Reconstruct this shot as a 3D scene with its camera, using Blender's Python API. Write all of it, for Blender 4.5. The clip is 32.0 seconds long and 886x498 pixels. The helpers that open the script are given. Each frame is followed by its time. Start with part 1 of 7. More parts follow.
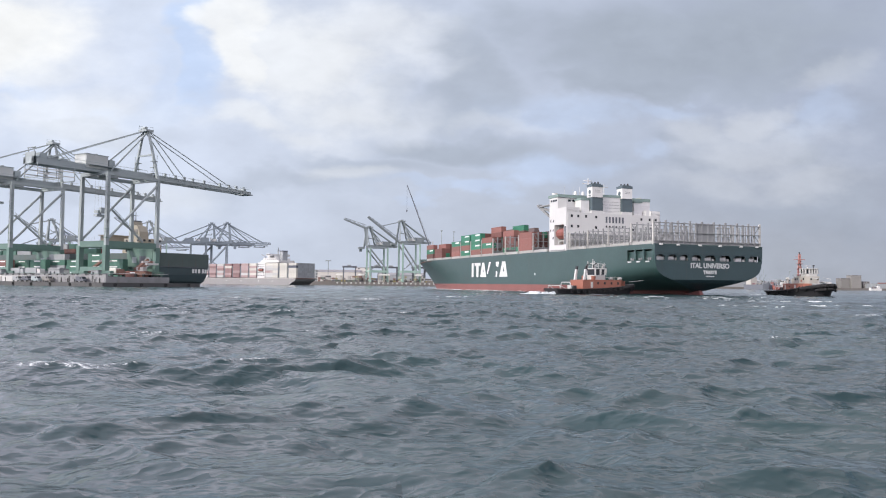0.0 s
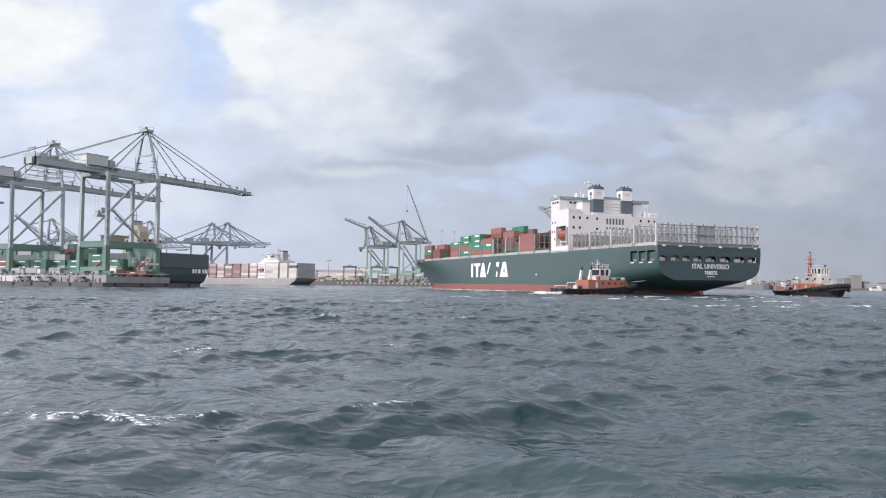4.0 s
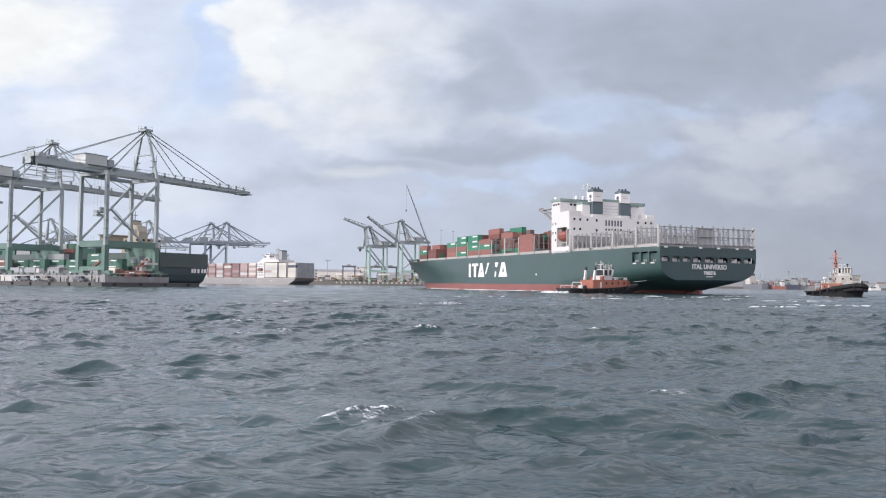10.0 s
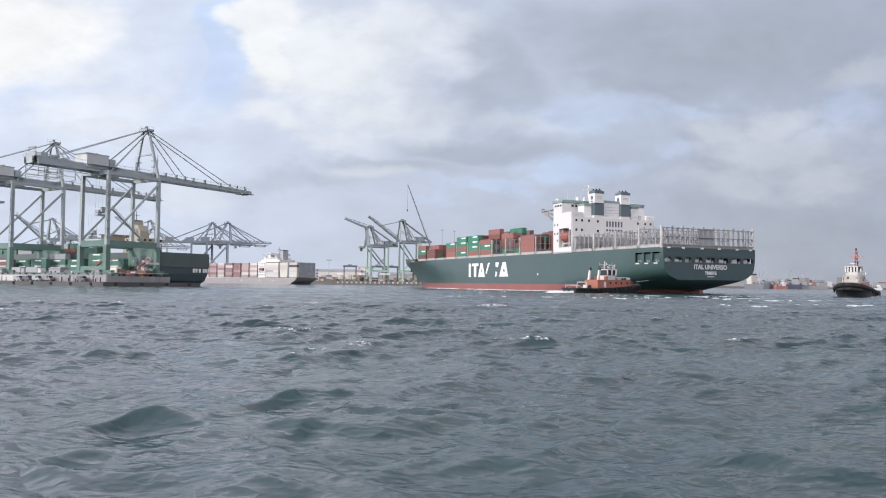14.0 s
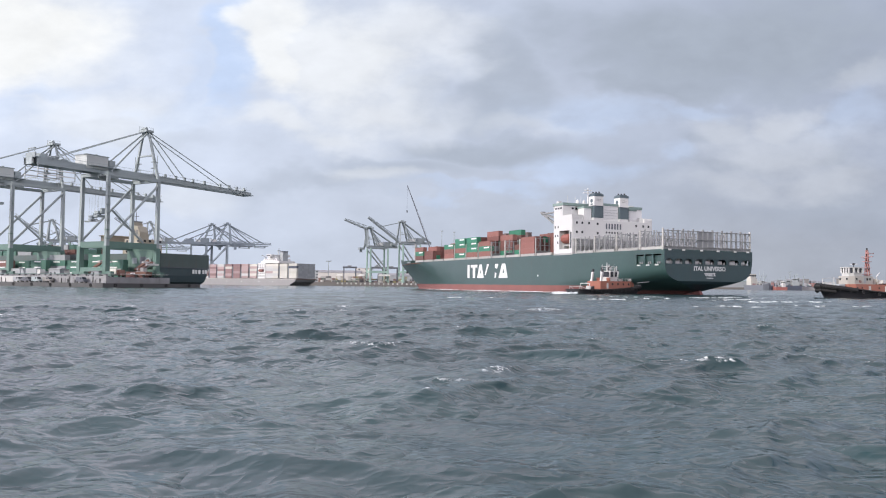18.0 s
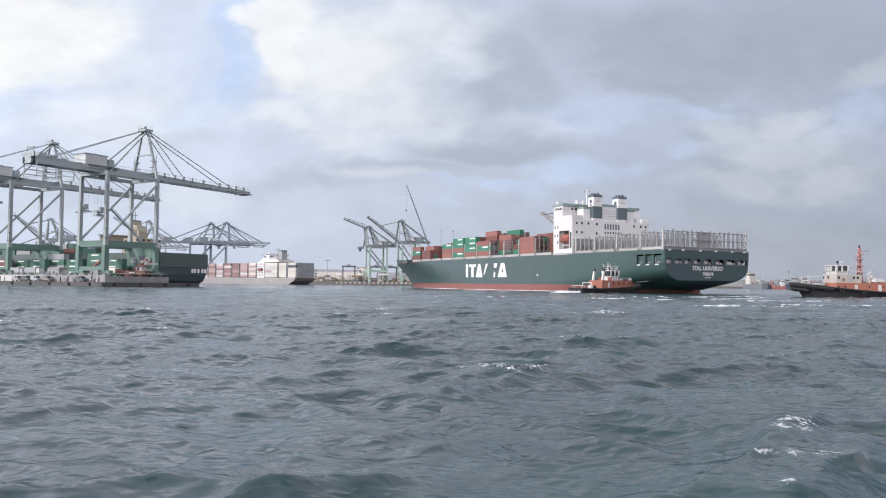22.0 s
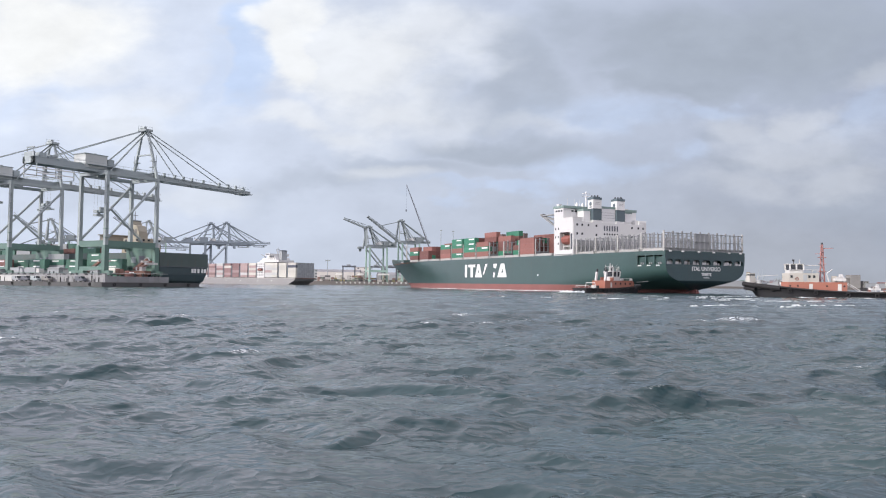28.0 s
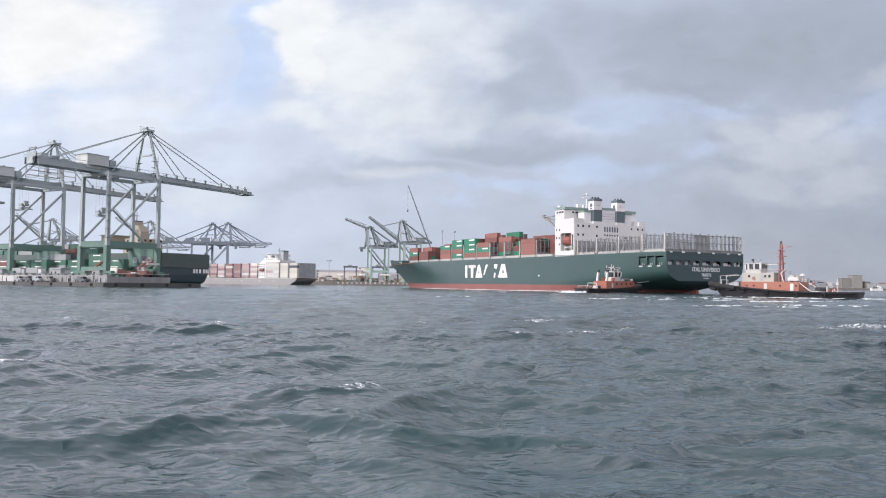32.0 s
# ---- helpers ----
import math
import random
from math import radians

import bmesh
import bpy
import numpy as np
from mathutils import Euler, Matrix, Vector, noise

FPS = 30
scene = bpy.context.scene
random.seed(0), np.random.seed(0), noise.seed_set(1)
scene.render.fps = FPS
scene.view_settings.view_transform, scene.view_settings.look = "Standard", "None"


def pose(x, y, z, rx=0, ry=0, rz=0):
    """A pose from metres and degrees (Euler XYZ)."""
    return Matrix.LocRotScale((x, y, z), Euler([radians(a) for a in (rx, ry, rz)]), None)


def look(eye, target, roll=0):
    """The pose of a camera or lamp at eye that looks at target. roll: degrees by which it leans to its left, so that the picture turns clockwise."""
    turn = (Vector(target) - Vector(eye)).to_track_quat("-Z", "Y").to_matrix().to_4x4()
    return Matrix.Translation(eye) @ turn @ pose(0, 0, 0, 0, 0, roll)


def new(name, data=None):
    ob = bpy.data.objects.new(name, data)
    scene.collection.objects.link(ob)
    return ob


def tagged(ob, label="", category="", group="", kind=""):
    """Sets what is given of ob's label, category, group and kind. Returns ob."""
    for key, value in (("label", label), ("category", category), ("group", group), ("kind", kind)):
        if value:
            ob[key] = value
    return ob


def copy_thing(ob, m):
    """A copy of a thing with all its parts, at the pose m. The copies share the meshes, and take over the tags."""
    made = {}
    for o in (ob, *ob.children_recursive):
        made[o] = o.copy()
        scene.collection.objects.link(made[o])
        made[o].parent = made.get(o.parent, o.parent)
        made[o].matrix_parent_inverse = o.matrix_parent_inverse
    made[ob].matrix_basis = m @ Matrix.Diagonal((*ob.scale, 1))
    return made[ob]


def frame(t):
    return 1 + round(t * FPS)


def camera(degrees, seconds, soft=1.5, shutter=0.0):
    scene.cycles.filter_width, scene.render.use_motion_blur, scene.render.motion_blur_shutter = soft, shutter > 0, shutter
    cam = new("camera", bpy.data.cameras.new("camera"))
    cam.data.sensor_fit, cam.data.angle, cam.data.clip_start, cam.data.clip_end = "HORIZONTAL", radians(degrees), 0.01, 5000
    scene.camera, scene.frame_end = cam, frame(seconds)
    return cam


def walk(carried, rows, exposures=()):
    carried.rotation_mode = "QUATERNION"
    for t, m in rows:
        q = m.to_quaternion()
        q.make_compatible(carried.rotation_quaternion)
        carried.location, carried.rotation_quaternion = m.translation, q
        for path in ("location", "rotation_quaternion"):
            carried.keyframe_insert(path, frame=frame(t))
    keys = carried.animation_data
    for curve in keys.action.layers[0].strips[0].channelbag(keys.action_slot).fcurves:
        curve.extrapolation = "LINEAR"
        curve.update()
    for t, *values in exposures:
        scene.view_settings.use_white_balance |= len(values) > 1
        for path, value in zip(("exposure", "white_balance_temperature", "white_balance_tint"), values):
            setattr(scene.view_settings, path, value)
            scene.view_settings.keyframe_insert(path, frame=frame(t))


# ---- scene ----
# ---- camera and its walk ----
cam = camera(60.26, 32.0, soft=1.1)
EYE_Z, TILT, ROLL, FOCAL = 2.7, 2.62, 0.66, 1350.9
# small sway of the held camera: seconds, sideways and upward, in thousandths of the view
SWAY = ((0, -.1, .3), (.5, .4, -.2), (1, 1.4, 1.3), (1.5, .4, 1.3), (2, -.1, -.2), (2.5, -.1, .8), (3, -.1, .3), (3.5, -.1, .3),
        (5.5, 2.9, .8), (6, .4, -.2), (7, .4, -.2), (8, -1.2, -.2), (10.5, -1.2, -.2), (11, .9, -1.7), (11.5, -.6, -1.2),
        (12, -2.7, -.2), (12.5, -1.2, -.2), (13, .4, 1.3), (13.5, .9, -.2), (14, .9, -.7), (14.5, .4, 1.3), (16.5, .9, -.2),
        (17, 1.9, 1.3))
SWAY += ((17.5, 1.9, 1.3), (18, .4, 1.3), (18.5, -.1, .3), (19, .4, -.2), (20, -1.2, -.2), (20.5, .4, -.2), (21, -1.2, -.2),
         (21.5, .4, -.2), (22, -1.2, -.2), (23, -.6, -.2), (24, .4, -.2), (25.5, .4, -.2), (28, -1.2, -.2), (28.5, -.1, -.2),
         (29.5, -1.2, -.2), (30.5, -.1, -.2), (31, .4, -.2), (31.5, 1.4, -.2), (32, 1.4, .3))


def eye_pose(dx, dy):
    pan, lift = math.atan(dx / FOCAL), radians(TILT) + math.atan(dy / FOCAL)
    return look((0, 0, EYE_Z), (-math.sin(pan) * 100, math.cos(pan) * 100, EYE_Z + math.tan(lift) * 100), ROLL)


walk(cam, [(t, eye_pose(dx, dy)) for t, dx, dy in SWAY])

# ---- world and sun ----
SUN_DIR = Vector((-0.75, -0.53, 0.46)).normalized()
world = bpy.data.worlds.new("sky")
scene.world = world
world.use_nodes = True


def wire(nt, kind, **inputs):
    """A node with its inputs set by name or index; sockets are linked, values are set."""
    n = nt.nodes.new(kind)
    for key, v in inputs.items():
        k = int(key[1:]) if key[0] == "i" and key[1:].isdigit() else key.replace("_", " ")
        if isinstance(v, bpy.types.NodeSocket):
            nt.links.new(v, n.inputs[k])
        else:
            n.inputs[k].default_value = v
    return n


def calc(nt, op, a, b=0.0, c=0.0, clamp=False):
    n = nt.nodes.new("ShaderNodeMath")
    n.operation, n.use_clamp = op, clamp
    for i, v in enumerate((a, b, c)):
        if isinstance(v, bpy.types.NodeSocket):
            nt.links.new(v, n.inputs[i])
        else:
            n.inputs[i].default_value = v
    return n.outputs[0]


def blend(nt, fac, a, b, mode="MIX"):
    n = nt.nodes.new("ShaderNodeMix")
    n.data_type, n.blend_type = "RGBA", mode
    for k, v in ((0, fac), (6, a), (7, b)):
        if isinstance(v, bpy.types.NodeSocket):
            nt.links.new(v, n.inputs[k])
        elif k == 0:
            n.inputs[0].default_value = v
        else:
            n.inputs[k].default_value = (*v, 1)
    return n.outputs[2]


def ramp(nt, fac, lo, hi):
    n = nt.nodes.new("ShaderNodeMapRange")
    n.interpolation_type = "SMOOTHSTEP"
    nt.links.new(fac, n.inputs[0])
    n.inputs[1].default_value, n.inputs[2].default_value = lo, hi
    return n.outputs[0]


wt = world.node_tree
wt.nodes.clear()
sky = wt.nodes.new("ShaderNodeTexSky")
sky.sky_type, sky.sun_disc = "NISHITA", False
sky.sun_elevation, sky.sun_rotation = math.asin(SUN_DIR.z), math.atan2(SUN_DIR.x, SUN_DIR.y)
sky.dust_density = 2.5
clear = wire(wt, "ShaderNodeBackground", Color=sky.outputs[0], Strength=0.12)
wco = wt.nodes.new("ShaderNodeTexCoord")
wn = wire(wt, "ShaderNodeTexNoise", Vector=wco.outputs["Generated"], Scale=2.2, Detail=6.0, Roughness=0.55)
wtone = blend(wt, ramp(wt, wn.outputs[0], 0.35, 0.7), (0.975, 0.93, 1.115), (1.425, 1.365, 1.57))
wside = wire(wt, "ShaderNodeVectorMath", i0=wco.outputs["Generated"], i1=(-0.9, -0.1, 0.0))
wside.operation = "DOT_PRODUCT"
sunward = ramp(wt, wside.outputs["Value"], -0.65, 0.75)
glow = calc(wt, "MULTIPLY_ADD", sunward, 0.92, 0.84)
glow_blue = calc(wt, "MULTIPLY_ADD", sunward, 1.0, 0.795)
wtone = blend(wt, 1.0, wtone, wire(wt, "ShaderNodeCombineXYZ", X=glow, Y=glow, Z=glow_blue).outputs[0], "MULTIPLY")
cloudy = wire(wt, "ShaderNodeBackground", Color=wtone, Strength=1.0)
wmix = wire(wt, "ShaderNodeMixShader", i0=ramp(wt, wn.outputs[0], 0.3, 0.5), i1=clear.outputs[0], i2=cloudy.outputs[0])
wire(wt, "ShaderNodeOutputWorld", Surface=wmix.outputs[0])

sun = new("sun", bpy.data.lights.new("sun", "SUN"))
sun.data.energy, sun.data.angle, sun.data.color = 3.0, radians(5), (1.0, 0.93, 0.82)
sun.matrix_world = look(SUN_DIR * 500, (0, 0, 0))

# ---- materials ----
MATS = {}


def paint(name, col, rough=0.5, metal=0.0, vary=0.18, scale=0.6, rust=0.0, bump=0.15, island=False):
    """Painted steel, concrete and the like: broad fading, fine grain, vertical stains and fine relief at metre scale."""
    if name in MATS:
        return MATS[name]
    m = bpy.data.materials.new(name)
    m.use_nodes = True
    nt = m.node_tree
    b = nt.nodes["Principled BSDF"]
    co = nt.nodes.new("ShaderNodeTexCoord")
    big = wire(nt, "ShaderNodeTexNoise", Vector=co.outputs["Object"], Scale=scale * 0.35, Detail=5.0, Roughness=0.6)
    fine = wire(nt, "ShaderNodeTexNoise", Vector=co.outputs["Object"], Scale=scale * 7, Detail=4.0)
    lo = tuple(c * (1 - vary) for c in col)
    hi = tuple(min(1, c * (1 + vary)) for c in col)
    c = blend(nt, big.outputs[0], lo, hi)
    c = blend(nt, calc(nt, "MULTIPLY", fine.outputs[0], 0.35), c, tuple(x * (1 - vary) * 0.9 for x in col))
    info = nt.nodes.new("ShaderNodeObjectInfo")
    rnd = info.outputs["Random"]
    if island:
        rnd = nt.nodes.new("ShaderNodeNewGeometry").outputs["Random Per Island"]
    tone = calc(nt, "MULTIPLY_ADD", rnd, 0.24, 0.88)
    c = blend(nt, 1.0, c, wire(nt, "ShaderNodeCombineXYZ", X=tone, Y=tone, Z=tone).outputs[0], "MULTIPLY")
    if rust:
        mp = wire(nt, "ShaderNodeMapping", Vector=co.outputs["Object"], Scale=(1.1, 1.1, 0.09))
        st = wire(nt, "ShaderNodeTexNoise", Vector=mp.outputs[0], Scale=scale * 1.6, Detail=6.0, Roughness=0.7)
        c = blend(nt, calc(nt, "MULTIPLY", ramp(nt, st.outputs[0], 0.56, 0.78), rust), c, (0.13, 0.06, 0.035))
    nt.links.new(c, b.inputs["Base Color"])
    r = calc(nt, "MULTIPLY_ADD", fine.outputs[0], 0.2, rough - 0.1)
    nt.links.new(r, b.inputs["Roughness"])
    b.inputs["Metallic"].default_value = metal
    bp = wire(nt, "ShaderNodeBump", Strength=bump, Distance=0.03, Height=fine.outputs[0])
    nt.links.new(bp.outputs[0], b.inputs["Normal"])
    MATS[name] = m
    return m


def island_paint(name, cols, rough=0.55):
    """Stacked boxes in several faded colours, one for each box."""
    m = paint(name, cols[0], rough, island=True)
    nt = m.node_tree
    geo = nt.nodes.new("ShaderNodeNewGeometry")
    cr = nt.nodes.new("ShaderNodeValToRGB")
    cr.color_ramp.interpolation = "CONSTANT"
    el = cr.color_ramp.elements
    for i, c in enumerate(cols):
        e = el[i] if i < 2 else el.new(i / len(cols))
        e.position, e.color = i / len(cols), (*c, 1)
    nt.links.new(geo.outputs["Random Per Island"], cr.inputs[0])
    co = nt.nodes.new("ShaderNodeTexCoord")
    n = wire(nt, "ShaderNodeTexNoise", Vector=co.outputs["Object"], Scale=0.8, Detail=5.0)
    c = blend(nt, calc(nt, "MULTIPLY", n.outputs[0], 0.5), cr.outputs[0], (0.12, 0.09, 0.08))
    nt.links.new(c, nt.nodes["Principled BSDF"].inputs["Base Color"])
    return m


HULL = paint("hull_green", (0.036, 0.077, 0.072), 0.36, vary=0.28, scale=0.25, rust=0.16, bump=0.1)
# White lettering with rust stains; the stern's shade is put into its tone.
NAME_PAINT = paint("shaded_stained_white", (0.54, 0.555, 0.56), 0.6, vary=0.25, scale=1.0, rust=0.2)
# Same paint as HULL, darkened: the stern's shade is put into the colour.
HULL_SHADED = paint("hull_green_shaded", (0.027, 0.054, 0.061), 0.5, vary=0.25, scale=0.3, rust=0.15)
BOOT = paint("boot_red", (0.26, 0.108, 0.098), 0.65, vary=0.3, scale=0.3, rust=0.25)
WHITE = paint("ship_white", (0.6, 0.6, 0.59), 0.45, vary=0.06, rust=0.08)
CREAM = paint("deck_cream", (0.42, 0.415, 0.395), 0.6, vary=0.2, rust=0.25)
DECK = paint("deck_red_brown", (0.16, 0.07, 0.05), 0.75)
# Funnel green raised in tone, which puts some distance haze into the paint.
FUNNEL = paint("funnel_green", (0.075, 0.105, 0.12), 0.5)
ROOF_GREEN = paint("roof_pale_green", (0.2, 0.275, 0.255), 0.6)
LASH = paint("lashing_grey", (0.25, 0.258, 0.262), 0.65, vary=0.25, rust=0.12)
GLASS = paint("dark_glass", (0.02, 0.025, 0.03), 0.12, vary=0.1, bump=0.02)
ORANGE = paint("lifeboat_orange", (0.24, 0.08, 0.06), 0.5)
MARK = paint("white_marking", (0.72, 0.73, 0.72), 0.5, vary=0.08)
BOX_RED = paint("box_red", (0.25, 0.108, 0.09), 0.55, rust=0.2)
BOX_BROWN = paint("box_brown", (0.15, 0.065, 0.055), 0.6, rust=0.2)
BOX_GREEN = paint("box_green", (0.03, 0.185, 0.11), 0.5, rust=0.1)
YARD_GREEN = paint("yard_green", (0.05, 0.135, 0.10), 0.6, rust=0.15)
BOX_GREY = paint("box_grey", (0.28, 0.3, 0.31), 0.55, rust=0.3)
BOX_WHITE = paint("box_white", (0.68, 0.68, 0.64), 0.5, rust=0.2)
# Inner stack colours darkened: shade deep among the boxes is put into them.
BOX_MIX = island_paint("box_mix", [(0.15, 0.065, 0.055), (0.24, 0.085, 0.065), (0.11, 0.08, 0.075), (0.03, 0.11, 0.07), (0.16, 0.16, 0.16), (0.2, 0.075, 0.06)])
MACHINERY = paint("machinery_grey", (0.48, 0.51, 0.50), 0.55, rust=0.15)
# Far cargo paints, kept pale: the distance haze is put into these colours.
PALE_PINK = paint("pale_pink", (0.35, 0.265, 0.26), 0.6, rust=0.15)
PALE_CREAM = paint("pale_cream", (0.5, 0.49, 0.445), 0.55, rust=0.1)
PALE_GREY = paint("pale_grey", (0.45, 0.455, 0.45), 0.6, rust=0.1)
DULL_RED = paint("dull_red", (0.22, 0.135, 0.135), 0.6, rust=0.15)
FAR_MIX = island_paint("far_box_mix", [(0.3, 0.16, 0.15), (0.5, 0.5, 0.52), (0.25, 0.28, 0.33), (0.3, 0.13, 0.11), (0.62, 0.63, 0.63), (0.2, 0.3, 0.29)])
TUG_BLACK = paint("tug_black", (0.022, 0.022, 0.025), 0.6, vary=0.3, scale=1.0)
RUBBER = paint("fender_rubber", (0.015, 0.015, 0.016), 0.85, vary=0.3, scale=2.0)
TUG_ORANGE = paint("tug_orange", (0.30, 0.115, 0.078), 0.5, vary=0.2, scale=1.0, rust=0.2)
TUG_WHITE = paint("tug_white", (0.50, 0.50, 0.485), 0.5, vary=0.1, scale=1.0, rust=0.2)
TUG_CREAM = paint("tug_cream", (0.40, 0.385, 0.345), 0.55, vary=0.14, scale=1.0, rust=0.3)
TUG_DECK = paint("tug_deck", (0.2, 0.2, 0.19), 0.8, scale=1.0)
TUG_MAST = paint("mast_red", (0.32, 0.15, 0.135), 0.5, scale=1.0)
# CRANE and CRANE_DARK are lightened, so haze over the pier sits in the paint.
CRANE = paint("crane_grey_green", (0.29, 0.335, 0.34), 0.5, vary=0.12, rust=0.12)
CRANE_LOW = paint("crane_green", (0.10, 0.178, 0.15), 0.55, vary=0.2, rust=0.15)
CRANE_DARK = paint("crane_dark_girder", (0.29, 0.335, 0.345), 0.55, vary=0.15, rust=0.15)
# Far cranes: the blue-grey tint of distance haze is put into the paint.
CRANE_FAR = paint("crane_hazed_grey", (0.205, 0.245, 0.28), 0.6, vary=0.12)
CRANE_FOOT = paint("crane_foot_green", (0.30, 0.42, 0.37), 0.6, vary=0.14)
CRANE_PALE = paint("crane_pale_green", (0.23, 0.265, 0.275), 0.6, vary=0.14)
JIB = paint("jib_dark", (0.10, 0.11, 0.13), 0.6)
CABLE = paint("steel_cable", (0.2, 0.21, 0.22), 0.5, metal=0.5)
CONCRETE = paint("quay_concrete", (0.245, 0.25, 0.255), 0.9, vary=0.5, scale=0.4, rust=0.3, bump=0.4)
QUAY_DARK = paint("quay_wall_dark", (0.095, 0.096, 0.097), 0.9, vary=0.35, scale=0.5, rust=0.4, bump=0.4)
LAND = paint("harbour_land", (0.16, 0.15, 0.14), 0.95, vary=0.25, scale=0.05, bump=0.3)
YELLOW = paint("superstructure_buff", (0.35, 0.325, 0.255), 0.55, rust=0.15)
FAR_HULL = paint("far_hull_grey", (0.27, 0.265, 0.265), 0.6, rust=0.15)
FAR_BLUE = paint("far_hull_dark", (0.06, 0.07, 0.10), 0.6)
FAR_SLATE = paint("far_hull_slate", (0.135, 0.148, 0.17), 0.6, rust=0.15)
MOORED = paint("moored_hull_green", (0.05, 0.078, 0.086), 0.55, vary=0.25, scale=0.3, rust=0.3)
MOORED_TOP = paint("moored_upper_green", (0.075, 0.105, 0.10), 0.6, vary=0.3, scale=0.3, rust=0.45)
SILO = paint("silo_tan", (0.21, 0.205, 0.195), 0.85, vary=0.15)
FAR_RED = paint("far_hull_red", (0.32, 0.12, 0.10), 0.6)
WALL = paint("building_wall", (0.55, 0.53, 0.50), 0.85, vary=0.12)
ROOF = paint("building_roof", (0.22, 0.22, 0.23), 0.8)
TYRE_PALE = paint("whitened_tyre", (0.6, 0.6, 0.58), 0.8)
YARD_MIX = island_paint("yard_mix", [(0.3, 0.27, 0.1), (0.45, 0.45, 0.43), (0.06, 0.07, 0.08), (0.14, 0.2, 0.15), (0.2, 0.11, 0.09), (0.1, 0.11, 0.12), (0.6, 0.6, 0.58), (0.16, 0.15, 0.14)])
LORRY_RED = paint("lorry_red", (0.17, 0.085, 0.062), 0.5)


def foam_material():
    m = bpy.data.materials.new("sea_foam")
    m.use_nodes = True
    nt = m.node_tree
    b = nt.nodes["Principled BSDF"]
    co = nt.nodes.new("ShaderNodeTexCoord")
    n = wire(nt, "ShaderNodeTexNoise", Vector=co.outputs["Object"], Scale=1.3, Detail=8.0, Roughness=0.7)
    c = blend(nt, ramp(nt, n.outputs[0], 0.3, 0.65), (0.22, 0.28, 0.29), (0.78, 0.80, 0.81))
    nt.links.new(c, b.inputs["Base Color"])
    b.inputs["Roughness"].default_value = 0.85
    nt.links.new(wire(nt, "ShaderNodeBump", Strength=0.8, Distance=0.1, Height=n.outputs[0]).outputs[0], b.inputs["Normal"])
    return m


FOAM = foam_material()


def water_material():
    m = bpy.data.materials.new("sea_water")
    m.use_nodes = True
    nt = m.node_tree
    b = nt.nodes["Principled BSDF"]
    co = nt.nodes.new("ShaderNodeTexCoord").outputs["Object"]
    # ripples at four sizes, lively in some patches and slack in others
    gust = ramp(nt, wire(nt, "ShaderNodeTexNoise", Vector=co, Scale=0.12, Detail=2.0).outputs[0], 0.3, 0.7)
    mp = wire(nt, "ShaderNodeMapping", Vector=co, Rotation=(0, 0, 0.5), Scale=(0.8, 1.3, 1))
    r1 = wire(nt, "ShaderNodeTexNoise", Vector=mp.outputs[0], Scale=3.0, Detail=1.0, Roughness=0.4)
    mp2 = wire(nt, "ShaderNodeMapping", Vector=co, Rotation=(0, 0, -0.3), Scale=(0.8, 1.3, 1))
    r2 = wire(nt, "ShaderNodeTexNoise", Vector=mp2.outputs[0], Scale=0.7, Detail=2.0, Roughness=0.5)
    mp3 = wire(nt, "ShaderNodeMapping", Vector=co, Rotation=(0, 0, 0.2), Scale=(0.7, 1.4, 1))
    r3 = wire(nt, "ShaderNodeTexNoise", Vector=mp3.outputs[0], Scale=6.5, Detail=0.5, Roughness=0.4)
    r4 = wire(nt, "ShaderNodeTexNoise", Vector=mp2.outputs[0], Scale=1.5, Detail=2.0, Roughness=0.45)
    crests = calc(nt, "SUBTRACT", 1.0, calc(nt, "ABSOLUTE", calc(nt, "MULTIPLY_ADD", r4.outputs[0], 4.0, -2.0)))
    ridge = calc(nt, "SUBTRACT", 1.0, calc(nt, "ABSOLUTE", calc(nt, "MULTIPLY_ADD", r1.outputs[0], 4.0, -2.0)))
    fine = calc(nt, "ADD", calc(nt, "MULTIPLY", ridge, 0.006), calc(nt, "MULTIPLY", r3.outputs[0], 0.010))
    hsum = calc(nt, "ADD", calc(nt, "MULTIPLY_ADD", crests, 0.03, calc(nt, "MULTIPLY", r2.outputs[0], 0.05)), calc(nt, "MULTIPLY", fine, calc(nt, "MULTIPLY_ADD", gust, 0.9, 0.35)))
    bp = wire(nt, "ShaderNodeBump", Strength=0.9, Distance=1.0, Height=hsum)
    nt.links.new(bp.outputs[0], b.inputs["Normal"])
    n = wire(nt, "ShaderNodeTexNoise", Vector=co, Scale=0.07, Detail=4.0)
    sea = blend(nt, ramp(nt, n.outputs[0], 0.35, 0.7), (0.016, 0.035, 0.039), (0.023, 0.049, 0.052))
    # broken foam on the highest crests, with drawn-out edges
    z = wire(nt, "ShaderNodeSeparateXYZ", Vector=co).outputs[2]
    fn = wire(nt, "ShaderNodeTexNoise", Vector=co, Scale=0.9, Detail=9.0, Roughness=0.75)
    sel = wire(nt, "ShaderNodeTexNoise", Vector=co, Scale=0.11, Detail=2.0)
    crest = calc(nt, "ADD", z, calc(nt, "MULTIPLY", calc(nt, "SUBTRACT", fn.outputs[0], 0.5), 0.7))
    crest = calc(nt, "ADD", crest, calc(nt, "MULTIPLY", calc(nt, "SUBTRACT", sel.outputs[0], 0.5), 0.9))
    drawn = wire(nt, "ShaderNodeMapping", Vector=co, Rotation=(0, 0, 0.5), Scale=(0.7, 1.3, 1)).outputs[0]
    lace = wire(nt, "ShaderNodeTexNoise", Vector=drawn, Scale=7.5, Detail=7.0, Roughness=0.72)
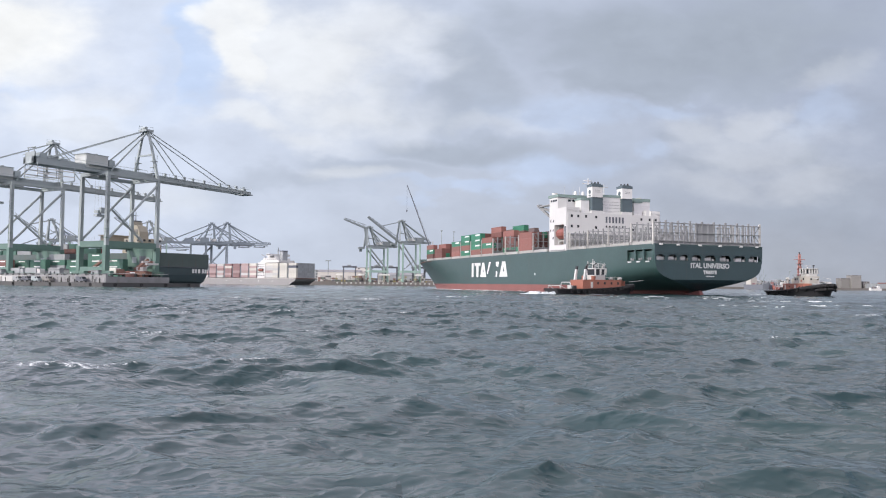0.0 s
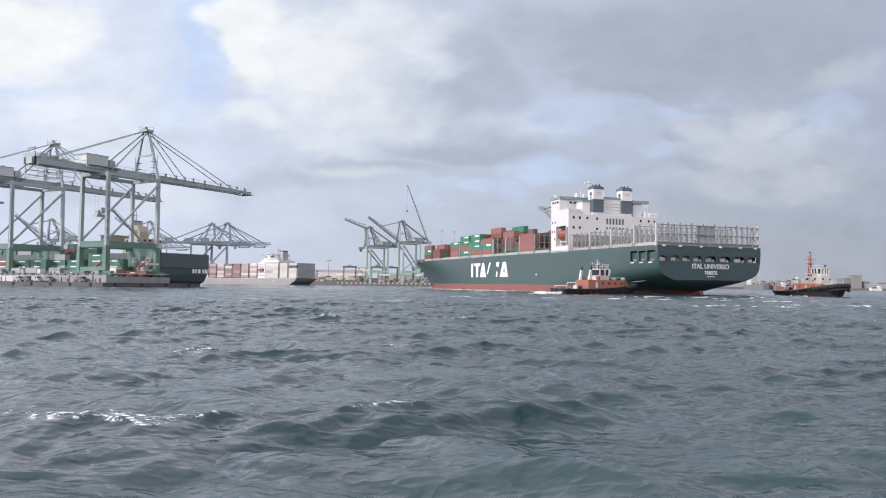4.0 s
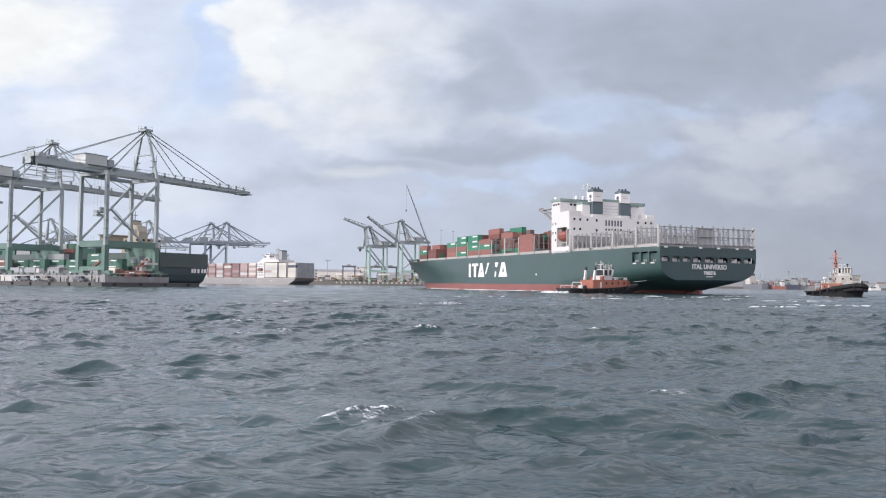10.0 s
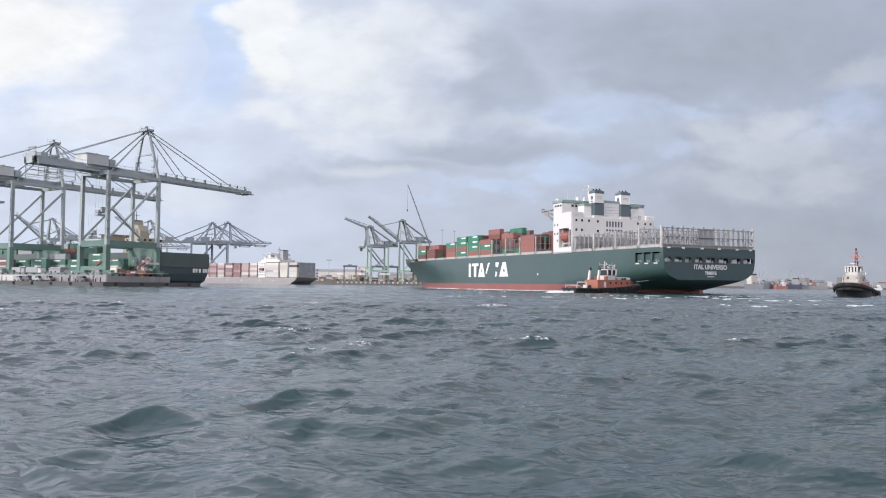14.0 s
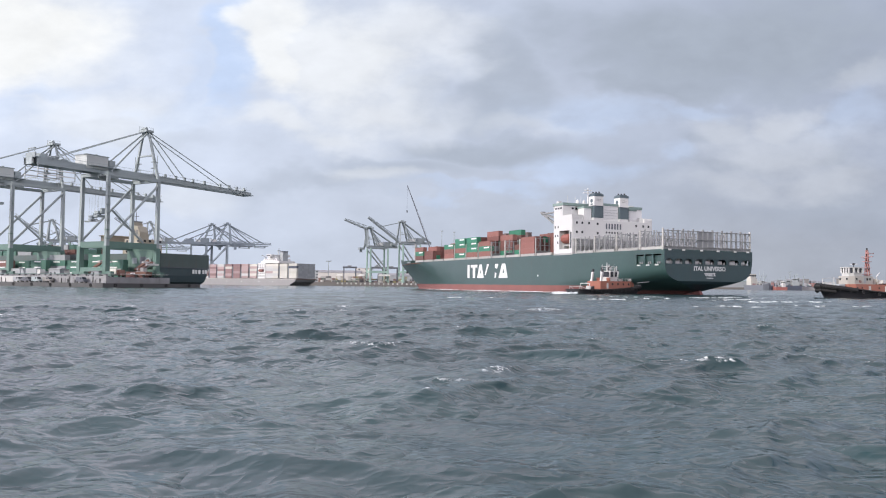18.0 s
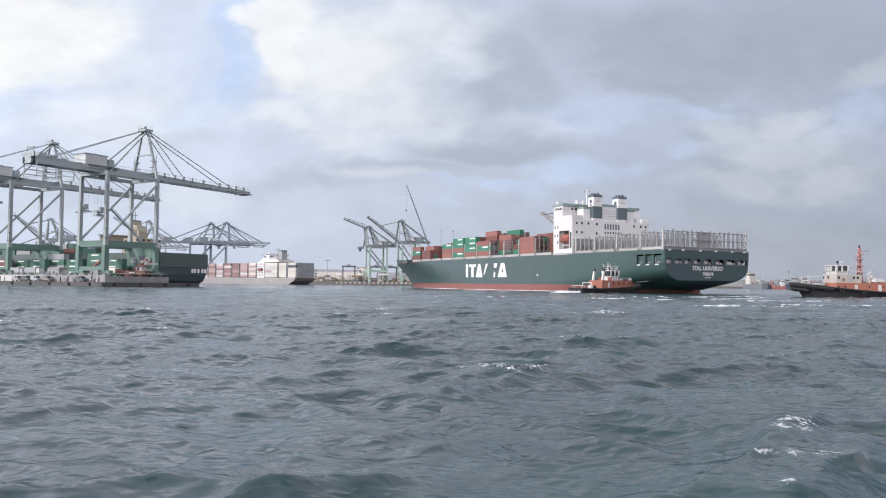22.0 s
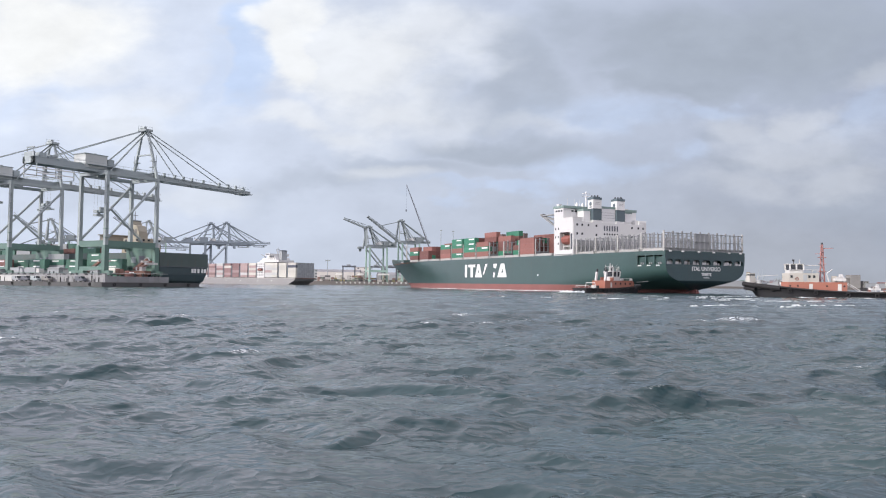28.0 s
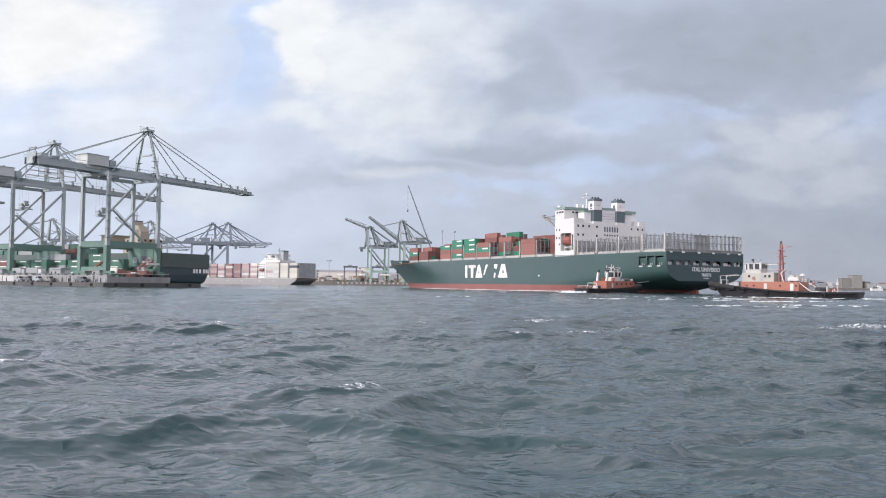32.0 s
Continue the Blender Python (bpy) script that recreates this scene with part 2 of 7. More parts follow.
    fo = calc(nt, "MULTIPLY", ramp(nt, crest, 0.425, 0.53), ramp(nt, lace.outputs[0], 0.5, 0.61))
    nt.links.new(blend(nt, fo, sea, (0.75, 0.78, 0.79)), b.inputs["Base Color"])
    nt.links.new(calc(nt, "MULTIPLY_ADD", fo, 0.72, 0.12), b.inputs["Roughness"])
    b.inputs["IOR"].default_value = 1.333
    return m


WATER = water_material()

# ---- building helpers ----


class G:
    """Collects faces of one mesh part."""

    def __init__(self):
        self.v, self.f = [], []

    def add(self, vs, fs):
        k = len(self.v)
        self.v += [tuple(p) for p in vs]
        self.f += [tuple(i + k for i in f) for f in fs]
        return self

    def box(self, x0, x1, y0, y1, z0, z1):
        return self.add([(x, y, z) for z in (z0, z1) for x, y in ((x0, y0), (x1, y0), (x1, y1), (x0, y1))],
                        [(3, 2, 1, 0), (4, 5, 6, 7), (0, 1, 5, 4), (1, 2, 6, 5), (2, 3, 7, 6), (3, 0, 4, 7)])

    def bar(self, p, q, w, h=None, w2=None, h2=None):
        """A squared bar from p to q, w across, h high, tapering to w2, h2."""
        h = h or w
        w2, h2 = w2 or w, h2 or h
        p, q = Vector(p), Vector(q)
        d = (q - p).normalized()
        side = d.cross(Vector((0, 0, 1)))
        side = side.normalized() if side.length > 1e-3 else Vector((0, 1, 0))
        up = side.cross(d)
        vs = [c + side * (a * ww / 2) + up * (b * hh / 2) for c, ww, hh in ((p, w, h), (q, w2, h2)) for a, b in ((-1, -1), (1, -1), (1, 1), (-1, 1))]
        return self.add(vs, [(3, 2, 1, 0), (4, 5, 6, 7), (0, 1, 5, 4), (1, 2, 6, 5), (2, 3, 7, 6), (3, 0, 4, 7)])

    def rod(self, p, q, r, n=8, r2=None):
        p, q = Vector(p), Vector(q)
        r2 = r if r2 is None else r2
        d = (q - p).normalized()
        a = d.orthogonal().normalized()
        b = d.cross(a)
        vs = [c + (a * math.cos(t) + b * math.sin(t)) * rr for c, rr in ((p, r), (q, r2)) for t in [2 * math.pi * i / n for i in range(n)]]
        fs = [(i, (i + 1) % n, n + (i + 1) % n, n + i) for i in range(n)]
        return self.add(vs, fs + [tuple(range(n))[::-1], tuple(range(n, 2 * n))])

    def slab(self, pts, z0, z1):
        """A flat-topped prism over a plan outline."""
        n = len(pts)
        return self.add([(x, y, z0) for x, y in pts] + [(x, y, z1) for x, y in pts],
                        [tuple(range(n))[::-1], tuple(range(n, 2 * n))] + [(i, (i + 1) % n, n + (i + 1) % n, n + i) for i in range(n)])

    def side_slab(self, pts, y0, y1):
        """A prism over an outline in the xz plane."""
        n = len(pts)
        return self.add([(x, y0, z) for x, z in pts] + [(x, y1, z) for x, z in pts],
                        [tuple(range(n)), tuple(range(n, 2 * n))[::-1]] + [(n + i, n + (i + 1) % n, (i + 1) % n, i) for i in range(n)])

    def mound(self, x, y, rx, ry, h, rng, n=9):
        """A low ragged heap of foam."""
        out = [(x + rx * k * math.cos(t), y + ry * k * math.sin(t), -0.15) for t, k in [(2 * math.pi * i / n, rng.uniform(0.6, 1.25)) for i in range(n)]]
        mid = [(x + rx * k * math.cos(t), y + ry * k * math.sin(t), h * rng.uniform(0.4, 1.0)) for t, k in [(2 * math.pi * i / n, rng.uniform(0.3, 0.6)) for i in range(n)]]
        return self.add(out + mid + [(x, y, h)], [(i, (i + 1) % n, n + (i + 1) % n, n + i) for i in range(n)] + [(n + i, n + (i + 1) % n, 2 * n) for i in range(n)])

    def ring(self, c, axis, r, t, n=12):
        """A tyre-like ring."""
        c, d = Vector(c), Vector(axis).normalized()
        a = d.orthogonal().normalized()
        b = d.cross(a)
        vs, m = [], 5
        for i in range(n):
            u = a * math.cos(2 * math.pi * i / n) + b * math.sin(2 * math.pi * i / n)
            vs += [c + u * (r + t * math.cos(2 * math.pi * j / m)) + d * (t * math.sin(2 * math.pi * j / m)) for j in range(m)]
        return self.add(vs, [(i * m + j, i * m + (j + 1) % m, (i + 1) % n * m + (j + 1) % m, (i + 1) % n * m + j) for i in range(n) for j in range(m)])

    def mesh(self, name, material, smooth=False):
        me = bpy.data.meshes.new(name)
        v, f = self.v, self.f
        if smooth:
            seen, v, to = {}, [], []
            for p in self.v:
                k = tuple(round(x, 3) for x in p)
                if k not in seen:
                    seen[k] = len(v)
                    v.append(p)
                to.append(seen[k])
            f = [q for q in (tuple(dict.fromkeys(to[i] for i in face)) for face in self.f) if len(q) > 2]
        me.from_pydata(v, [], f)
        me.materials.append(material)
        if smooth:
            me.shade_smooth()
        me.update()
        return me


def part(name, g, material, parent, label="", smooth=False, m=None):
    me = g.mesh(name, material, smooth) if isinstance(g, G) else g
    ob = new(name, me)
    ob.parent = parent
    if m is not None:
        ob.matrix_basis = m
    if label:
        tagged(ob, label)
    return ob


def thing(name, label, category, m=None, group="", kind=""):
    ob = new(name)
    if m is not None:
        ob.matrix_world = m
        ob.matrix_basis = m
    return tagged(ob, label, category, group, kind)


def single(name, g, material, label, category, m=None, group="", kind="", smooth=False):
    ob = new(name, g.mesh(name, material, smooth))
    if m is not None:
        ob.matrix_basis = m
    return tagged(ob, label, category, group, kind)


def place(x, y, z, deg):
    return pose(x, y, z, 0, 0, deg)

# ---- sky: a far bank of drifting clouds ----


def cloud_material():
    m = bpy.data.materials.new("cloud_bank")
    m.use_nodes = True
    nt = m.node_tree
    nt.nodes.clear()
    uv = wire(nt, "ShaderNodeUVMap").outputs[0]
    st = wire(nt, "ShaderNodeMapping", Vector=uv, Scale=(1, 1.7, 1)).outputs[0]
    n1 = wire(nt, "ShaderNodeTexNoise", Vector=st, Scale=4.5, Detail=5.0, Roughness=0.52, Distortion=0.15)
    n2 = wire(nt, "ShaderNodeTexNoise", Vector=st, Scale=13.0, Detail=5.0, Roughness=0.55)
    off = wire(nt, "ShaderNodeVectorMath", i0=n1.outputs[1], i1=(0.5, 0.5, 0.5))
    off.operation = "SUBTRACT"
    warp = wire(nt, "ShaderNodeVectorMath", i0=off.outputs[0], i1=(0.3, 0.19, 0))
    warp.operation = "MULTIPLY"
    pos = wire(nt, "ShaderNodeVectorMath", i0=uv, i1=warp.outputs[0])
    pos.operation = "ADD"
    sep = wire(nt, "ShaderNodeSeparateXYZ", Vector=pos.outputs[0])
    u, v = sep.outputs[0], sep.outputs[1]
    grain = calc(nt, "ADD", calc(nt, "MULTIPLY", calc(nt, "SUBTRACT", n2.outputs[0], 0.5), 1.05), calc(nt, "MULTIPLY", calc(nt, "SUBTRACT", n1.outputs[0], 0.5), 1.1))

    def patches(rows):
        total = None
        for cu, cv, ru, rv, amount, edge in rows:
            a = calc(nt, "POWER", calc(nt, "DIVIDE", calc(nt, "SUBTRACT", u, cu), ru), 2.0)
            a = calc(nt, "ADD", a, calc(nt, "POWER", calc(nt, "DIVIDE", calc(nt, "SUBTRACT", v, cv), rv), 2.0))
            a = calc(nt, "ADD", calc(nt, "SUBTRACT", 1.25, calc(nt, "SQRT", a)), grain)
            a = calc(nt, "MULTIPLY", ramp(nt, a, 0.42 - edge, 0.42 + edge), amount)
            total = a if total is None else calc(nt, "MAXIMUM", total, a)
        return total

    left = ramp(nt, u, 0.55, -0.55)
    low = ramp(nt, v, 0.22, 0.0)
    base = blend(nt, left, (0.43, 0.485, 0.61), (0.715, 0.79, 0.945))
    base = blend(nt, calc(nt, "MULTIPLY", low, 0.75), base, blend(nt, left, (0.395, 0.42, 0.475), (0.60, 0.665, 0.80)))
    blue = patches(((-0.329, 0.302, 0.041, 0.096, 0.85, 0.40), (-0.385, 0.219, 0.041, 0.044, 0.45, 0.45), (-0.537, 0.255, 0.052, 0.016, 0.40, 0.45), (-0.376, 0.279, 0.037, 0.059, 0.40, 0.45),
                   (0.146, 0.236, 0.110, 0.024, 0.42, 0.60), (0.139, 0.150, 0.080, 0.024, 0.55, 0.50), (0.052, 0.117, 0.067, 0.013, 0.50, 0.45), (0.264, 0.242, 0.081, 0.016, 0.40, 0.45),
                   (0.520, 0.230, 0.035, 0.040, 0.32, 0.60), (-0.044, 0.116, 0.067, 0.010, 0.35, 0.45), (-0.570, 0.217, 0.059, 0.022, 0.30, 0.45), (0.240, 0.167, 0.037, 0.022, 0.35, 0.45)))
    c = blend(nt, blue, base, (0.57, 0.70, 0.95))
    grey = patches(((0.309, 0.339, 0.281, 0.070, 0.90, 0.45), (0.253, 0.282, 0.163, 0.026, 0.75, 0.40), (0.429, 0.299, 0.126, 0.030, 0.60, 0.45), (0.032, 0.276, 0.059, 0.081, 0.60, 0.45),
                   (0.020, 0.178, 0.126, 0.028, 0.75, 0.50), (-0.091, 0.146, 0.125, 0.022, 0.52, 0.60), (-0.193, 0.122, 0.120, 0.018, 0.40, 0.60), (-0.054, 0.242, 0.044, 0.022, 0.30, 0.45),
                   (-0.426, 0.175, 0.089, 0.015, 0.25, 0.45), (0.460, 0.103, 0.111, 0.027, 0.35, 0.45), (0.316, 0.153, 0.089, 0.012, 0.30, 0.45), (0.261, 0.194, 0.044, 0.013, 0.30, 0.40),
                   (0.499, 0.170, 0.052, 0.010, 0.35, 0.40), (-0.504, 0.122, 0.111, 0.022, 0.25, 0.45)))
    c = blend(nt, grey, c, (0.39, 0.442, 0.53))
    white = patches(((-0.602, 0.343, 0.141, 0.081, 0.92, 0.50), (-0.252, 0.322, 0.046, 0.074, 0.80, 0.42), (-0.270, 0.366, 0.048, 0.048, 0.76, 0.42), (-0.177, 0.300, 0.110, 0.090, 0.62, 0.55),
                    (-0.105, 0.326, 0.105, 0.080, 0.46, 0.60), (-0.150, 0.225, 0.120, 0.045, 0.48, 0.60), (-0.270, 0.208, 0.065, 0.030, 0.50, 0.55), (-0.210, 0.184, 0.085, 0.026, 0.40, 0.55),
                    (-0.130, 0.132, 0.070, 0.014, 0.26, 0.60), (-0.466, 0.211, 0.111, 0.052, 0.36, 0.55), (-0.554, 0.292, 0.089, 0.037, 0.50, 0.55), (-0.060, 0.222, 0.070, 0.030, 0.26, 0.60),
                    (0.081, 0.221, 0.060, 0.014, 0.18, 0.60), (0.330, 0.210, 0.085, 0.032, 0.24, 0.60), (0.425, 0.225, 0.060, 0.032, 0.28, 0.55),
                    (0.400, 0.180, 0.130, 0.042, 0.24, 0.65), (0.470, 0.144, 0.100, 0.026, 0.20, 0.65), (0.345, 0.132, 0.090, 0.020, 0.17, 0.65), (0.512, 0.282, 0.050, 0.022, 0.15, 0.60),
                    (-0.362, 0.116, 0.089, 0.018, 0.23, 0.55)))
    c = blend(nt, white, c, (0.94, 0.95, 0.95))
    fleck = calc(nt, "ADD", calc(nt, "MULTIPLY_ADD", n2.outputs[0], 0.3, 0.72), calc(nt, "MULTIPLY", n1.outputs[0], 0.26))
    c = blend(nt, 1.0, c, wire(nt, "ShaderNodeCombineXYZ", X=fleck, Y=fleck, Z=fleck).outputs[0], "MULTIPLY")
    em = wire(nt, "ShaderNodeEmission", Color=c, Strength=1.0)
    wire(nt, "ShaderNodeOutputMaterial", Surface=em.outputs[0])
    return m


def cloud_bank():
    rows = [(-0.03, 4300), (0.0, 4300), (0.05, 3900), (0.1, 3400), (0.15, 2950), (0.2, 2600), (0.25, 2300), (0.3, 2080), (0.36, 1900), (0.41, 1800), (0.46, 1720)]
    cols = [i / 20 - 1 for i in range(41)]
    vs, uvs = [], []
    for v, dist in rows:
        for u in cols:
            vs.append((u * 0.95 * dist, dist, EYE_Z + v * dist))
            uvs.append((u * 0.95, v))
    n = len(cols)
    fs = [(j * n + i, j * n + i + 1, (j + 1) * n + i + 1, (j + 1) * n + i) for j in range(len(rows) - 1) for i in range(n - 1)]
    me = bpy.data.meshes.new("backdrop")
    me.from_pydata(vs, [], fs)
    layer = me.uv_layers.new(name="sky")
    for lp in me.loops:
        layer.data[lp.index].uv = uvs[lp.vertex_index]
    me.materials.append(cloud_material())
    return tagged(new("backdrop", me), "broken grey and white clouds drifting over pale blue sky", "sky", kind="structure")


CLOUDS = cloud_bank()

# ---- sea ----


def spans(*legs):
    """Rising values: (start, end, step) one after another."""
    out = []
    for a, b, s in legs:
        n = max(1, round((b - a) / s))
        out += [a + (b - a) * i / n for i in range(n)]
    return np.array(out + [legs[-1][1]])


def grow(a, b, s, k):
    out, x = [], a
    while x < b:
        out.append(x)
        x += s
        s *= k
    return np.array(out + [b])


def wind_sea(grids, deg, spread, longest, steep, peaked, count, seed, gap, calm):
    """A sheet of wind waves over several grids: many crossing trains with peaked crests, the shortest only where the grid is fine."""
    out = []
    for xs, ys in grids:
        rng = np.random.RandomState(seed)
        X0, Y0 = np.meshgrid(xs, ys)
        cell, still = gap(X0, Y0), calm(X0, Y0)
        X, Y, Z = X0.copy(), Y0.copy(), np.zeros_like(X0)
        for i in range(count):
            length = 0.42 * (longest / 0.42) ** ((i + rng.rand()) / count)
            a = radians(deg + spread * (1.35 - 0.6 * i / count) * rng.randn())
            k, cx, cy = 2 * np.pi / length, math.cos(a), math.sin(a)
            amp = steep / k * rng.uniform(0.5, 1.5) * min(1.35, (2.5 / length) ** 0.2)
            ph = (X0 * cx + Y0 * cy) * k + rng.rand() * 6.28
            w = np.clip((length / cell - 2.0) / 1.4, 0, 1) * still * amp
            Z += np.sin(ph) * w
            shove = np.cos(ph) * w * peaked
            X += shove * cx
            Y += shove * cy
        out.append((X, Y, Z))
    return out


def grid_mesh(name, sheets, material):
    me = bpy.data.meshes.new(name)
    cos, quads, k = [], [], 0
    for X, Y, Z in sheets:
        ny, nx = X.shape
        idx = np.arange(nx * ny).reshape(ny, nx) + k
        quads.append(np.stack([idx[:-1, :-1], idx[:-1, 1:], idx[1:, 1:], idx[1:, :-1]], -1).reshape(-1, 4))
        cos.append(np.stack([X, Y, Z], -1).reshape(-1, 3))
        k += nx * ny
    cos, quads = np.concatenate(cos), np.concatenate(quads)
    me.vertices.add(len(cos))
    me.vertices.foreach_set("co", cos.ravel().astype(np.float32))
    me.loops.add(quads.size)
    me.loops.foreach_set("vertex_index", quads.ravel().astype(np.int32))
    me.polygons.add(len(quads))
    me.polygons.foreach_set("loop_start", np.arange(0, quads.size, 4).astype(np.int32))
    me.materials.append(material)
    me.update()
    me.shade_smooth()
    return me


def sea():
    def gap(x, y):
        gx = np.interp(x, (-4950, -200, -112, -76, -66, 30, 40, 72, 160, 4950), (400, 1.2, 0.55, 0.45, 0.15, 0.15, 0.45, 0.55, 1.2, 400))
        return np.maximum(gx, np.interp(y, (-60, 0, 6, 108, 118, 190, 330, 5000), (20, 0.5, 0.15, 0.15, 0.45, 0.6, 1.2, 300)))

    def calm(x, y):
        far = np.hypot(x, y)
        return np.clip((y + 10) / 10, 0, 1) * (1 - 0.45 * np.clip((far - 70) / 130, 0, 1)) * np.clip((1500 - far) / 800, 0, 1)

    west, east = np.concatenate([-grow(200, 4950, 3, 1.2)[::-1], spans((-198, -110, 1.1), (-110, -66, 0.45))]), np.concatenate([spans((30, 70, 0.45), (70, 160, 1.1)), grow(162, 4950, 3, 1.2)])
    near = spans((6, 108, 0.15))
    south, north = np.concatenate([-grow(0, 4900, 12, 1.35)[:0:-1], spans((0, 6, 0.75))]), np.concatenate([spans((108, 190, 0.45), (190, 330, 1.1)), grow(332, 4950, 2.4, 1.07)])
    wide = np.concatenate([west, spans((-65.55, 29.55, 0.45)), east])
    grids = ((spans((-66, 30, 0.17)), near), (west, spans((6, 108, 0.45))), (east, spans((6, 108, 0.45))), (wide, south), (wide, north))
    sheet = new("water", grid_mesh("water", wind_sea(grids, -62, 32, 12.0, 0.047, 1.22, 66, 3, gap, calm), WATER))
    tagged(sheet, "choppy grey-green harbour sea with small breaking crests", "water", kind="structure")

    def edge(x, y):
        return np.clip(np.minimum(np.minimum((x + 62) / 10, (82 - x) / 10), np.minimum((y - 1) / 4, (190 - y) / 90)), 0, 1)

    def cross_gap(x, y):
        return np.maximum(np.interp(x, (-62, -36, -30, 46, 52, 82), (0.7, 0.6, 0.17, 0.17, 0.6, 0.7)), np.interp(y, (2, 72, 80, 190), (0.17, 0.17, 0.6, 0.7)))

    grids = ((spans((-62, -30, 0.7), (-30, 46, 0.18), (46, 82, 0.7)), spans((2, 72, 0.17), (72, 190, 0.7))),)
    ((X, Y, Z),) = wind_sea(grids, -112, 30, 8.0, 0.046, 1.22, 48, 8, cross_gap, edge)
    Z -= 0.06 + (1 - edge(X, Y)) * 0.7
    cross = new("water_cross_swell", grid_mesh("water_cross_swell", [(X, Y, Z)], WATER))
    tagged(cross, "cross swell of grey-green water running under the chop", "water", kind="structure")
    return sheet, cross


SEA, CROSS = sea()

# ---- container ship ----
SHIP_ROWS = ((0, 87.2, 248.9, 109.9), (4, 89.94, 256.4, 111.12), (8, 92.4, 263.4, 112.29), (12, 94.7, 270.3, 113.46), (16, 97.03, 277.3, 114.67),
             (20, 99.33, 284.6, 115.8), (24, 101.5, 291.8, 116.85), (28, 103.3, 298.3, 117.75), (32, 104.5, 303.8, 118.55))
HALF, DECK_Z = 21.4, 16.15


def hull_half(X, z):
    """Half breadth of the big ship's hull at a station and a height."""
    w = min(1, max(0, z / DECK_Z))
    # bow: finer at the water, flared at the deck
    xb0, xb1 = 168 + 57 * w ** 1.7, 268 + 32 * w ** 1.15 + max(0, z - DECK_Z) * 0.6
    b = HALF
    if X > xb0:
        u = min(1, (X - xb0) / (xb1 - xb0))
        b = HALF * (1 - u ** (1.6 - 0.25 * w))
    # stern: full at the deck, cut away to the water
    full = {0: 0.0, 1.7: 0.16, 2.6: 0.3, 3.6: 0.47, 4.6: 0.65, 5.5: 0.78, 6.5: 0.88, 7.5: 0.935, 8.6: 0.968, 11.2: 0.99, 13.4: 1.0}
    ks = sorted(full)
    t = full[ks[-1]]
    for a, c in zip(ks, ks[1:]):
        if z <= c:
            t = full[a] + (full[c] - full[a]) * max(0, (z - a) / (c - a))
            break
    run = 15 + 60 * (1 - w)
    s = min(1, max(0, (X - (12 if z <= 0.1 else 9 * (1 - min(1, z / 4.5)))) / run))
    return b * (t + (1 - t) * (1 - (1 - s) ** 2.7))


def ship_hull(ship):
    levels = [-2.5, 0, 1.5, 3.0, 4, 5, 6, 7, 8, 9, 10, 11.2, 13.4, 14.7, DECK_Z, 19.5]
    GAL, TOP = levels.index(11.2), levels.index(DECK_Z)
    stations = [0, 1, 6, 11, 16, 21, 24, 28, 36, 46, 58, 75, 100, 140, 180, 200, 215, 230, 240, 250, 258, 266, 273, 279, 284, 288, 291, 294, 297, 300]

    def stem(z):
        return 268 + 32 * min(1, max(0, z) / DECK_Z) ** 1.15 + max(0, z - DECK_Z) * 0.6 + (4 if z < 0 else 0)

    def at(j, i, side):
        z = levels[j]
        x0 = 12 if z <= 0.1 else 9 * (1 - min(1, z / 4.5))
        X = x0 + (stem(z) - x0) * stations[i] / 300
        if j == len(levels) - 1:
            z = DECK_Z + 1.0 + 2.5 * min(1, max(0, (X - 245) / 40))
        b = 0 if i == len(stations) - 1 else hull_half(X, max(0, levels[j]))
        return (X, side * b, z)

    def strake(j0, j1, skip=(), i0=0):
        g = G()
        for side in (1, -1):
            for j in range(j0, j1):
                for i in range(i0, len(stations) - 1):
                    if (j, i) in skip:
                        continue
                    q = [at(j, i, side), at(j, i + 1, side), at(j + 1, i + 1, side), at(j + 1, i, side)]
                    g.add(q, [(0, 1, 2, 3) if side < 0 else (3, 2, 1, 0)])
        return g

    bow_first = next(i for i, s in enumerate(stations) if s >= 250)
    # the counter meets the side on a slanting knuckle from the quarter down to the boot-topping
    edge = [levels.index(z) for z in (9, 8, 7, 6, 5, 4, 3)]
    under = {(j, i) for i in range(7) for j in range(3, edge[i])}
    split = {(edge[i], i) for i in range(1, 7)}
    under -= split
    skip = {(j, i) for i in (1, 2, 3) for j in (GAL, GAL + 1)} | under | split
    under |= {(2, i) for i in range(8)}
    counter = strake(2, GAL, {(j, i) for j in range(2, GAL) for i in range(len(stations) - 1)} - under)
    for s in (1, -1):
        a, b, c, d = at(2, 8, s), at(2, 9, s), at(3, 9, s), at(3, 8, s)
        counter.add([a, c, d], [(0, 1, 2) if s < 0 else (2, 1, 0)])
    side = strake(3, TOP, skip)
    for j, i in split:
        for s in (1, -1):
            a, b, c, d = at(j, i, s), at(j, i + 1, s), at(j + 1, i + 1, s), at(j + 1, i, s)
            counter.add([a, b, d], [(0, 1, 2) if s < 0 else (2, 1, 0)])
            side.add([b, c, d], [(0, 1, 2) if s < 0 else (2, 1, 0)])
    side.add(counter.v, counter.f)
    bulwark = strake(TOP, TOP + 1, i0=bow_first)
    side.add(bulwark.v, bulwark.f)
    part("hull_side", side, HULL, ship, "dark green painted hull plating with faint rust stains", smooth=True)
    low = strake(0, 3, {(2, i) for i in range(9)})
    for s in (1, -1):
        a, b, c, d = at(2, 8, s), at(2, 9, s), at(3, 9, s), at(3, 8, s)
        low.add([a, b, c], [(0, 1, 2) if s < 0 else (2, 1, 0)])
    part("boot_topping", low, BOOT, ship, "faded red lower hull paint above the water", smooth=True)
    g = G()
    for j in range(0, TOP):
        if j == GAL:
            continue
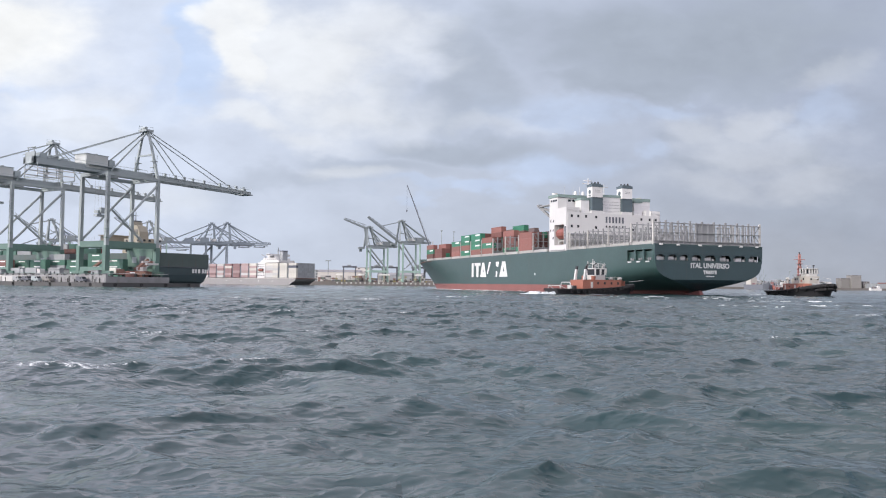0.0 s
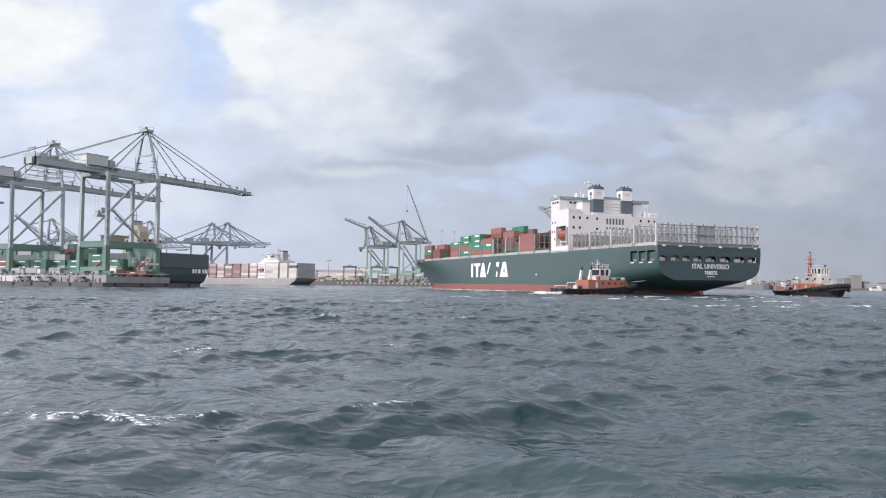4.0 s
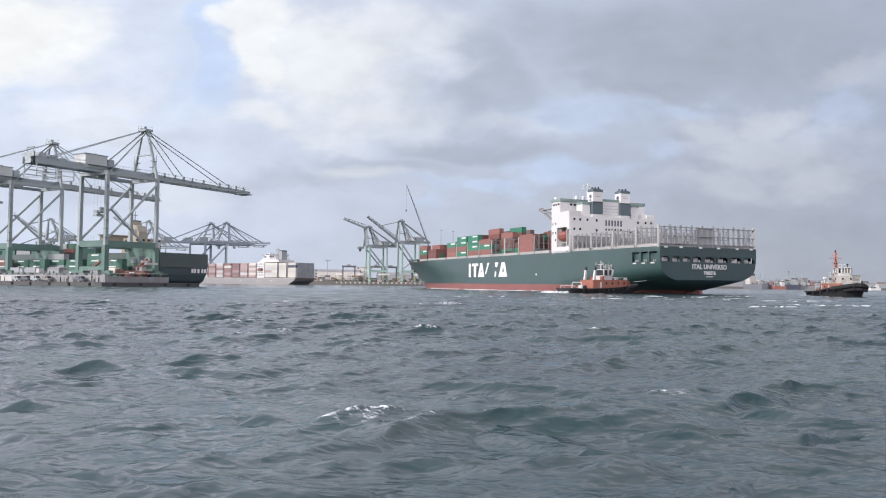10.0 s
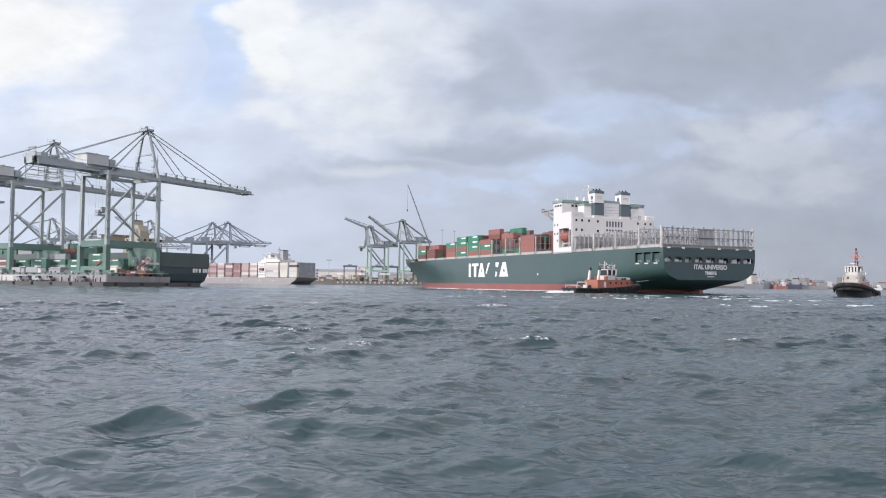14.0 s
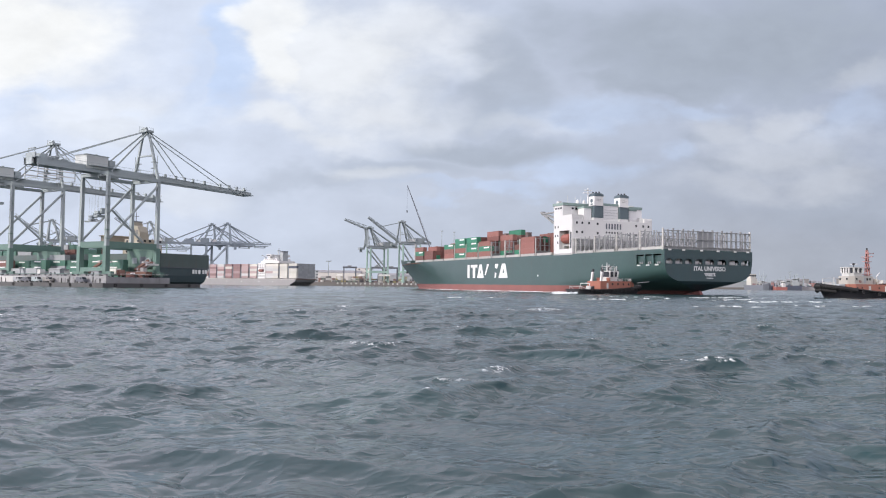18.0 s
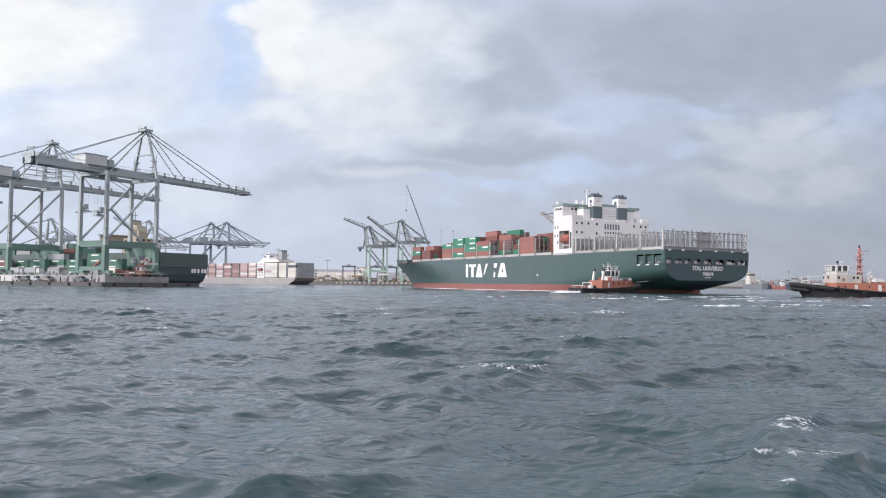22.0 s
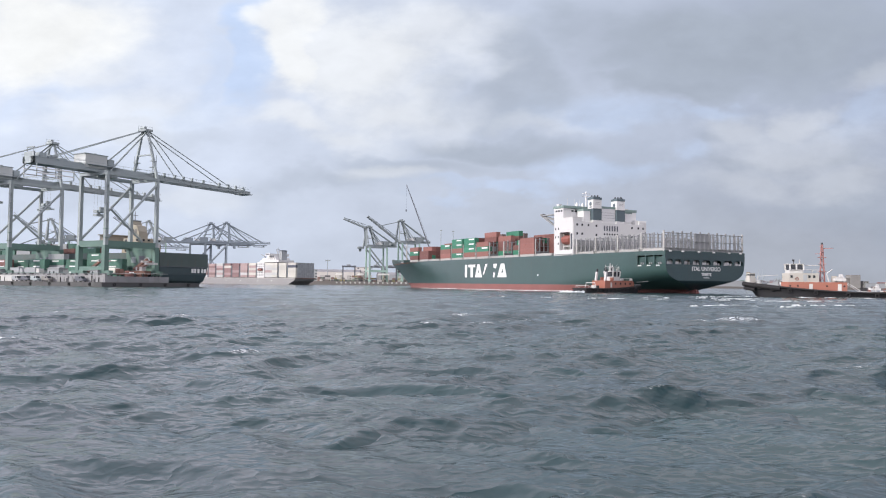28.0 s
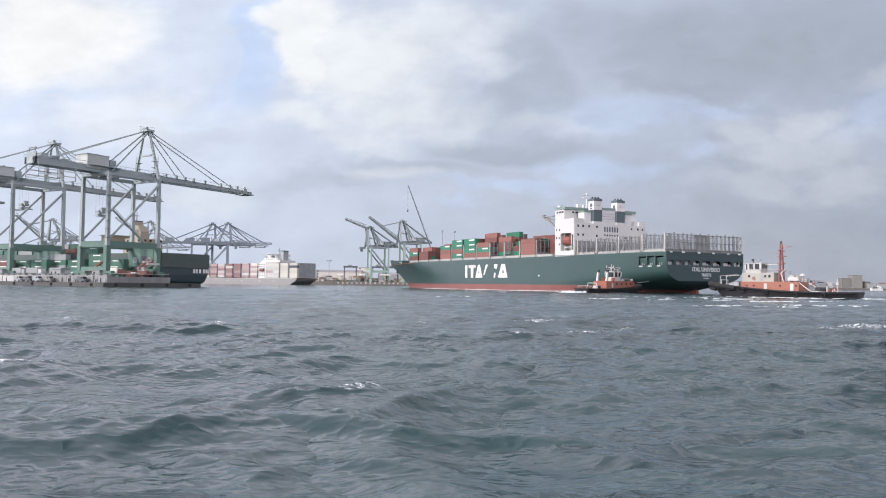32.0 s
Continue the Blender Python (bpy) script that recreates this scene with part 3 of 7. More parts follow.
        a, b, c, d = at(j, 0, 1), at(j, 0, -1), at(j + 1, 0, -1), at(j + 1, 0, 1)
        g.add([a, b, c, d], [(0, 1, 2, 3)])
    part("transom", g, HULL_SHADED, ship, "dark green flat stern plating")
    # posts of the mooring gallery
    for y in (-21.0, -15.4, -15.0, -9.2, -8.8, -3.6, -2.8, 2.4, 3.0, 7.4, 8.0, 12.0, 12.4, 16.6, 17.0, 21.0):
        part("gallery_post", G().box(0.0, 0.5, y - 0.28, y + 0.28, 11.2, 13.4), HULL_SHADED, ship)
    # rounded upper corners of the openings
    for y0, y1 in ((-20.7, -15.7), (-14.7, -9.5), (-8.5, -3.9), (-2.5, 2.1), (3.3, 7.1), (8.3, 11.7), (12.7, 16.3), (17.3, 20.7)):
        for a, b in ((y0, y0 + 1.0), (y1, y1 - 1.0)):
            part("gallery_gusset", G().add([(x, y, z) for x in (0.05, 0.4) for y, z in ((a, 13.1), (b, 13.1), (a, 12.2))], [(0, 1, 2), (5, 4, 3), (0, 3, 4, 1), (1, 4, 5, 2), (2, 5, 3, 0)]), HULL_SHADED, ship)
    for X in (1.2, 6.2, 10.8, 15.6):
        for s in (1, -1):
            part("gallery_frame", G().box(X - 0.35, X + 0.35, s * HALF - 0.25 * (1 + s), s * HALF + 0.25 * (1 - s), 11.2, 14.7), HULL, ship)
    part("mooring_deck", G().box(0.3, 24, -20.6, 20.6, 10.7, 11.1), LASH, ship, "grey mooring deck inside the stern")
    part("gallery_lintel", G().box(0.02, 0.4, -21.0, 21.0, 13.05, 13.42), HULL_SHADED, ship)
    part("gallery_screen", G().box(5.6, 5.9, -8.0, 20.6, 11.1, 13.6), LASH, ship)
    for s in (1, -1):
        part("gallery_side_screen", G().box(1.6, 16.4, s * (HALF - 0.9) - 0.1, s * (HALF - 0.9) + 0.1, 11.1, 14.2), HULL, ship, "green plating set back behind the side openings")
        for X in (3.4, 8.4, 13.0):
            part("bollard", G().rod((X - 0.5, s * (HALF - 0.5), 11.1), (X - 0.5, s * (HALF - 0.5), 12.0), 0.28, 8).rod((X + 0.6, s * (HALF - 0.5), 11.1), (X + 0.6, s * (HALF - 0.5), 12.0), 0.28, 8), LASH, ship)
    part("gallery_bulkhead", G().box(22, 22.3, -20.6, 20.6, 11.1, 15.6), WHITE, ship)
    for i, y in enumerate((-17.5, -12.5, -6, 0, 5.5, 10, 14.5, 18.4)):
        part("mooring_winch", G().rod((2, y - 1.2, 11.9), (2, y + 1.2, 11.9), 0.85, 10).box(1.4, 2.6, y - 1.4, y - 1.15, 11.1, 12.9).box(1.4, 2.6, y + 1.15, y + 1.4, 11.1, 12.7).rod((1.2, y - 2.0, 11.1), (1.2, y - 2.0, 12.0), 0.35, 8), WHITE, ship)
    # main deck in one outline
    xs = [0.2, 30, 100, 180, 215, 230, 245, 258, 270, 282, 292, 298]
    pts = [(x, -max(0.1, hull_half(x, DECK_Z) - 0.15)) for x in xs] + [(x, max(0.1, hull_half(x, DECK_Z) - 0.15)) for x in xs[::-1]]
    part("main_deck", G().slab(pts, DECK_Z - 0.5, DECK_Z - 0.05), DECK, ship, "red-brown painted weather deck")
    g = G()
    g.box(-0.05, 0.25, -HALF, HALF, DECK_Z, DECK_Z + 0.25)
    for s in (1, -1):
        g.box(0, 225, s * HALF - 0.3 * (1 + s) / 2, s * HALF + 0.3 * (1 - s) / 2, DECK_Z, DECK_Z + 0.25)
    part("sheer_strake", g, HULL, ship)
    part("rudder", G().side_slab([(2.5, -2.4), (11, -2.4), (11, 2.0), (5.0, 1.5)], -0.7, 0.7), BOOT, ship, "red rudder head just above the water")
    part("skeg", G().side_slab([(9, -2.4), (30, -2.4), (30, 3.0), (12, 3.0)], -1.6, 1.6), BOOT, ship)
    # fairleads on the quarter
    for y in (-19, -12.5, -4, 4, 12.5, 19):
        part("fairlead", G().box(-0.25, 0.1, y - 0.6, y + 0.6, DECK_Z - 0.2, DECK_Z + 0.35), WHITE, ship)
    for X in (4, 9, 14):
        part("fairlead", G().box(X - 0.9, X + 0.9, HALF - 0.2, HALF + 0.12, 10.55, 10.95), WHITE, ship)


def letters(text, size, m, material, parent, name):
    cu = bpy.data.curves.new(name, "FONT")
    cu.body, cu.size, cu.extrude, cu.align_x, cu.offset = text, size, 0.03, "CENTER", 0.075
    ob = bpy.data.objects.new(name, cu)
    scene.collection.objects.link(ob)
    bpy.context.view_layer.update()
    me = bpy.data.meshes.new_from_object(ob)
    bpy.data.objects.remove(ob)
    me.materials.clear()
    me.materials.append(material)
    o = part(name, me, material, parent)
    o.matrix_basis = m
    return o


def container_mesh(length, material, h=2.59, w=2.44):
    """A box with corner posts and rails standing proud of recessed ribbed walls."""
    g = G()
    g.box(0.08, length - 0.08, 0.05, w - 0.05, 0.1, h - 0.06)
    for x in (0, length - 0.18):
        for y in (0, w - 0.18):
            g.box(x, x + 0.18, y, y + 0.18, 0, h)
    for z in (0, h - 0.14):
        for y in (0, w - 0.1):
            g.box(0.18, length - 0.18, y, y + 0.1, z, z + 0.14)
        for x in (0, length - 0.1):
            g.box(x, x + 0.1, 0.18, w - 0.18, z, z + 0.14)
    n = int(length / 0.9)
    for i in range(1, n):
        x = length * i / n
        for y in (0.02, w - 0.06):
            g.box(x - 0.14, x + 0.14, y, y + 0.04, 0.16, h - 0.16)
    return g.mesh("container", material)


BAYS = ((73.2, "", 3), (87.3, "RRR", 3), (101.4, "", 3), (115.5, "", 3), (129.6, "RGR", 4), (143.7, "RGGG", 4), (157.8, "GRGG", 4), (171.9, "RRG", 3),
        (186, "", 2), (200, "BB", 3), (214, "BGR", 2))
# stacks that stand above or behind their neighbours: bay, row and boxes from the deck up
TALL = {(129.6, 2): "BBGBR", (115.5, 2): "GBBR", (115.5, 3): "BGB", (115.5, 4): "BGBBG", (101.4, 3): "BBG", (101.4, 2): "GB"}


def ship_cargo(ship):
    kinds = {"R": container_mesh(12.19, BOX_RED), "G": container_mesh(12.19, BOX_GREEN), "B": container_mesh(12.19, BOX_BROWN), "Y": container_mesh(12.19, BOX_GREY)}
    logo = G().box(1.0, 6.6, 0, 0.03, 1.5, 2.2).mesh("marking", MARK)
    names = {"R": "rust-red shipping container", "G": "bright green shipping container with a white band", "B": "dark brown shipping container", "Y": "grey shipping container"}
    rng = random.Random(5)
    rest = G()
    base = DECK_Z + 1.45
    for X, outer, tiers in BAYS:
        limit = hull_half(X + 13, DECK_Z)
        for r in range(17):
            y = HALF - 2.75 - r * 2.5
            if y - 0.2 < -limit or y + 2.44 > limit + 0.2:
                continue
            if r == 0 or (r < 3 and not outer):
                stack = outer
            else:
                n = tiers + (1 if rng.random() < 0.16 and r > 3 else 0) - (1 if rng.random() < 0.18 else 0)
                stack = "".join(rng.choice(("BBYB" if not outer else "BBRBYBG") if r < 3 else ("BBBB" if X < 80 else "BBBBBBR" if r < 7 else "RBBGY")) for _ in range(n))
                if r in (1, 2) and outer:
                    stack = stack[:max(len(outer), tiers)]
            stack = TALL.get((X, r), stack)
            for k, c in enumerate(stack):
                z = base + k * 2.62
                if r <= 6:
                    ob = part("container", kinds[c], None, ship, names[c], m=pose(X, y, z))
                    if c == "G" and r == 0:
                        part("marking", logo, None, ob, "white lettering band", m=pose(0, 2.44, 0))
                else:
                    rest.box(X, X + 12.19, y, y + 2.44, z, z + 2.59)
    tagged(part("container_stack", rest, BOX_MIX, ship, "close-packed stacks of brown, red and green containers"), kind="stuff")


def lashing_frame(ship, X, width, height, posts, solid=(), y_mid=0.0, post_w=0.2, low=2.5, mid=5.15):
    """One lashing bridge across the deck: posts, walkways and rails, with raking props at its ends."""
    z0 = DECK_Z - 0.05
    y0, y1 = y_mid - width / 2, y_mid + width / 2
    frame_ob = part("lashing_bridge", G().box(X - 0.45, X + 0.45, y0, y1, z0 + low, z0 + low + 0.28).box(X - 0.45, X + 0.45, y0, y1, z0 + mid, z0 + mid + 0.25)
                    .box(X - 0.3, X + 0.3, y0, y1, z0 + height - 0.35, z0 + height - 0.1), LASH, ship, "grey steel lashing bridge with walkways")
    for i in range(posts):
        y = y0 + width * i / (posts - 1)
        g = G().box(X - 0.25, X + 0.25, y - post_w, y + post_w, z0, z0 + height + (0.6 if i % 2 == 0 else 0.1))
        g.box(X - 0.35, X + 0.35, y - 0.4, y + 0.4, z0 + low + 0.28, z0 + low + 0.6)
        part("post", g, CREAM if i in (0, posts - 1) else LASH, frame_ob)
    for i in range(posts - 1):
        y, w = y0 + width * i / (posts - 1), width / (posts - 1)
        part("lashing_plate", G().box(X - 0.08, X + 0.08, y + post_w, y + w - post_w, z0 + 0.1, z0 + low), LASH, frame_ob)
        # handrails of the two walkways
        for lift in (low + 1.1, mid + 1.1):
            part("guard_rail", G().box(X + 0.38, X + 0.44, y + post_w, y + w - post_w, z0 + lift, z0 + lift + 0.08), LASH, frame_ob)
    for p0, p1 in solid:
        part("panel", G().box(X - 0.1, X + 0.1, p0, p1, z0 + 0.3, z0 + height), LASH, frame_ob, "solid grey windbreak panel")
    for s in (1, -1):
        y = y_mid + s * width / 2
        part("brace", G().bar((X, y - s * 2.4, z0 + mid + 0.2), (X, y, z0 + height), 0.22).bar((X, y, z0 + low + 0.2), (X, y - s * 2.4, z0 + mid + 0.2), 0.2), LASH, frame_ob)


def superstructure(ship):
    z0, xa, xf = DECK_Z - 0.05, 56.5, 70.6
    house = part("deckhouse", G().box(xa, xf - 2, -HALF + 4.2, HALF - 4.2, z0, 26.7).box(xa, xa + 0.6, -HALF + 0.3, -HALF + 4.2, z0, 26.7).box(xa, xa + 0.6, HALF - 4.2, HALF - 0.3, z0, 26.7).box(xa, xf - 2, -HALF + 0.3, HALF - 0.3, 26.7, 31.2), WHITE, ship, "white painted accommodation block")
    # port and starboard side towers with a boat recess
    for s in (1, -1):
        y0, y1 = sorted((s * (HALF - 4.2), s * (HALF + 0.1)))
        g = G().box(xa + 7.2, xf, y0, y1, 33.2, 37.6).box(xa + 0.2, xf, y0, y1, 26.6, 33.2)
        g.box(xa + 0.2, xa + 2.2, y0, y1, z0, 26.6).box(xf - 4.2, xf, y0, y1, z0, 26.6).box(xa + 2.2, xf - 4.2, y0, y1, z0, 18.6)
        part("side_tower", g, WHITE, ship, "tall white side tower with a lifeboat recess")
        yy = s * (HALF - 2.2)
        boat = G()
        n = 8
        for i in range(n):
            a, b = -1 + 2 * i / n, -1 + 2 * (i + 1) / n
            ra, rb = 1.75 * (1 - abs(a) ** 6) ** 0.5 + 0.4, 1.75 * (1 - abs(b) ** 6) ** 0.5 + 0.4
            boat.rod((63.2 + a * 3.6, yy, 23.2), (63.2 + b * 3.6, yy, 23.2), ra, 10, rb)
        boat.box(62, 64.4, yy - 0.8, yy + 0.8, 23.6, 24.8)
        lb = part("lifeboat", boat, ORANGE, ship, "enclosed orange lifeboat in its davits", smooth=False)
        part("davit", G().box(60.2, 60.6, yy - 0.3, yy + 0.5 * s + 0.3, 18.6, 26.4).box(65.4, 65.8, yy - 0.3, yy + 0.5 * s + 0.3, 18.6, 26.4).box(59.5, 66.5, yy - 0.4, yy + 0.4, 20.2, 20.6), WHITE, ship)
        part("door_slot", G().box(xa + 0.6, xa + 1.7, s * (HALF + 0.1) - 0.02, s * (HALF + 0.1) + 0.04, 18.8, 25.8), GLASS, ship, "tall dark opening in the side tower")
        for X, z in ((67.4, 24.6), (67.4, 21.6), (69.4, 24.6), (69.4, 28.4), (67.2, 28.4)):
            part("window", G().box(X - 0.35, X + 0.35, s * (HALF + 0.1) - 0.03, s * (HALF + 0.1) + 0.03, z - 0.5, z + 0.5), GLASS, ship)
        part("accommodation_ladder", G().bar((xa + 1, s * (HALF + 0.35), DECK_Z + 0.6), (xf - 1, s * (HALF + 0.35), DECK_Z + 0.9), 0.7, 0.5), WHITE, ship)
    # bridge over the full breadth
    bridge = part("bridge", G().box(xf - 6.5, xf + 0.4, -HALF + 0.3, HALF - 0.3, 31.2, 37.7), WHITE, ship, "white navigation bridge across the full beam")
    part("bridge_roof", G().box(xf - 7.2, xf + 0.9, -HALF - 0.2, HALF + 0.2, 37.75, 38.9), ROOF_GREEN, bridge, "dull green roof edge")
    for i in range(22):
        y = -HALF + 1.6 + i * (2 * HALF - 3.2) / 21
        part("window", G().box(xf - 6.56, xf - 6.46, y - 0.6, y + 0.6, 36.2, 37.0), GLASS, bridge)
    for s in (1, -1):
        for X in (65, 66.9, 68.8):
            part("window", G().box(X - 0.7, X + 0.7, s * (HALF + 0.12) - 0.05, s * (HALF + 0.12) + 0.05, 36.1, 36.9), GLASS, bridge)
        jib = part("wing_jib", G().bar((xf, s * (HALF - 1.5), 32.6), (xf + 9.8, s * (HALF - 0.5), 35.0), 1.0, 0.9).bar((xf, s * (HALF - 1.5), 29.4), (xf + 8.5, s * (HALF - 0.5), 34.4), 0.8), LASH, ship, "grey store crane jib ahead of the bridge")
        part("jib_platform", G().box(xf + 0.4, xf + 10.6, s * HALF - 1.3, s * HALF + 0.2, 35.0, 35.5), LASH, jib)
        part("jib_head", G().box(xf + 9.0, xf + 11.0, s * HALF - 1.4, s * HALF + 0.3, 35.5, 36.2), LASH, jib)
    for k in range(30):
        y = -HALF + 0.8 + k * 1.42
        part("rail_post", G().rod((xa + 0.1, y, 31.2), (xa + 0.1, y, 32.3), 0.05, 5), WHITE, ship)
    part("deck_rail", G().rod((xa + 0.1, -HALF, 32.3), (xa + 0.1, HALF, 32.3), 0.05, 5).rod((xa + 0.1, -HALF, 31.75), (xa + 0.1, HALF, 31.75), 0.04, 5), WHITE, ship)
    # twin funnels with the casing between them
    for yc in (7.7, -5.95):
        y0, y1 = yc - 2.35, yc + 2.35
        fun = part("funnel", G().box(xa + 0.1, xa + 4.1, y0, y1, 37.5, 41.7), WHITE, ship, "white funnel with green base band and dark cap")
        part("funnel_base", G().box(xa + 0.1, xa + 4.1, y0, y1, 31.2, 32.3), WHITE, fun)
        part("funnel_band", G().box(xa + 0.05, xa + 4.15, y0 - 0.05, y1 + 0.05, 32.3, 37.5), FUNNEL, fun, "dark green lower band")
        part("funnel_cap", G().box(xa, xa + 4.2, y0 - 0.1, y1 + 0.1, 41.7, 42.7).box(xa + 0.6, xa + 3.6, y0 + 0.5, y1 - 0.5, 42.7, 43.1), FUNNEL, fun, "dark green funnel top")
        for k in range(3):
            part("exhaust_pipe", G().rod((xa + 1 + k * 1.1, yc - 0.8 + k * 0.8, 42.7), (xa + 1 + k * 1.1, yc - 0.8 + k * 0.8, 43.8), 0.34, 8), TUG_BLACK, fun)
        part("funnel_mark", G().rod((xa + 2.1, y1 - 0.02, 39.8), (xa + 2.1, y1 + 0.05, 39.8), 0.9, 10).box(xa + 1.4, xa + 2.8, y1 - 0.02, y1 + 0.05, 38.0, 38.6), FUNNEL, fun, "small dark green emblem")
        part("funnel_louvre", G().box(xa + 0.04, xa + 0.1, yc - 1.2, yc + 1.2, 39.6, 39.75).box(xa + 0.04, xa + 0.1, yc - 1.2, yc + 1.2, 40.3, 40.42), LASH, fun)
        part("funnel_platform", G().box(xa - 0.2, xa + 4.4, y0 - 0.3, y1 + 0.3, 37.5, 37.6), LASH, fun)
    part("engine_casing", G().box(xa + 1.2, xa + 6.8, -3.5, 5.2, 31.2, 37.9), WHITE, ship, "white engine casing between the funnels")
    part("casing_roof", G().box(xa + 1.0, xa + 7.0, -3.5, 5.2, 37.92, 38.9), ROOF_GREEN, ship)
    for s in (1, -1):
        part("fan_house", G().box(xa + 2, xa + 6.4, s * 12.2 - 1.9, s * 12.2 + 1.9, 31.2, 36.4), WHITE, ship, "small white fan house")
        part("fan_house_roof", G().box(xa + 1.8, xa + 6.6, s * 12.2 - 2.1, s * 12.2 + 2.1, 36.42, 37.2), ROOF_GREEN, ship)
    for k in range(4):
        part("casing_seam", G().box(xa + 1.12, xa + 1.2, -3.4, 5.1, 32.4 + k * 1.2, 32.5 + k * 1.2), LASH, ship)
    # radar mast and aerials
    g = G().rod((xf - 3, 5.5, 38.9), (xf - 3, 5.5, 46.5), 0.35, 8, 0.2).box(xf - 3.2, xf - 2.8, 3, 8, 44.2, 44.5).box(xf - 3.3, xf - 2.7, 3.6, 7.4, 45.4, 45.7)
    part("signal_mast", G().rod((xf - 3, -2, 38.9), (xf - 3, -2, 44.6), 0.25, 8, 0.12).box(xf - 3.1, xf - 2.9, -4, 0, 43.2, 43.4), WHITE, ship)
    part("radar_mast", g, WHITE, ship, "white radar mast with scanners and aerials")
    for y in (10, 13, -9, -13, 17):
        part("aerial", G().rod((xf - 4, y, 38.9), (xf - 4, y, 42.6), 0.09, 6, 0.04), WHITE, ship)
    for y in (12.5, 9.0):
        part("satellite_dome", G().rod((xf - 5, y, 38.9), (xf - 5, y, 40.2), 0.7, 10, 0.6).rod((xf - 5, y, 40.2), (xf - 5, y, 40.8), 0.6, 10, 0.2), WHITE, ship)
    for s in (1, -1):
        part("wing_console", G().box(xf - 2.4, xf - 0.6, s * (HALF - 1.6) - 0.8, s * (HALF - 1.6) + 0.8, 38.9, 39.9), WHITE, ship)
        part("liferaft", G().rod((xa + 5.4, s * 17.8, 31.8), (xa + 7.0, s * 17.8, 31.8), 0.5, 8), WHITE, ship)
        part("vent_trunk", G().box(xa + 1, xa + 3, s * 16.2 - 1.0, s * 16.2 + 1.0, 31.2, 33.4), WHITE, ship)
    # windows of the after side
    for i in range(6):
        y = 3.7 - i * 1.5
        part("louvre", G().box(xa - 0.06, xa + 0.02, y - 0.4, y + 0.4, 27.6, 30.0), JIB, house, "tall grey louvre")
        part("window", G().box(xa - 0.06, xa + 0.02, y - 0.35, y + 0.35, 25.7, 26.5), GLASS, house)
    for y, z in ((19.2, 29.8), (19.2, 25.8), (16.4, 29.8), (16.4, 25.8), (12.9, 29.8), (8.4, 29.7), (8.4, 25.6), (-12.5, 29.6), (-16.4, 29.6), (-16.9, 26), (-19.3, 29.6), (-8.6, 25.4), (-12.4, 25.5)):
        part("window", G().box(xa - 0.06, xa + 0.02, y - 0.45, y + 0.45, z - 0.5, z + 0.5), GLASS, house)
    g = G()
    for z in (19.6, 22.8):
        g.box(xa - 0.9, xa, -HALF + 0.5, HALF - 0.5, z, z + 0.15)
    part("after_gallery", g, LASH, house)


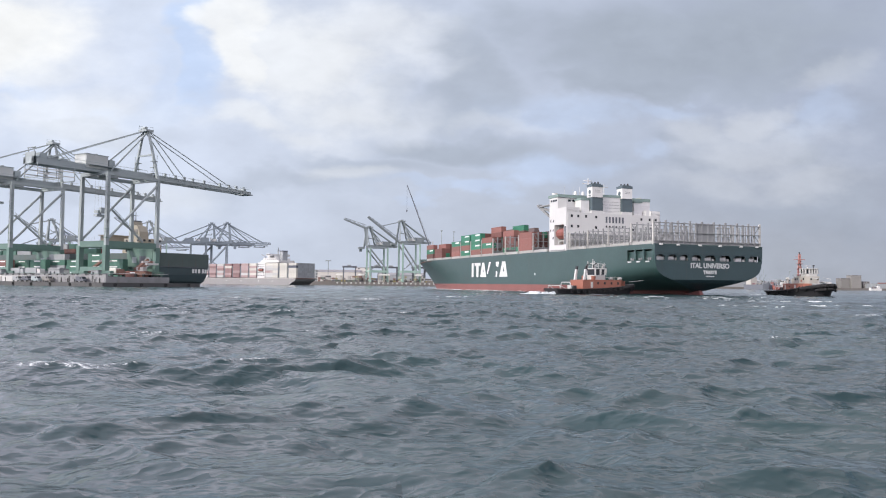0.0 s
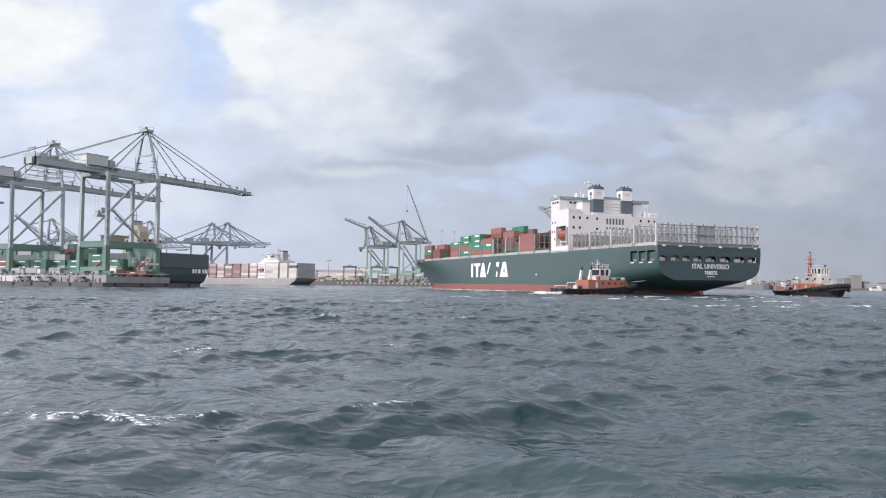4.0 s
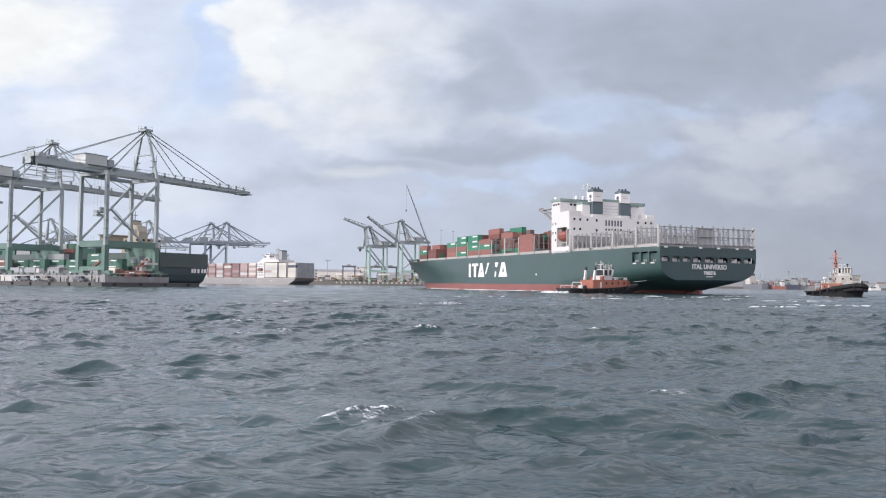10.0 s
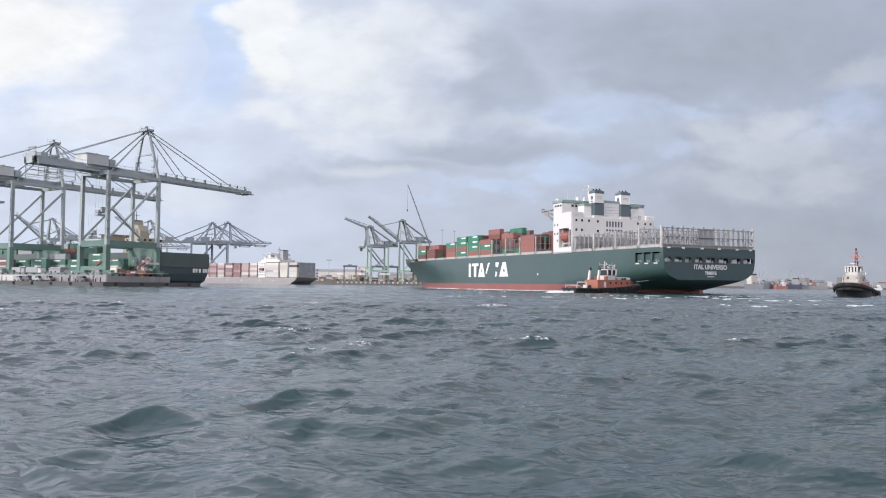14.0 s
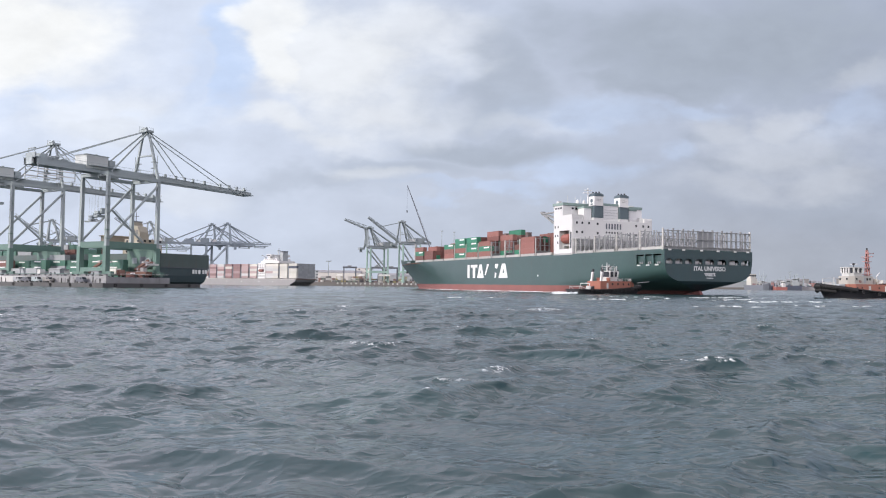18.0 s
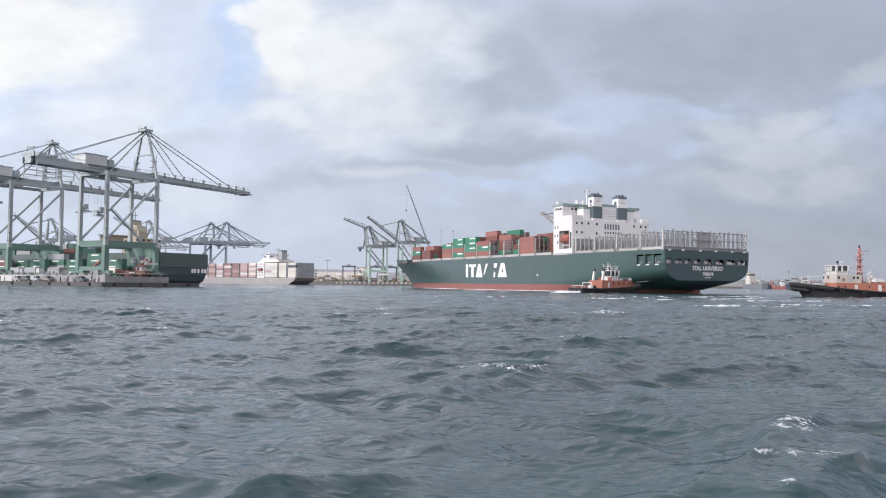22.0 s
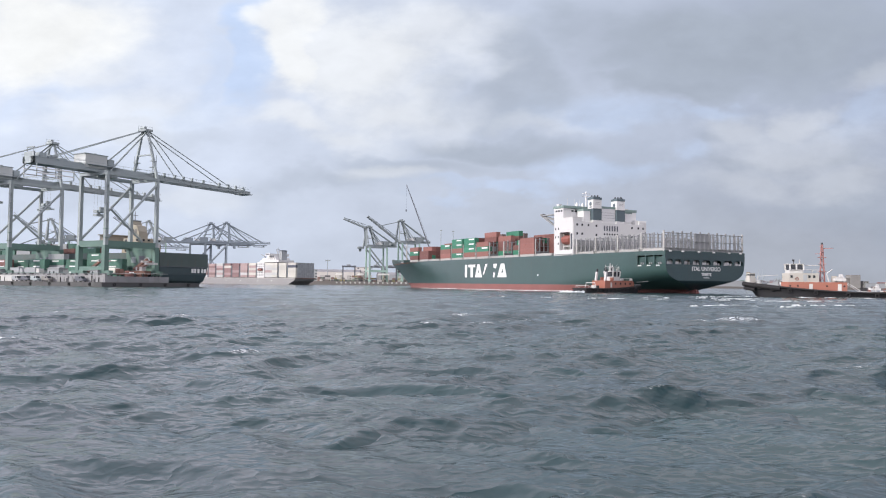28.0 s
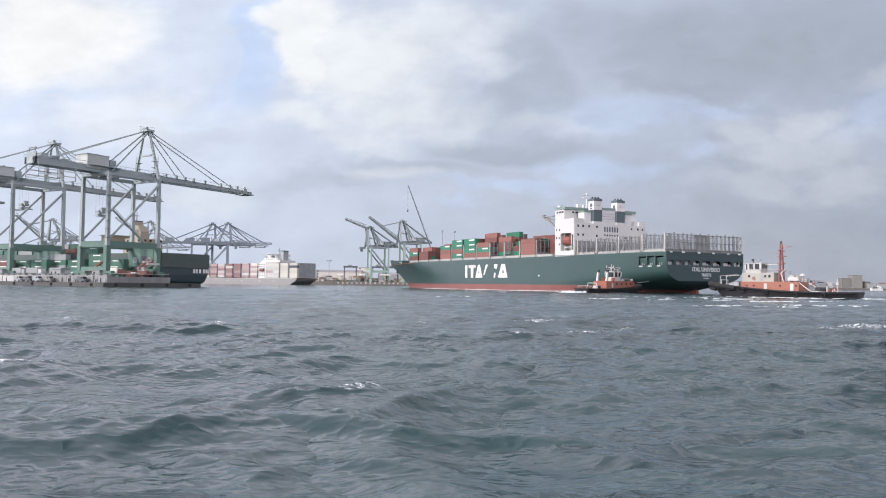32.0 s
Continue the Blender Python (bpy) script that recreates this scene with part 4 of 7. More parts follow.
def big_ship():
    ship = thing("container_ship", "large dark green container ship, part loaded, under way", "ship")
    ship_hull(ship)
    superstructure(ship)
    ship_cargo(ship)
    # cream coaming blocks and stanchions along the deck edges
    for X, *_ in BAYS:
        for s in (1, -1):
            b = min(hull_half(X, DECK_Z), hull_half(X + 12, DECK_Z))
            if b > 12:
                part("coaming", G().box(X, X + 12.2, s * (b - 1.6) - 1.2, s * (b - 1.6) + 1.2, DECK_Z, DECK_Z + 1.4), CREAM, ship, "cream hatch-side coaming")
    part("hatch_covers", G().box(73, 213, -17.5, 17.5, DECK_Z - 0.05, DECK_Z + 1.4), LASH, ship, "grey steel hatch covers")
    for X in (86.5, 100.6, 114.7, 128.8, 142.9, 157, 171.1):
        lashing_frame(ship, X, 2 * HALF - 1.2, 8.6, 18)
    for X, tall in ((13.5, 7.5), (27.5, 7.3), (41.5, 7.0), (54.5, 6.7)):
        lashing_frame(ship, X, 2 * HALF - 0.8, tall, 20, low=1.2, mid=3.95)
    lashing_frame(ship, 1.0, 2 * HALF - 0.4, 7.3, 19, solid=((-2.2, 4.2),), post_w=0.28, low=1.2, mid=3.95)
    for X0, X1 in ((2, 13), (15, 27), (29, 41), (43, 54)):
        part("hatch_cover", G().box(X0, X1, -19.4, 19.4, DECK_Z - 0.05, DECK_Z + 1.3), LASH, ship)
        for s in (1, -1):
            part("coaming", G().box(X0, X1, s * 20.2 - 0.7, s * 20.2 + 0.7, DECK_Z, DECK_Z + 1.2), CREAM, ship, "cream hatch-side coaming")
            g = G()
            for k in range(4):
                x = X0 + 1 + k * (X1 - X0 - 2) / 3
                g.box(x - 0.15, x + 0.15, s * 19.6 - 0.15, s * 19.6 + 0.15, DECK_Z + 1.3, DECK_Z + 7.2)
            part("stanchion", g, LASH, ship)
    # bow: windlass house, foremast
    part("foremast", G().rod((276, 0, DECK_Z), (276, 0, 31), 0.55, 8, 0.3).box(275.7, 276.3, -2.5, 2.5, 28.4, 28.8), CREAM, ship, "cream foremast")
    part("breakwater", G().box(262, 262.4, -9, 9, DECK_Z, DECK_Z + 2.6), HULL, ship)
    # company wordmark as plain white shapes along the side
    yk = HALF + 0.06

    def flat(pts, name="wordmark_shape"):
        n = len(pts)
        pts = [(153.8 - (153.8 - x) * 1.09, z) for x, z in pts]
        part(name, G().add([(x, yk, z) for x, z in pts] + [(x, yk - 0.05, z) for x, z in pts], [tuple(range(n))] + [(i, (i + 1) % n, n + (i + 1) % n, n + i) for i in range(n)]), MARK, ship, "white wordmark stroke painted on the hull")
    lo, hi = 6.4, 13.4
    flat([(153.8, lo), (151.6, lo), (151.6, hi), (153.8, hi)])
    flat([(148.0, lo), (145.8, lo), (145.5, hi), (148.3, hi)])
    flat([(150.4, hi - 1.5), (143.4, hi - 1.5), (143.4, hi), (150.4, hi)])
    flat([(143.6, lo), (136.8, lo), (139.2, hi), (141.2, hi)])
    flat([(136.0, lo + 1.5), (135.0, lo + 1.5), (131.8, hi), (133.6, hi)])
    flat([(126.0, hi - 2.0), (124.0, hi - 2.4), (123.0, hi), (126.2, hi)])
    flat([(126.5, lo), (125.3, lo), (124.6, lo + 2.2), (126.0, lo + 2.8)])
    flat([(122.6, lo), (110.8 + 3.6, lo), (116.6, hi), (119.6, hi)])
    yk += 0.01
    for x0, x1 in ((138.3, 139.6), (114.0, 115.9)):
        n = [(x1, lo + 2.4), (x0, lo + 2.4), ((x0 + x1) / 2, lo + 4.6)]
        part("wordmark_gap", G().add([(x, yk, z) for x, z in n] + [(x, yk - 0.04, z) for x, z in n], [(0, 1, 2), (0, 1, 4, 3), (1, 2, 5, 4), (2, 0, 3, 5)]), HULL, ship)
    letters("ITAL UNIVERSO", 2.2, Matrix.Translation((-0.04, 0, 8.9)) @ Matrix(((0, 0, -1, 0), (-1, 0, 0, 0), (0, 1, 0, 0), (0, 0, 0, 1))), NAME_PAINT, ship, "ship_name")
    letters("TRIESTE", 1.5, Matrix.Translation((-0.04, 0, 7.0)) @ Matrix(((0, 0, -1, 0), (-1, 0, 0, 0), (0, 1, 0, 0), (0, 0, 0, 1))), NAME_PAINT, ship, "home_port")
    part("number_bar", G().box(-0.06, 0.0, -1.6, 1.6, 6.05, 6.35), NAME_PAINT, ship)
    part("side_light", G().box(83.1, 84.0, HALF, HALF + 0.08, 6.9, 7.7), MARK, ship)
    # anchor, draught marks, bow rails and deck-edge rails
    for s in (1, -1):
        y = s * (hull_half(284, 12) + 0.25)
        part("anchor", G().box(283.4, 284.2, y - 0.3, y + 0.3, 10.6, 13.4).bar((282.2, y, 11.0), (283.8, y, 10.4), 0.5).bar((285.4, y, 11.0), (283.8, y, 10.4), 0.5), TUG_BLACK, ship)
        for X in (262,):
            yy = s * (hull_half(X, 4) + 0.05)
            for k in range(5):
                part("draught_mark", G().box(X - 0.35, X + 0.35, yy - 0.05, yy + 0.05, 3.6 + k * 0.9, 3.95 + k * 0.9), MARK, ship)
        rail = G()
        for k in range(56):
            X = 1.5 + k * 4.0
            if 55 < X < 72:
                continue
            rail.rod((X, s * (HALF - 0.1), DECK_Z + 0.2), (X, s * (HALF - 0.1), DECK_Z + 1.3), 0.06, 4)
        for X0, X1 in ((1.5, 55), (72, 221)):
            for z in (0.75, 1.3):
                rail.rod((X0, s * (HALF - 0.1), DECK_Z + z), (X1, s * (HALF - 0.1), DECK_Z + z), 0.05, 4)
        part("deck_edge_rail", rail, CREAM, ship, "cream handrail along the deck edge")
    for X in (268, 274, 281):
        part("windlass", G().rod((X, -3.5, DECK_Z + 1.0), (X, 3.5, DECK_Z + 1.0), 0.8, 10).box(X - 0.9, X + 0.9, -3.8, -3.4, DECK_Z, DECK_Z + 1.9).box(X - 0.9, X + 0.9, 3.4, 3.8, DECK_Z, DECK_Z + 1.9), LASH, ship)
    # churned water along the hull
    rng = random.Random(4)
    g = G()
    for i in range(120):
        x = 33 + 110 * rng.random() ** 2
        b = hull_half(min(x, 266), 0) + 0.1 + rng.random() ** 2 * (2.4 if x < 140 else 1.2)
        g.mound(x, b, rng.uniform(0.8, 2.8), rng.uniform(0.2, 0.6), rng.uniform(0.08, 0.36) * (1 if x < 70 else 0.55), rng)
    for i in range(210):
        x = 30 + 165 * rng.random() ** 1.4
        b = hull_half(x, 0) + 1.6 + 0.035 * (x - 30) + rng.random() ** 2 * 3.0
        g.mound(x, b, rng.uniform(0.8, 3.4), rng.uniform(0.1, 0.3), rng.uniform(0.06, 0.2), rng)
    tagged(part("hull_wash", g, FOAM, ship, "white wash along the waterline"), kind="stuff")
    return ship


SHIP = big_ship()

# ---- tugs ----


def tug_hull(tug, L, B, low, high, x0=0.0, rake=1.2):
    """Hull with raised bow, sheer and a fendered rim. Origin amidships at the water, bow towards +x."""
    st = [-0.5, -0.47, -0.4, -0.25, -0.05, 0.15, 0.28, 0.37, 0.43, 0.465, 0.485, 0.496, 0.5]

    def half(s, k):
        b = B / 2
        if s > 0.1:
            b *= max(0.0, 1 - ((s - 0.1) / (0.4005 + 0.002 * k)) ** 2.5) ** 0.55
        if s < -0.35:
            b *= 1 - 0.35 * ((-0.35 - s) / 0.15) ** 2
        return b * (0.86 + 0.07 * k)

    def sheer(s):
        return low + (high - low) * max(0, (s + 0.25) / 0.75) ** 1.8

    def ringpts(k):
        pts = []
        for s in st:
            z = (-1.2, 0.6, sheer(s) - 1.0, sheer(s))[k]
            x = x0 + s * L + (0.9 * k / 3 if s > 0.4 else 0) - rake * (1, 0.8, 0.3, 0)[k] * max(0, (s - 0.25) / 0.25)
            pts.append((x, half(s, k), z))
        return pts

    n = len(st)
    g = G()
    for k in range(3):
        a, b = ringpts(k), ringpts(k + 1)
        for side in (1, -1):
            for i in range(n - 1):
                q = [(p[0], p[1] * side, p[2]) for p in (a[i], a[i + 1], b[i + 1], b[i])]
                g.add(q, [(3, 2, 1, 0) if side > 0 else (0, 1, 2, 3)])
        g.add([(a[0][0], -a[0][1], a[0][2]), (a[0][0], a[0][1], a[0][2]), (b[0][0], b[0][1], b[0][2]), (b[0][0], -b[0][1], b[0][2])], [(3, 2, 1, 0)])
        q, r = a[-1], b[-1]
        g.add([(q[0], -q[1], q[2]), (q[0], q[1], q[2]), (r[0], r[1], r[2]), (r[0], -r[1], r[2])], [(0, 1, 2, 3)])
    part("hull", g, TUG_BLACK, tug, "black tug hull with high bow", smooth=True)
    top = ringpts(3)
    deck = G()
    for i in range(n - 1):
        a, b = top[i], top[i + 1]
        deck.add([(a[0], -a[1], a[2] - 0.8), (b[0], -b[1], b[2] - 0.8), (b[0], b[1], b[2] - 0.8), (a[0], a[1], a[2] - 0.8)], [(0, 1, 2, 3)])
    part("deck", deck, TUG_DECK, tug)
    for side in (1, -1):
        rim = G()
        for a, b in zip(top, top[1:]):
            rim.rod((a[0], a[1] * side, a[2] - 0.25), (b[0], b[1] * side, b[2] - 0.25), 0.3, 6)
        part("rubbing_strake", rim, RUBBER, tug)
    bow = G()
    for k in range(3):
        bow.rod((x0 + 0.455 * L - rake * 0.12 * k, -0.16 * B * (3 - k) / 2, high - 1.2 - 0.7 * k), (x0 + 0.455 * L - rake * 0.12 * k, 0.16 * B * (3 - k) / 2, high - 1.2 - 0.7 * k), 0.55, 8)
    part("bow_fender", bow, RUBBER, tug, "thick black bow fender")
    for drop, r, first in ((0.75, 0.062 * B, 6), (1.9, 0.05 * B, 8)):
        pad = G()
        for a, b in zip(top[first:], top[first + 1:]):
            for side in (1, -1):
                pad.rod((a[0] - drop * 0.25, a[1] * side, a[2] - drop), (b[0] - drop * 0.25, b[1] * side, b[2] - drop), r, 8)
        e = top[-1]
        pad.rod((e[0] - drop * 0.25, -e[1], e[2] - drop), (e[0] - drop * 0.25, e[1], e[2] - drop), r, 8)
        part("bow_pudding", pad, RUBBER, tug, "rounded rubber pudding round the bow")
    return top


def tug_tyres(tug, top, step, material):
    for side in (1, -1):
        for a, b in zip(top[2:8], top[3:9]):
            m = max(1, round((b[0] - a[0]) / step))
            for i in range(m):
                t = (i + 0.5) / m
                x, y, z = (a[j] + (b[j] - a[j]) * t for j in range(3))
                part("tyre", G().ring((x, (y + 0.22) * side, z - 1.0), (0, side, 0), 0.48, 0.2, 10), material, tug)


def window_row(parent, xs, y, z0, z1, w, t=0.06):
    for x in xs:
        part("window", G().box(x - w / 2, x + w / 2, y - t, y + t, z0, z1), GLASS, parent)


def window_front(parent, x, ys, z0, z1, w, t=0.06):
    for y in ys:
        part("window", G().box(x - t, x + t, y - w / 2, y + w / 2, z0, z1), GLASS, parent)


def bulwark_foam(tug, L, B, name, seed, astern, churn=0):
    """Thin white wash along the after sides, a trail astern and, where the screws push hard, a heap of churned water."""
    rng = random.Random(seed)
    g = G()
    for side in (1, -1):
        for i in range(int(L * 1.3)):
            x = rng.uniform(-0.5, 0.16) * L
            b = B / 2 * (0.94 if abs(x) < 0.32 * L else 0.8) + rng.random() ** 2 * 0.5
            g.mound(x, b * side, rng.uniform(1.0, 3.2), rng.uniform(0.12, 0.3), rng.uniform(0.06, 0.22), rng)
    for i in range(60):
        k = rng.random() ** 1.5
        g.mound(-0.5 * L - k * astern, rng.uniform(-0.5, 0.5) * B * (1 - 0.5 * k), rng.uniform(0.8, 2.6), rng.uniform(0.2, 0.6), rng.uniform(0.05, 0.26), rng)
    for i in range(churn):
        g.mound(-0.5 * L - 3.5 - rng.random() ** 1.4 * 9, rng.uniform(-4, 4), rng.uniform(0.5, 1.6), rng.uniform(0.4, 1.1), rng.uniform(0.3, 1.1), rng)
    tagged(part(name, g, FOAM, tug, "white churned water round the hull"), kind="stuff")


def harbour_tug():
    """The tug that pushes on the big ship's quarter: orange house, white wheelhouse, slanting exhausts."""
    tug = thing("harbour_tug", "black and orange harbour tug pushing the ship's quarter", "tugboat")
    L, B = 31.0, 10.5
    top = tug_hull(tug, L + 4.4, B, 2.0, 3.9, -2.2)
    tug_tyres(tug, top, 2.3, RUBBER)
    house = part("deckhouse", G().slab([(-8.6, -3.6), (8.6, -3.6), (10.6, -2.2), (10.6, 2.2), (8.6, 3.6), (-8.6, 3.6)], 2.0, 5.2), TUG_ORANGE, tug, "orange painted deckhouse")
    for side in (1, -1):
        window_row(house, (-2, 1, 4, 7), side * 3.62, 3.6, 4.4, 0.7)
        part("door", G().box(-5.2, -4.3, side * 3.62 - 0.05, side * 3.62 + 0.05, 2.3, 4.4), TUG_WHITE, house)
        ex = part("exhaust", G().bar((-7.4, side * 2.6, 4.8), (-6.7, side * 2.6, 8.8), 0.8, 0.8, 0.7, 0.7), TUG_WHITE, tug, "slanting white exhaust with a black tip")
        part("exhaust_tip", G().bar((-6.7, side * 2.6, 8.8), (-6.45, side * 2.6, 10.0), 0.75, 0.75, 0.6, 0.6), TUG_BLACK, ex)
        part("vent_cowl", G().rod((-3.4, side * 2.7, 5.2), (-3.4, side * 2.7, 6.6), 0.7, 10, 0.9), TUG_ORANGE, tug, "orange vent cowl")
        part("life_raft", G().rod((8.2, side * 2.4, 5.7), (9.6, side * 2.4, 5.7), 0.45, 8), TUG_WHITE, tug)
    for x in (5.5, 7.0, 8.4):
        part("railing", G().rod((x, -3.3, 5.2), (x, -3.3, 6.3), 0.05, 5).rod((x, 3.3, 5.2), (x, 3.3, 6.3), 0.05, 5), TUG_WHITE, tug)
    part("railing", G().rod((-2, -3.4, 6.2), (8.6, -3.4, 6.2), 0.06, 5).rod((-2, 3.4, 6.2), (8.6, 3.4, 6.2), 0.06, 5), TUG_WHITE, tug)
    wh = part("wheelhouse", G().slab([(-2.2, -2.3), (2.0, -2.3), (3.2, -1.2), (3.2, 1.2), (2.0, 2.3), (-2.2, 2.3)], 5.2, 6.9)
              .slab([(-2.5, -2.6), (2.3, -2.6), (3.6, -1.4), (3.6, 1.4), (2.3, 2.6), (-2.5, 2.6)], 9.0, 9.35), TUG_WHITE, tug, "white wheelhouse with raked windows")
    for p, q in (((-2.2, -2.3), (-2.4, -2.5)), ((0, -2.35), (0, -2.55)), ((2, -2.3), (2.2, -2.5)), ((3.2, -1.2), (3.5, -1.3)), ((3.2, 1.2), (3.5, 1.3)), ((2, 2.3), (2.2, 2.5)), ((0, 2.35), (0, 2.55)), ((-2.2, 2.3), (-2.4, 2.5))):
        part("window_post", G().bar((*p, 6.9), (*q, 9.0), 0.5), TUG_WHITE, wh)
    part("window_glass", G().slab([(-2.2, -2.25), (1.9, -2.25), (3.15, -1.1), (3.15, 1.1), (1.9, 2.25), (-2.2, 2.25)], 6.9, 9.0), GLASS, wh, "dark wheelhouse glass all round")
    for y in (-1.9, 1.9):
        part("roof_frame", G().rod((-2.2, y, 9.3), (-2.2, y, 11.9), 0.14, 6).rod((2.4, y * 0.8, 9.3), (2.4, y * 0.8, 11.3), 0.14, 6).rod((-2.2, y, 11.2), (2.4, y * 0.8, 10.7), 0.11, 6).rod((-2.2, y, 10.2), (2.4, y * 0.8, 10.1), 0.09, 6), TUG_WHITE, wh, "white pipe frame on the wheelhouse roof")
    part("water_monitor", G().rod((2.9, 0, 9.35), (2.9, 0, 10.2), 0.25, 8).rod((2.7, 0, 10.2), (4.3, 0, 10.8), 0.17, 8, 0.1), TUG_CREAM, wh, "water monitor on the wheelhouse roof")
    mast = part("mast", G().bar((-1.4, 0, 9.3), (-1.4, 0, 12.6), 0.4, 0.4, 0.2, 0.2).box(-1.5, -1.3, -1.6, 1.6, 11.0, 11.2).bar((-0.3, 0, 9.3), (-1.4, 0, 11.4), 0.2), TUG_WHITE, tug, "white mast with lamps")
    part("radar", G().box(-0.9, -0.6, -1.0, 1.0, 10.3, 10.5), TUG_WHITE, mast)
    part("fire_monitor", G().rod((-2.6, 1.9, 9.3), (-2.6, 1.9, 10.6), 0.25, 8).rod((-2.6, 1.9, 10.5), (-1.4, 1.9, 11.1), 0.16, 6), TUG_BLACK, tug)
    part("fire_monitor", G().rod((-2.6, -1.9, 9.3), (-2.6, -1.9, 10.6), 0.25, 8).rod((-2.6, -1.9, 10.5), (-1.4, -1.9, 11.1), 0.16, 6), TUG_BLACK, tug)
    part("winch", G().rod((11.6, -1.2, 3.9), (11.6, 1.2, 3.9), 0.8, 10).box(11.0, 12.2, -1.5, -1.25, 3.0, 4.8).box(11.0, 12.2, 1.25, 1.5, 3.0, 4.8), TUG_ORANGE, tug)
    part("tow_bitt", G().box(-12, -11.2, -0.9, 0.9, 1.5, 3.2), TUG_WHITE, tug)
    part("stern_rail", G().rod((-18.4, -3.4, 3.0), (-18.4, 3.4, 3.0), 0.12, 6).rod((-18.4, -3.4, 1.4), (-18.4, -3.4, 3.0), 0.1, 6).rod((-18.4, 3.4, 1.4), (-18.4, 3.4, 3.0), 0.1, 6).rod((-18.4, 3.4, 3.0), (-14.6, 3.9, 1.4), 0.1, 6).rod((-18.4, -3.4, 3.0), (-14.6, -3.9, 1.4), 0.1, 6), TUG_WHITE, tug)
    part("tow_arch", G().rod((-13.4, -3.2, 1.4), (-13.4, -2.4, 4.2), 0.16, 6).rod((-13.4, 3.2, 1.4), (-13.4, 2.4, 4.2), 0.16, 6).rod((-13.4, -2.4, 4.2), (-13.4, 2.4, 4.2), 0.16, 6), TUG_WHITE, tug)
    part("tow_winch", G().rod((-10.6, -1.4, 2.3), (-10.6, 1.4, 2.3), 0.75, 10).box(-11.2, -10.0, -1.7, -1.45, 1.2, 3.1).box(-11.2, -10.0, 1.45, 1.7, 1.2, 3.1), TUG_BLACK, tug)
    for side in (1, -1):
        part("whip_aerial", G().rod((0.6, side * 2.0, 9.35), (0.4, side * 2.2, 12.0), 0.05, 5, 0.03), TUG_WHITE, tug)
        part("deck_lamp", G().box(2.6, 3.0, side * 1.8 - 0.2, side * 1.8 + 0.2, 9.35, 9.8), TUG_BLACK, tug)
    part("tow_line", G().rod((14.5, -1.0, 4.6), (19.0, -3.5, 5.2), 0.12, 6), LASH, tug)
    bulwark_foam(tug, L, B, "wash", 2, 17, 34)
    return tug


